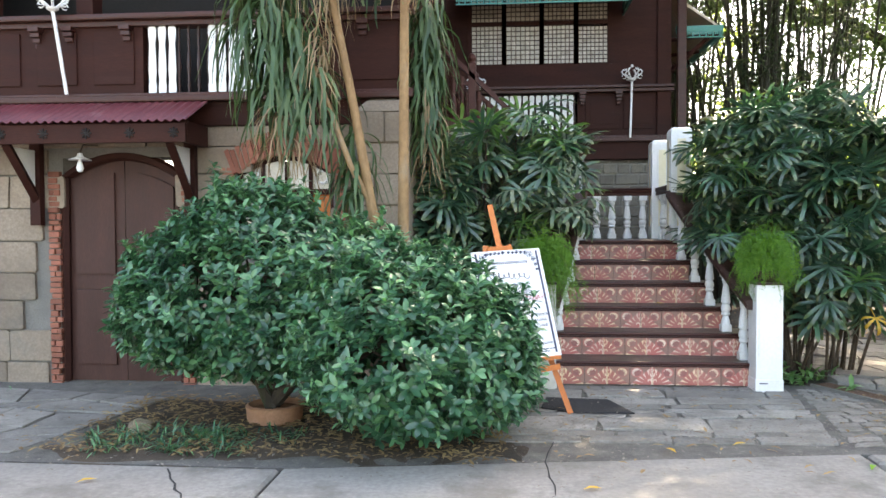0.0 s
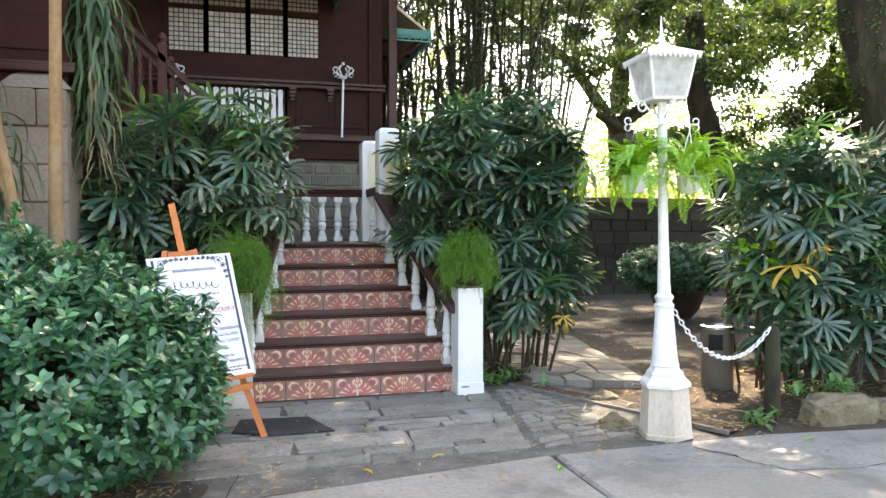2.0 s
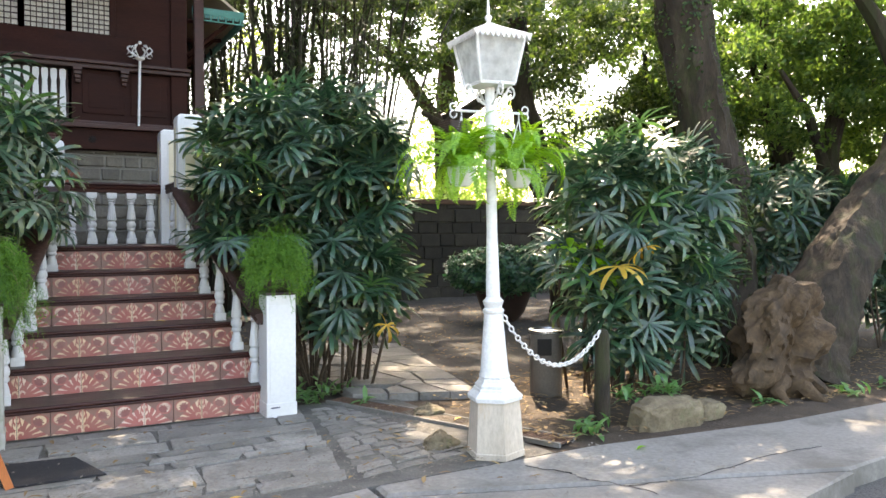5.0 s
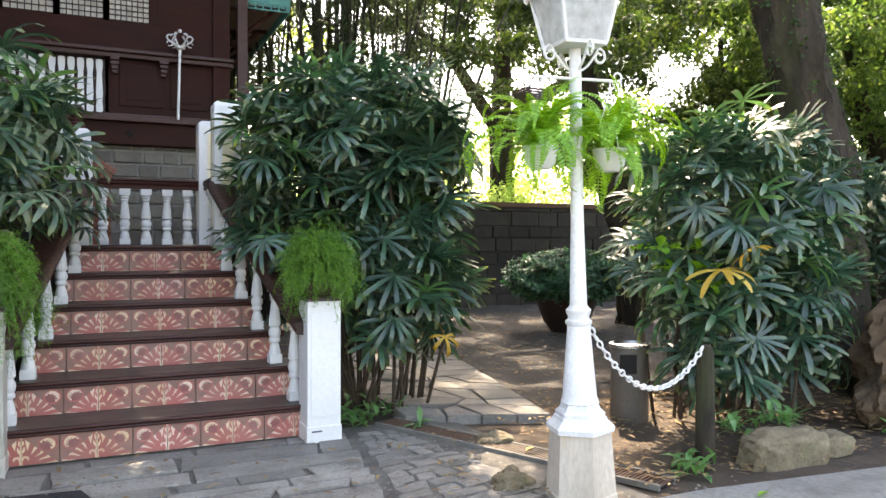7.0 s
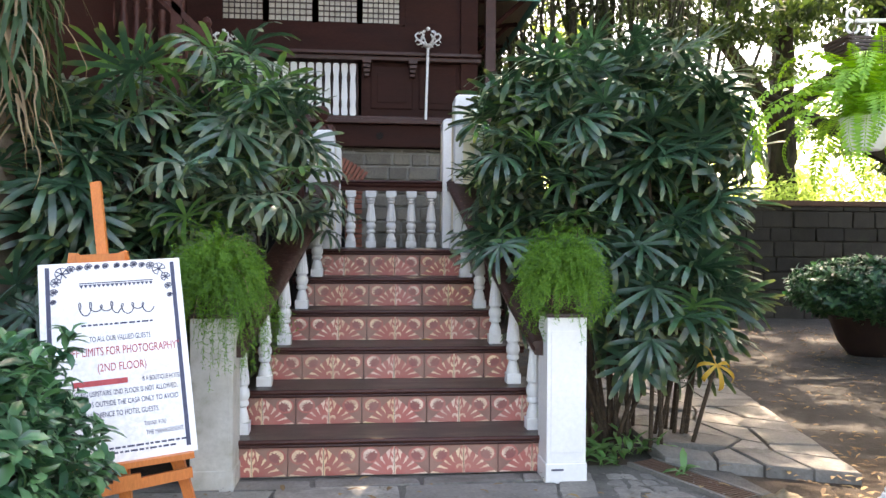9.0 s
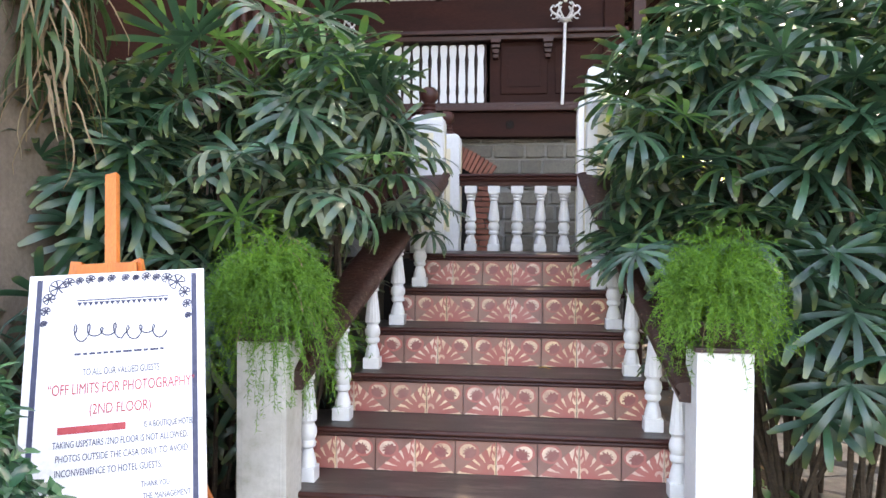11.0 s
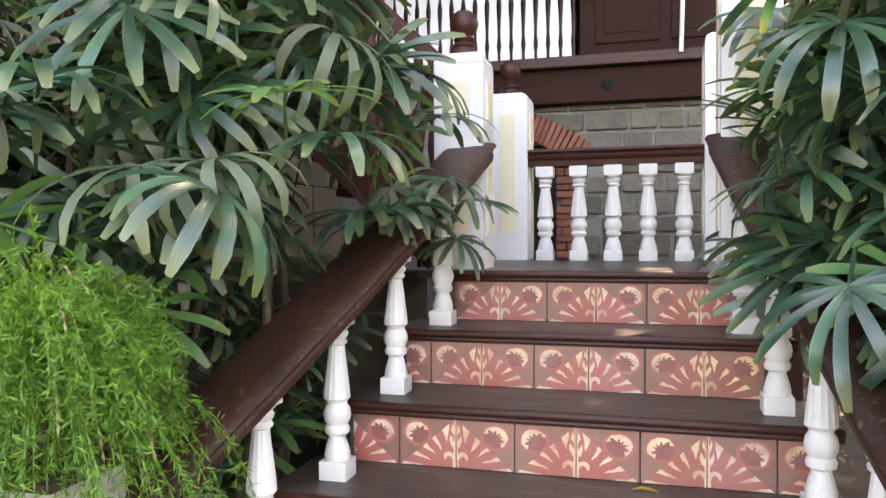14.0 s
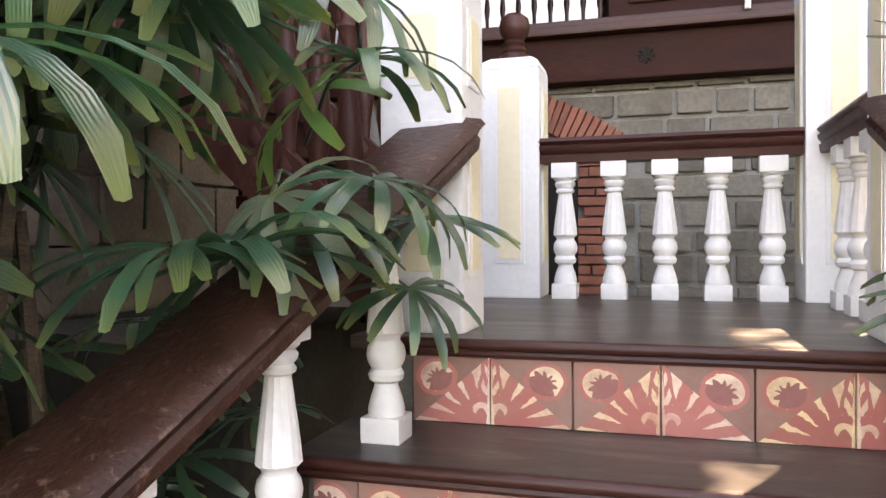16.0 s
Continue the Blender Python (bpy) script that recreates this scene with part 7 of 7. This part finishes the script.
tree("background_tree", (10.3, 8.1, -0.02), [(0, 0, 0), (-0.1, 0, 1.3), (0.2, 0.1, 2.6), (0.7, 0.1, 4.4)], [0.2, 0.16, 0.14, 0.09],
     [([(0.1, 0.05, 2.2), (-0.7, -0.2, 3.0), (-1.4, -0.3, 3.5)], [0.09, 0.06, 0.03]), ([(0.4, 0.1, 3.2), (1.2, -0.3, 3.8), (1.9, -0.5, 4.2)], [0.08, 0.06, 0.03])],
     [((-0.2, 0, 3.7), (1.7, 1.4, 1.0), 36), ((1.2, -0.4, 4.2), (1.4, 1.2, 0.8), 18)], L_MID, 111, "slim dark-limbed tree beyond the old trunk")
# woods beyond the wall, their sunlit glow put into the leaf colour
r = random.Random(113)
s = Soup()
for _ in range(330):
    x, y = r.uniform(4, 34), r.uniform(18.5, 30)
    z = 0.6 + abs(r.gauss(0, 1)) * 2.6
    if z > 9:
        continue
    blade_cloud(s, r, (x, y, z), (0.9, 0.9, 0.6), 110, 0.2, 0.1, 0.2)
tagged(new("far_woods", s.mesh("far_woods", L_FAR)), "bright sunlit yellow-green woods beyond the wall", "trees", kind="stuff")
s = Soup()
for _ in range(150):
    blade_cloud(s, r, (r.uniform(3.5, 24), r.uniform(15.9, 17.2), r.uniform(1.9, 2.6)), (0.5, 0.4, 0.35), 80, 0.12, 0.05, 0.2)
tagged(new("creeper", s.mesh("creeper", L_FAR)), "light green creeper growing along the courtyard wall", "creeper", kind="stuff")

# tree added towards the sun so that its high crown shades the courtyard
tree("added_canopy_tree", (9.5, 17.6, -0.05), [(0, 0, 0), (-0.1, 0, 2.0), (-0.3, -0.3, 4.2), (-0.4, -0.6, 6.4)], [0.35, 0.3, 0.25, 0.12],
     [([(-0.3, -0.3, 3.8), (-2.0, -1.2, 5.2), (-3.8, -1.8, 6.0)], [0.18, 0.12, 0.05]), ([(-0.3, -0.3, 4.0), (1.6, -1.0, 5.4), (3.4, -1.6, 6.2)], [0.18, 0.12, 0.05])],
     [((-0.5, -1.6, 6.6), (5.4, 3.6, 1.1), 230), ((-0.5, -0.6, 5.2), (4.8, 2.0, 0.6), 12), ((2.5, -0.4, 3.6), (2.5, 1.5, 0.8), 16)], L_TREE, 117, "tall spreading tree added behind the courtyard wall to shade the yard", per=190, size=0.14)
# unseen tall tree added behind the house; its crown over the roof blocks sun
tree("added_canopy_tree", (2.6, 18.2, -0.05), [(0, 0, 0), (0.1, -0.2, 3.0), (-0.2, -1.0, 6.5), (-0.5, -2.6, 9.2)], [0.45, 0.38, 0.3, 0.16],
     [([(-0.2, -1.0, 6.5), (-1.6, -3.2, 8.6), (-2.4, -6.0, 9.6)], [0.2, 0.14, 0.05]), ([(-0.3, -1.6, 7.6), (0.8, -3.8, 9.2), (1.2, -6.6, 9.8)], [0.18, 0.12, 0.05])],
     [((-1.0, -6.2, 10.0), (3.2, 3.6, 0.9), 330)], L_TREE, 119, "unseen tall tree added behind the house, reaching over the roof to block sun", per=170, size=0.16)
# unseen high canopy, added over the drive to give it dappled shade
tree("added_canopy_tree", (-6.5, -3.5, -0.05), [(0, 0, 0), (0.1, 0.1, 2.5), (0.4, 0.3, 5.0), (0.8, 0.6, 7.5)], [0.4, 0.33, 0.28, 0.15],
     [([(0.3, 0.2, 4.5), (2.5, 1.5, 6.5), (5.0, 2.5, 7.6)], [0.2, 0.14, 0.06])], [((3.5, 2.0, 8.2), (5.0, 3.5, 1.2), 60)], L_TREE, 115, "unseen tall tree added to spread shade over the drive", per=200, size=0.16)

# low dome shrub in a bowl planter, seedlings, rock, stump
r = random.Random(121)
ds = thing("dome_shrub", (7.0, 11.4, -0.02), "low dome-shaped shrub in a dark bowl planter", "shrub")
s = rosette_cloud(r, [((0, 0, 0.80), (0.95, 0.85, 0.40))], 1300, 0.10, 0.04, 0.4, 7)
ob = new("crown", s.mesh("crown", L_BUSH))
ob.parent = ds
bm = fresh()
lathe(bm, [(0.22, 0), (0.34, 0.15), (0.44, 0.42), (0.46, 0.48), (0.42, 0.48), (0.1, 0.4)], 20)
part("planter", bm, M_POT, ds, smooth=True)


def lump(name, at, rad, mat, seed, label, cat, rough=0.35, detail=4, square=1.0):
    bm = fresh()
    bmesh.ops.create_icosphere(bm, subdivisions=detail, radius=1)
    for v_ in bm.verts:
        n_ = noise.fractal(v_.co * 1.7 + Vector((seed, seed * 2, 0)), 0.8, 2.1, 5)
        k = 1 + rough * n_
        if square < 1:
            v_.co = Vector([math.copysign(abs(q) ** square, q) for q in v_.co]) * 0.86
        v_.co = Vector((v_.co.x * rad[0] * k, v_.co.y * rad[1] * k, max(-0.3, v_.co.z) * rad[2] * k))
    ob = new(name, data_of(bm, name, mat, True))
    ob.location = at
    return tagged(ob, label, cat)


lump("rock", (4.43, 5.33, 0.03), (0.34, 0.16, 0.18), M_ROCK, 3, "long squat mossy buff stone at the bed's edge", "rock", 0.14, 5, 0.6)
lump("rock", (4.88, 5.36, 0.02), (0.17, 0.12, 0.11), M_ROCK, 8, "small mossy buff stone at the bed's edge", "rock", 0.16, 4, 0.7)
lump("rock", (2.72, 5.62, 0.0), (0.11, 0.09, 0.08), M_ROCK, 12, "small brown stone behind the lamp post", "rock", 0.3)
lump("rock", (3.05, 6.4, 0.0), (0.12, 0.09, 0.07), M_ROCK, 15, "small dark stone by the drain", "rock", 0.3)
lump("rock", (-2.75, 5.25, 0.03), (0.09, 0.07, 0.06), M_ROCK, 17, "small pale stone beneath the shrub", "rock", 0.3)
stump = thing("root_stump", (6.05, 5.6, -0.02), "gnarled tan root stump with hollows and burls", "stump")
bm = fresh()
bmesh.ops.create_icosphere(bm, subdivisions=5, radius=1)
for v_ in bm.verts:
    p = v_.co.copy()
    n_ = 0.5 * noise.fractal(p * 1.9 + Vector((4, 1, 7)), 0.7, 2.1, 5)
    ridge = 0.05 * math.sin(5 * math.atan2(p.y, p.x) + 4 * p.z)
    hollow = max(0.0, 0.55 - (p - Vector((-0.45, -0.85, -0.1))).length) + max(0.0, 0.4 - (p - Vector((0.5, -0.8, -0.45))).length)
    k = 1 + 0.85 * n_ + ridge - 0.9 * hollow
    v_.co = Vector((p.x * 0.36 * k * (1.15 - 0.3 * p.z), p.y * 0.3 * k, 0.5 + p.z * 0.52 * (1 + 0.25 * n_)))
    v_.co.x += 0.12 * v_.co.z - 0.05
part("burl", bm, M_STUMP, stump, smooth=True)
for k in range(5):
    a = radians(170 + 50 * k)
    bm = fresh()
    tube(bm, [(0.2 * math.cos(a), 0.18 * math.sin(a), 0.16), (0.34 * math.cos(a), 0.28 * math.sin(a), 0.08), (0.44 * math.cos(a + 0.2), 0.38 * math.sin(a + 0.2), 0.0)], [0.09, 0.06, 0.03], 9, 0.15, r)
    part("root", bm, M_STUMP, stump, smooth=True)


def seedlings(name, spots, mat, label, cat, L=0.14, w=0.045, n=9):
    s = Soup()
    for x, y, z, k in spots:
        for _ in range(int(n * k)):
            d = rand_dir(r, 0.7)
            d.z = abs(d.z)
            s.leaf(Vector((x + r.uniform(-0.06, 0.06) * k, y + r.uniform(-0.06, 0.06) * k, z)), d, Vector((0, 0, 1)), L * r.uniform(0.6, 1.2), w, 0.5)
    ob = new(name, s.mesh(name, mat))
    return tagged(ob, label, cat, kind="stuff")


seedlings("bed_plants", [(3.75, 5.4, 0.0, 1.5), (3.9, 5.5, 0.0, 1.5), (4.3, 5.6, 0.15, 2), (4.55, 5.5, 0.2, 2.2), (4.75, 5.6, 0.15, 2), (5.6, 5.4, 0, 1.5), (2.35, 7.25, 0, 2), (2.5, 7.5, 0, 2.5), (2.7, 7.4, 0, 2), (2.45, 7.8, 0.1, 2), (2.72, 6.95, 0, 0.7), (6.6, 5.3, 0, 2), (7.2, 5.3, 0, 2.5), (7.8, 5.4, 0, 2.5), (8.5, 5.6, 0.1, 3)], L_PALML, "light green seedlings and ground cover in the beds", "ground cover")
seedlings("broadleaf_plants", [(4.35, 6.1, 1.1, 3), (4.3, 6.2, 1.25, 3), (4.45, 6.05, 1.0, 3)], L_FERN, "bright broad leaves rising beside the lady palm", "plant", 0.12, 0.07, 7)
seedlings("weeds", [(-2.3 + 0.3 * r.random(), 5.05 + 0.15 * r.random(), 0.01, 1.2) for _ in range(14)] + [(r.uniform(-3.0, -1.6), r.uniform(4.75, 5.3), 0.01, 0.9) for _ in range(46)] + [(-4.6, 6.4, 0, 1.5), (-4.9, 6.3, 0, 1.5)], L_BUSH, "thin grass and weeds under the shrub", "grass", 0.1, 0.012, 12)
s = Soup()
for _ in range(7500):
    u = r.random()
    if u < 0.26:
        x, y, z = r.uniform(3.3, 9), r.uniform(5.2, 7.3), 0.015
    elif u < 0.53:
        x, y, z = r.uniform(2.4, 10), r.uniform(7.2, 14), 0.0
    elif u < 0.83:
        x, y, z = r.uniform(-3.2, -0.2), r.uniform(4.7, 6.3), 0.022
    else:
        x, y, z = r.uniform(-4, 3), r.uniform(4.6, 7.0), 0.02
        if r.random() < 0.75:
            continue
    a = r.uniform(0, 6.28)
    d = Vector((math.cos(a), math.sin(a), r.uniform(-0.1, 0.25)))
    s.leaf(Vector((x, y, z + 0.006)), d, Vector((0, 0, 1)), r.uniform(0.03, 0.10), r.uniform(0.012, 0.03), 0.1)
tagged(new("leaf_litter", s.mesh("leaf_litter", L_LITTER)), "scattered dry brown fallen leaves", "leaves", kind="stuff")
for x, y, a, c_ in ((1.25, 5.2, 0.4, L_YELLOW), (0.85, 5.0, 2.0, L_YELLOW), (1.9, 4.75, 1.0, L_FERN), (0.2, 4.3, 0.2, L_YELLOW), (3.1, 6.1, 0.5, L_YELLOW), (3.75, 4.9, 0.2, L_FERN), (-2.6, 4.2, 0.7, L_YELLOW)):
    s = Soup()
    s.leaf(Vector((x, y, 0.008)), Vector((math.cos(a), math.sin(a), 0.1)), Vector((0, 0, 1)), 0.11, 0.035, 0.1)
    tagged(new("fallen_leaf", s.mesh("fallen_leaf", c_)), "single curled leaf lying on the concrete", "leaf", "fallen leaves")
s = Soup()
s.leaf(Vector((1.30, 8.02, 3 * H + 0.006)), Vector((1, 0.1, 0.05)), Vector((0, 0, 1)), 0.09, 0.03, 0.1)
tagged(new("fallen_leaf", s.mesh("fallen_leaf", L_YELLOW)), "yellow leaf lying on a dark tread", "leaf", "fallen leaves")

s = Soup()
for _ in range(3600):
    if r.random() < 0.7:
        x, y = r.uniform(-0.6, 2.9), 5.22 + abs(r.gauss(0, 0.35)) + (0.0 if r.random() < 0.6 else r.uniform(0, 1.4))
    else:
        x, y = r.uniform(-4.5, 4), r.uniform(4.3, 5.3)
    if y > 7.0:
        continue
    a = r.uniform(0, 6.28)
    k = r.uniform(0.006, 0.02)
    s.blade(Vector((x, y, 0.0105)), Vector((math.cos(a), math.sin(a), r.uniform(0, 0.4))), Vector((-math.sin(a), math.cos(a), 0)), k * 1.6, k)
tagged(new("grit", s.mesh("grit", M_GRIT)), "pale grit and bits of bark strewn over the paving", "grit", kind="stuff")

# ---- drain ----
D0, D1 = Vector((2.60, 7.22, 0)), Vector((3.50, 5.28, 0))
dd = (D1 - D0).normalized()
dn = Vector((-dd.y, dd.x, 0))
drain = thing("drain_grating", D0, "rusty iron drain grating set in the paving", "drain")
Ld = (D1 - D0).length
bm = fresh()
for o in (-0.10, 0.10):
    q = dn * o
    ring_skin(bm, [[p + q - dn * 0.012 + Vector((0, 0, -0.02)), p + q + dn * 0.012 + Vector((0, 0, -0.02)), p + q + dn * 0.012 + Vector((0, 0, 0.012)), p + q - dn * 0.012 + Vector((0, 0, 0.012))] for p in (Vector((0, 0, 0)), dd * Ld)])
part("frame", bm, M_MORTAR, drain)
# near-black strip stands for the shade below the bars
bm = fresh()
ring_skin(bm, [[p + dn * -0.09 + Vector((0, 0, z)), p + dn * 0.09 + Vector((0, 0, z)), p + dn * 0.09 + Vector((0, 0, z + 0.01)), p + dn * -0.09 + Vector((0, 0, z + 0.01))] for p, z in ((Vector((0, 0, 0)), -0.012), (dd * Ld, -0.012))])
part("channel", bm, M_BLACK, drain)
bm = fresh()
box(bm, -0.085, 0.085, -0.006, 0.006, -0.004, 0.01, 0.002)
bmesh.ops.transform(bm, matrix=Matrix.Rotation(math.atan2(dn.y, dn.x), 4, "Z"), verts=bm.verts[:])
gb = data_of(bm, "bar", M_RUST)
bm = fresh()
box(bm, -0.085, 0.085, -0.006, 0.006, -0.004, 0.01, 0.002)
bmesh.ops.transform(bm, matrix=Matrix.Rotation(math.atan2(dn.y, dn.x), 4, "Z"), verts=bm.verts[:])
gb2 = data_of(bm, "bar", M_IRON)
k = 0.02
while k < Ld:
    ob = new("bar", gb2 if 0.75 < k < 1.55 else gb)
    ob.location = dd * k
    ob.parent = drain
    k += 0.024

# ---- flagstones (last) ----


def flags(name, label, corners, nx, ny, z, jit, seed, gap=0.014, th_=0.03, skip=0.0, lift=0.0):
    """Irregular flagstones over a four-cornered patch."""
    r = random.Random(seed)
    a, b, c, d = [Vector((*p, 0)) for p in corners]
    par = tagged(new(name), label, "paving", kind="structure")
    pts = {}
    for j in range(ny + 1):
        for i in range(nx + 1):
            u, v = i / nx, j / ny
            if 0 < i < nx:
                u += r.uniform(-jit, jit) / nx
            if 0 < j < ny:
                v += r.uniform(-jit, jit) / ny
            pts[i, j] = a.lerp(b, u).lerp(d.lerp(c, u), v)
    j = 0
    while j < ny:
        i = 0
        while i < nx:
            w = 2 if r.random() < 0.3 and i < nx - 1 else 1
            q = [pts[i, j], pts[i + w, j], pts[i + w, j + 1], pts[i, j + 1]]
            i += w
            if r.random() < skip:
                continue
            m = sum(q, Vector((0, 0, 0))) / 4
            bm = fresh()
            out = []
            for k in range(4):
                p0, p1 = q[k], q[(k + 1) % 4]
                for u in (0.0, 0.5):
                    p = p0.lerp(p1, u)
                    e = m - p
                    p = p + e.normalized() * gap * r.uniform(0.7, 1.4) * 1.3
                    out.append((p.x - m.x, p.y - m.y))
            slab(bm, out, -th_, r.uniform(0.0, 0.008) + lift, 0.007)
            ob = part("flagstone", bm, M_FLAG, par)
            ob.location = (m.x, m.y, z)
            ob.rotation_euler = (r.uniform(-0.006, 0.006), r.uniform(-0.006, 0.006), 0)
        j += 1
    return par


def setts(name, label, outline, rows, widths, seed, gap=0.02, z=0.0):
    """Squared stones in uneven courses between two side lines; rows run from the front edge back."""
    r = random.Random(seed)
    (ax, ay), (bx, by), (cx, cy), (dx, dy) = outline
    par = tagged(new(name), label, "paving", kind="structure")
    total, v = sum(rows), 0.0
    for depth in rows:
        v0, v1 = v / total, (v + depth) / total
        v += depth
        lo, hi = r.choice(widths)
        x, x1 = 0.0, math.hypot(bx - ax, by - ay)
        while x < x1 - 0.05:
            w = r.uniform(lo, hi)
            if x1 - x - w < 0.12:
                w = x1 - x
            q = []
            for uu, vv in ((x / x1, v0), ((x + w) / x1, v0), ((x + w) / x1, v1), (x / x1, v1)):
                p = Vector((ax, ay, 0)).lerp(Vector((bx, by, 0)), uu).lerp(Vector((dx, dy, 0)).lerp(Vector((cx, cy, 0)), uu), vv)
                q.append(p + Vector((r.uniform(-0.022, 0.022), r.uniform(-0.022, 0.022), 0)))
            x += w
            m = sum(q, Vector((0, 0, 0))) / 4
            out = []
            for k in range(4):
                for u in (0.0, 0.33, 0.67):
                    p = q[k].lerp(q[(k + 1) % 4], u)
                    e = m - p
                    e = Vector((math.copysign(min(abs(e.x), 1), e.x), math.copysign(min(abs(e.y), 1), e.y), 0))
                    p = p + Vector((math.copysign(gap * r.uniform(0.35, 0.8), e.x) if abs(e.x) > 0.02 else 0, math.copysign(gap * r.uniform(0.35, 0.8), e.y) if abs(e.y) > 0.02 else 0, 0))
                    out.append((p.x - m.x, p.y - m.y))
            bm = fresh()
            slab(bm, out, -0.03, r.uniform(-0.003, 0.006), 0.006)
            ob = part("flagstone", bm, M_FLAG, par)
            ob.location = (m.x, m.y, z)
            ob.rotation_euler = (r.uniform(-0.006, 0.006), r.uniform(-0.006, 0.006), 0)
    return par


setts("paving_entrance", "worn grey squared flagstones before the entrance stair", [(-0.40, 5.20), (1.98, 5.28), (2.26, 7.06), (-0.45, 7.0)],
      [0.17, 0.15, 0.36, 0.16, 0.13, 0.15, 0.24, 0.30, 0.16], [(0.28, 0.6), (0.22, 0.42), (0.5, 1.1), (0.18, 0.38)], 131, 0.022)
setts("paving_side", "small worn grey setts beside the drain", [(2.04, 5.26), (2.92, 5.42), (2.58, 7.0), (2.31, 7.05)],
      [0.11] * 15, [(0.16, 0.34), (0.2, 0.3)], 133, 0.018, -0.006)
flags("paving_path", "irregular flagstone path into the courtyard", [(2.72, 7.15), (3.72, 6.75), (4.3, 9.6), (2.9, 10.4)], 4, 9, 0.005, 0.42, 135, 0.009, 0.05, 0.0, 0.035)
flags("paving_porch", "worn grey flagstones before the side door", [(-5.6, 4.75), (-3.35, 4.75), (-3.0, 6.3), (-5.6, 6.75)], 6, 5, 0.0, 0.35, 137)
r = random.Random(140)
# hairline cracks in the concrete
for pts in ([(2.95, 5.0), (3.1, 4.75), (3.12, 4.6), (3.25, 4.42), (3.3, 4.2)], [(3.25, 4.42), (3.7, 4.35), (4.3, 4.42), (5.0, 4.4)], [(0.1, 5.2), (0.02, 4.7), (0.05, 4.3), (-0.03, 3.8)], [(-2.2, 4.5), (-1.9, 4.0), (-2.0, 3.5)]):
    s = Soup()
    line = []
    for (x0, y0), (x1, y1) in zip(pts, pts[1:]):
        for k in range(6):
            line.append(Vector((x0 + (x1 - x0) * k / 6 + r.uniform(-0.015, 0.015), y0 + (y1 - y0) * k / 6 + r.uniform(-0.015, 0.015), 0.003)))
    s.strap(line, Vector((0.7, 0.7, 0)), [0.008 + 0.008 * r.random() for _ in line], 0.0)
    tagged(new("crack", s.mesh("crack", M_MAT)), "dark crack across the concrete", "crack", kind="structure")
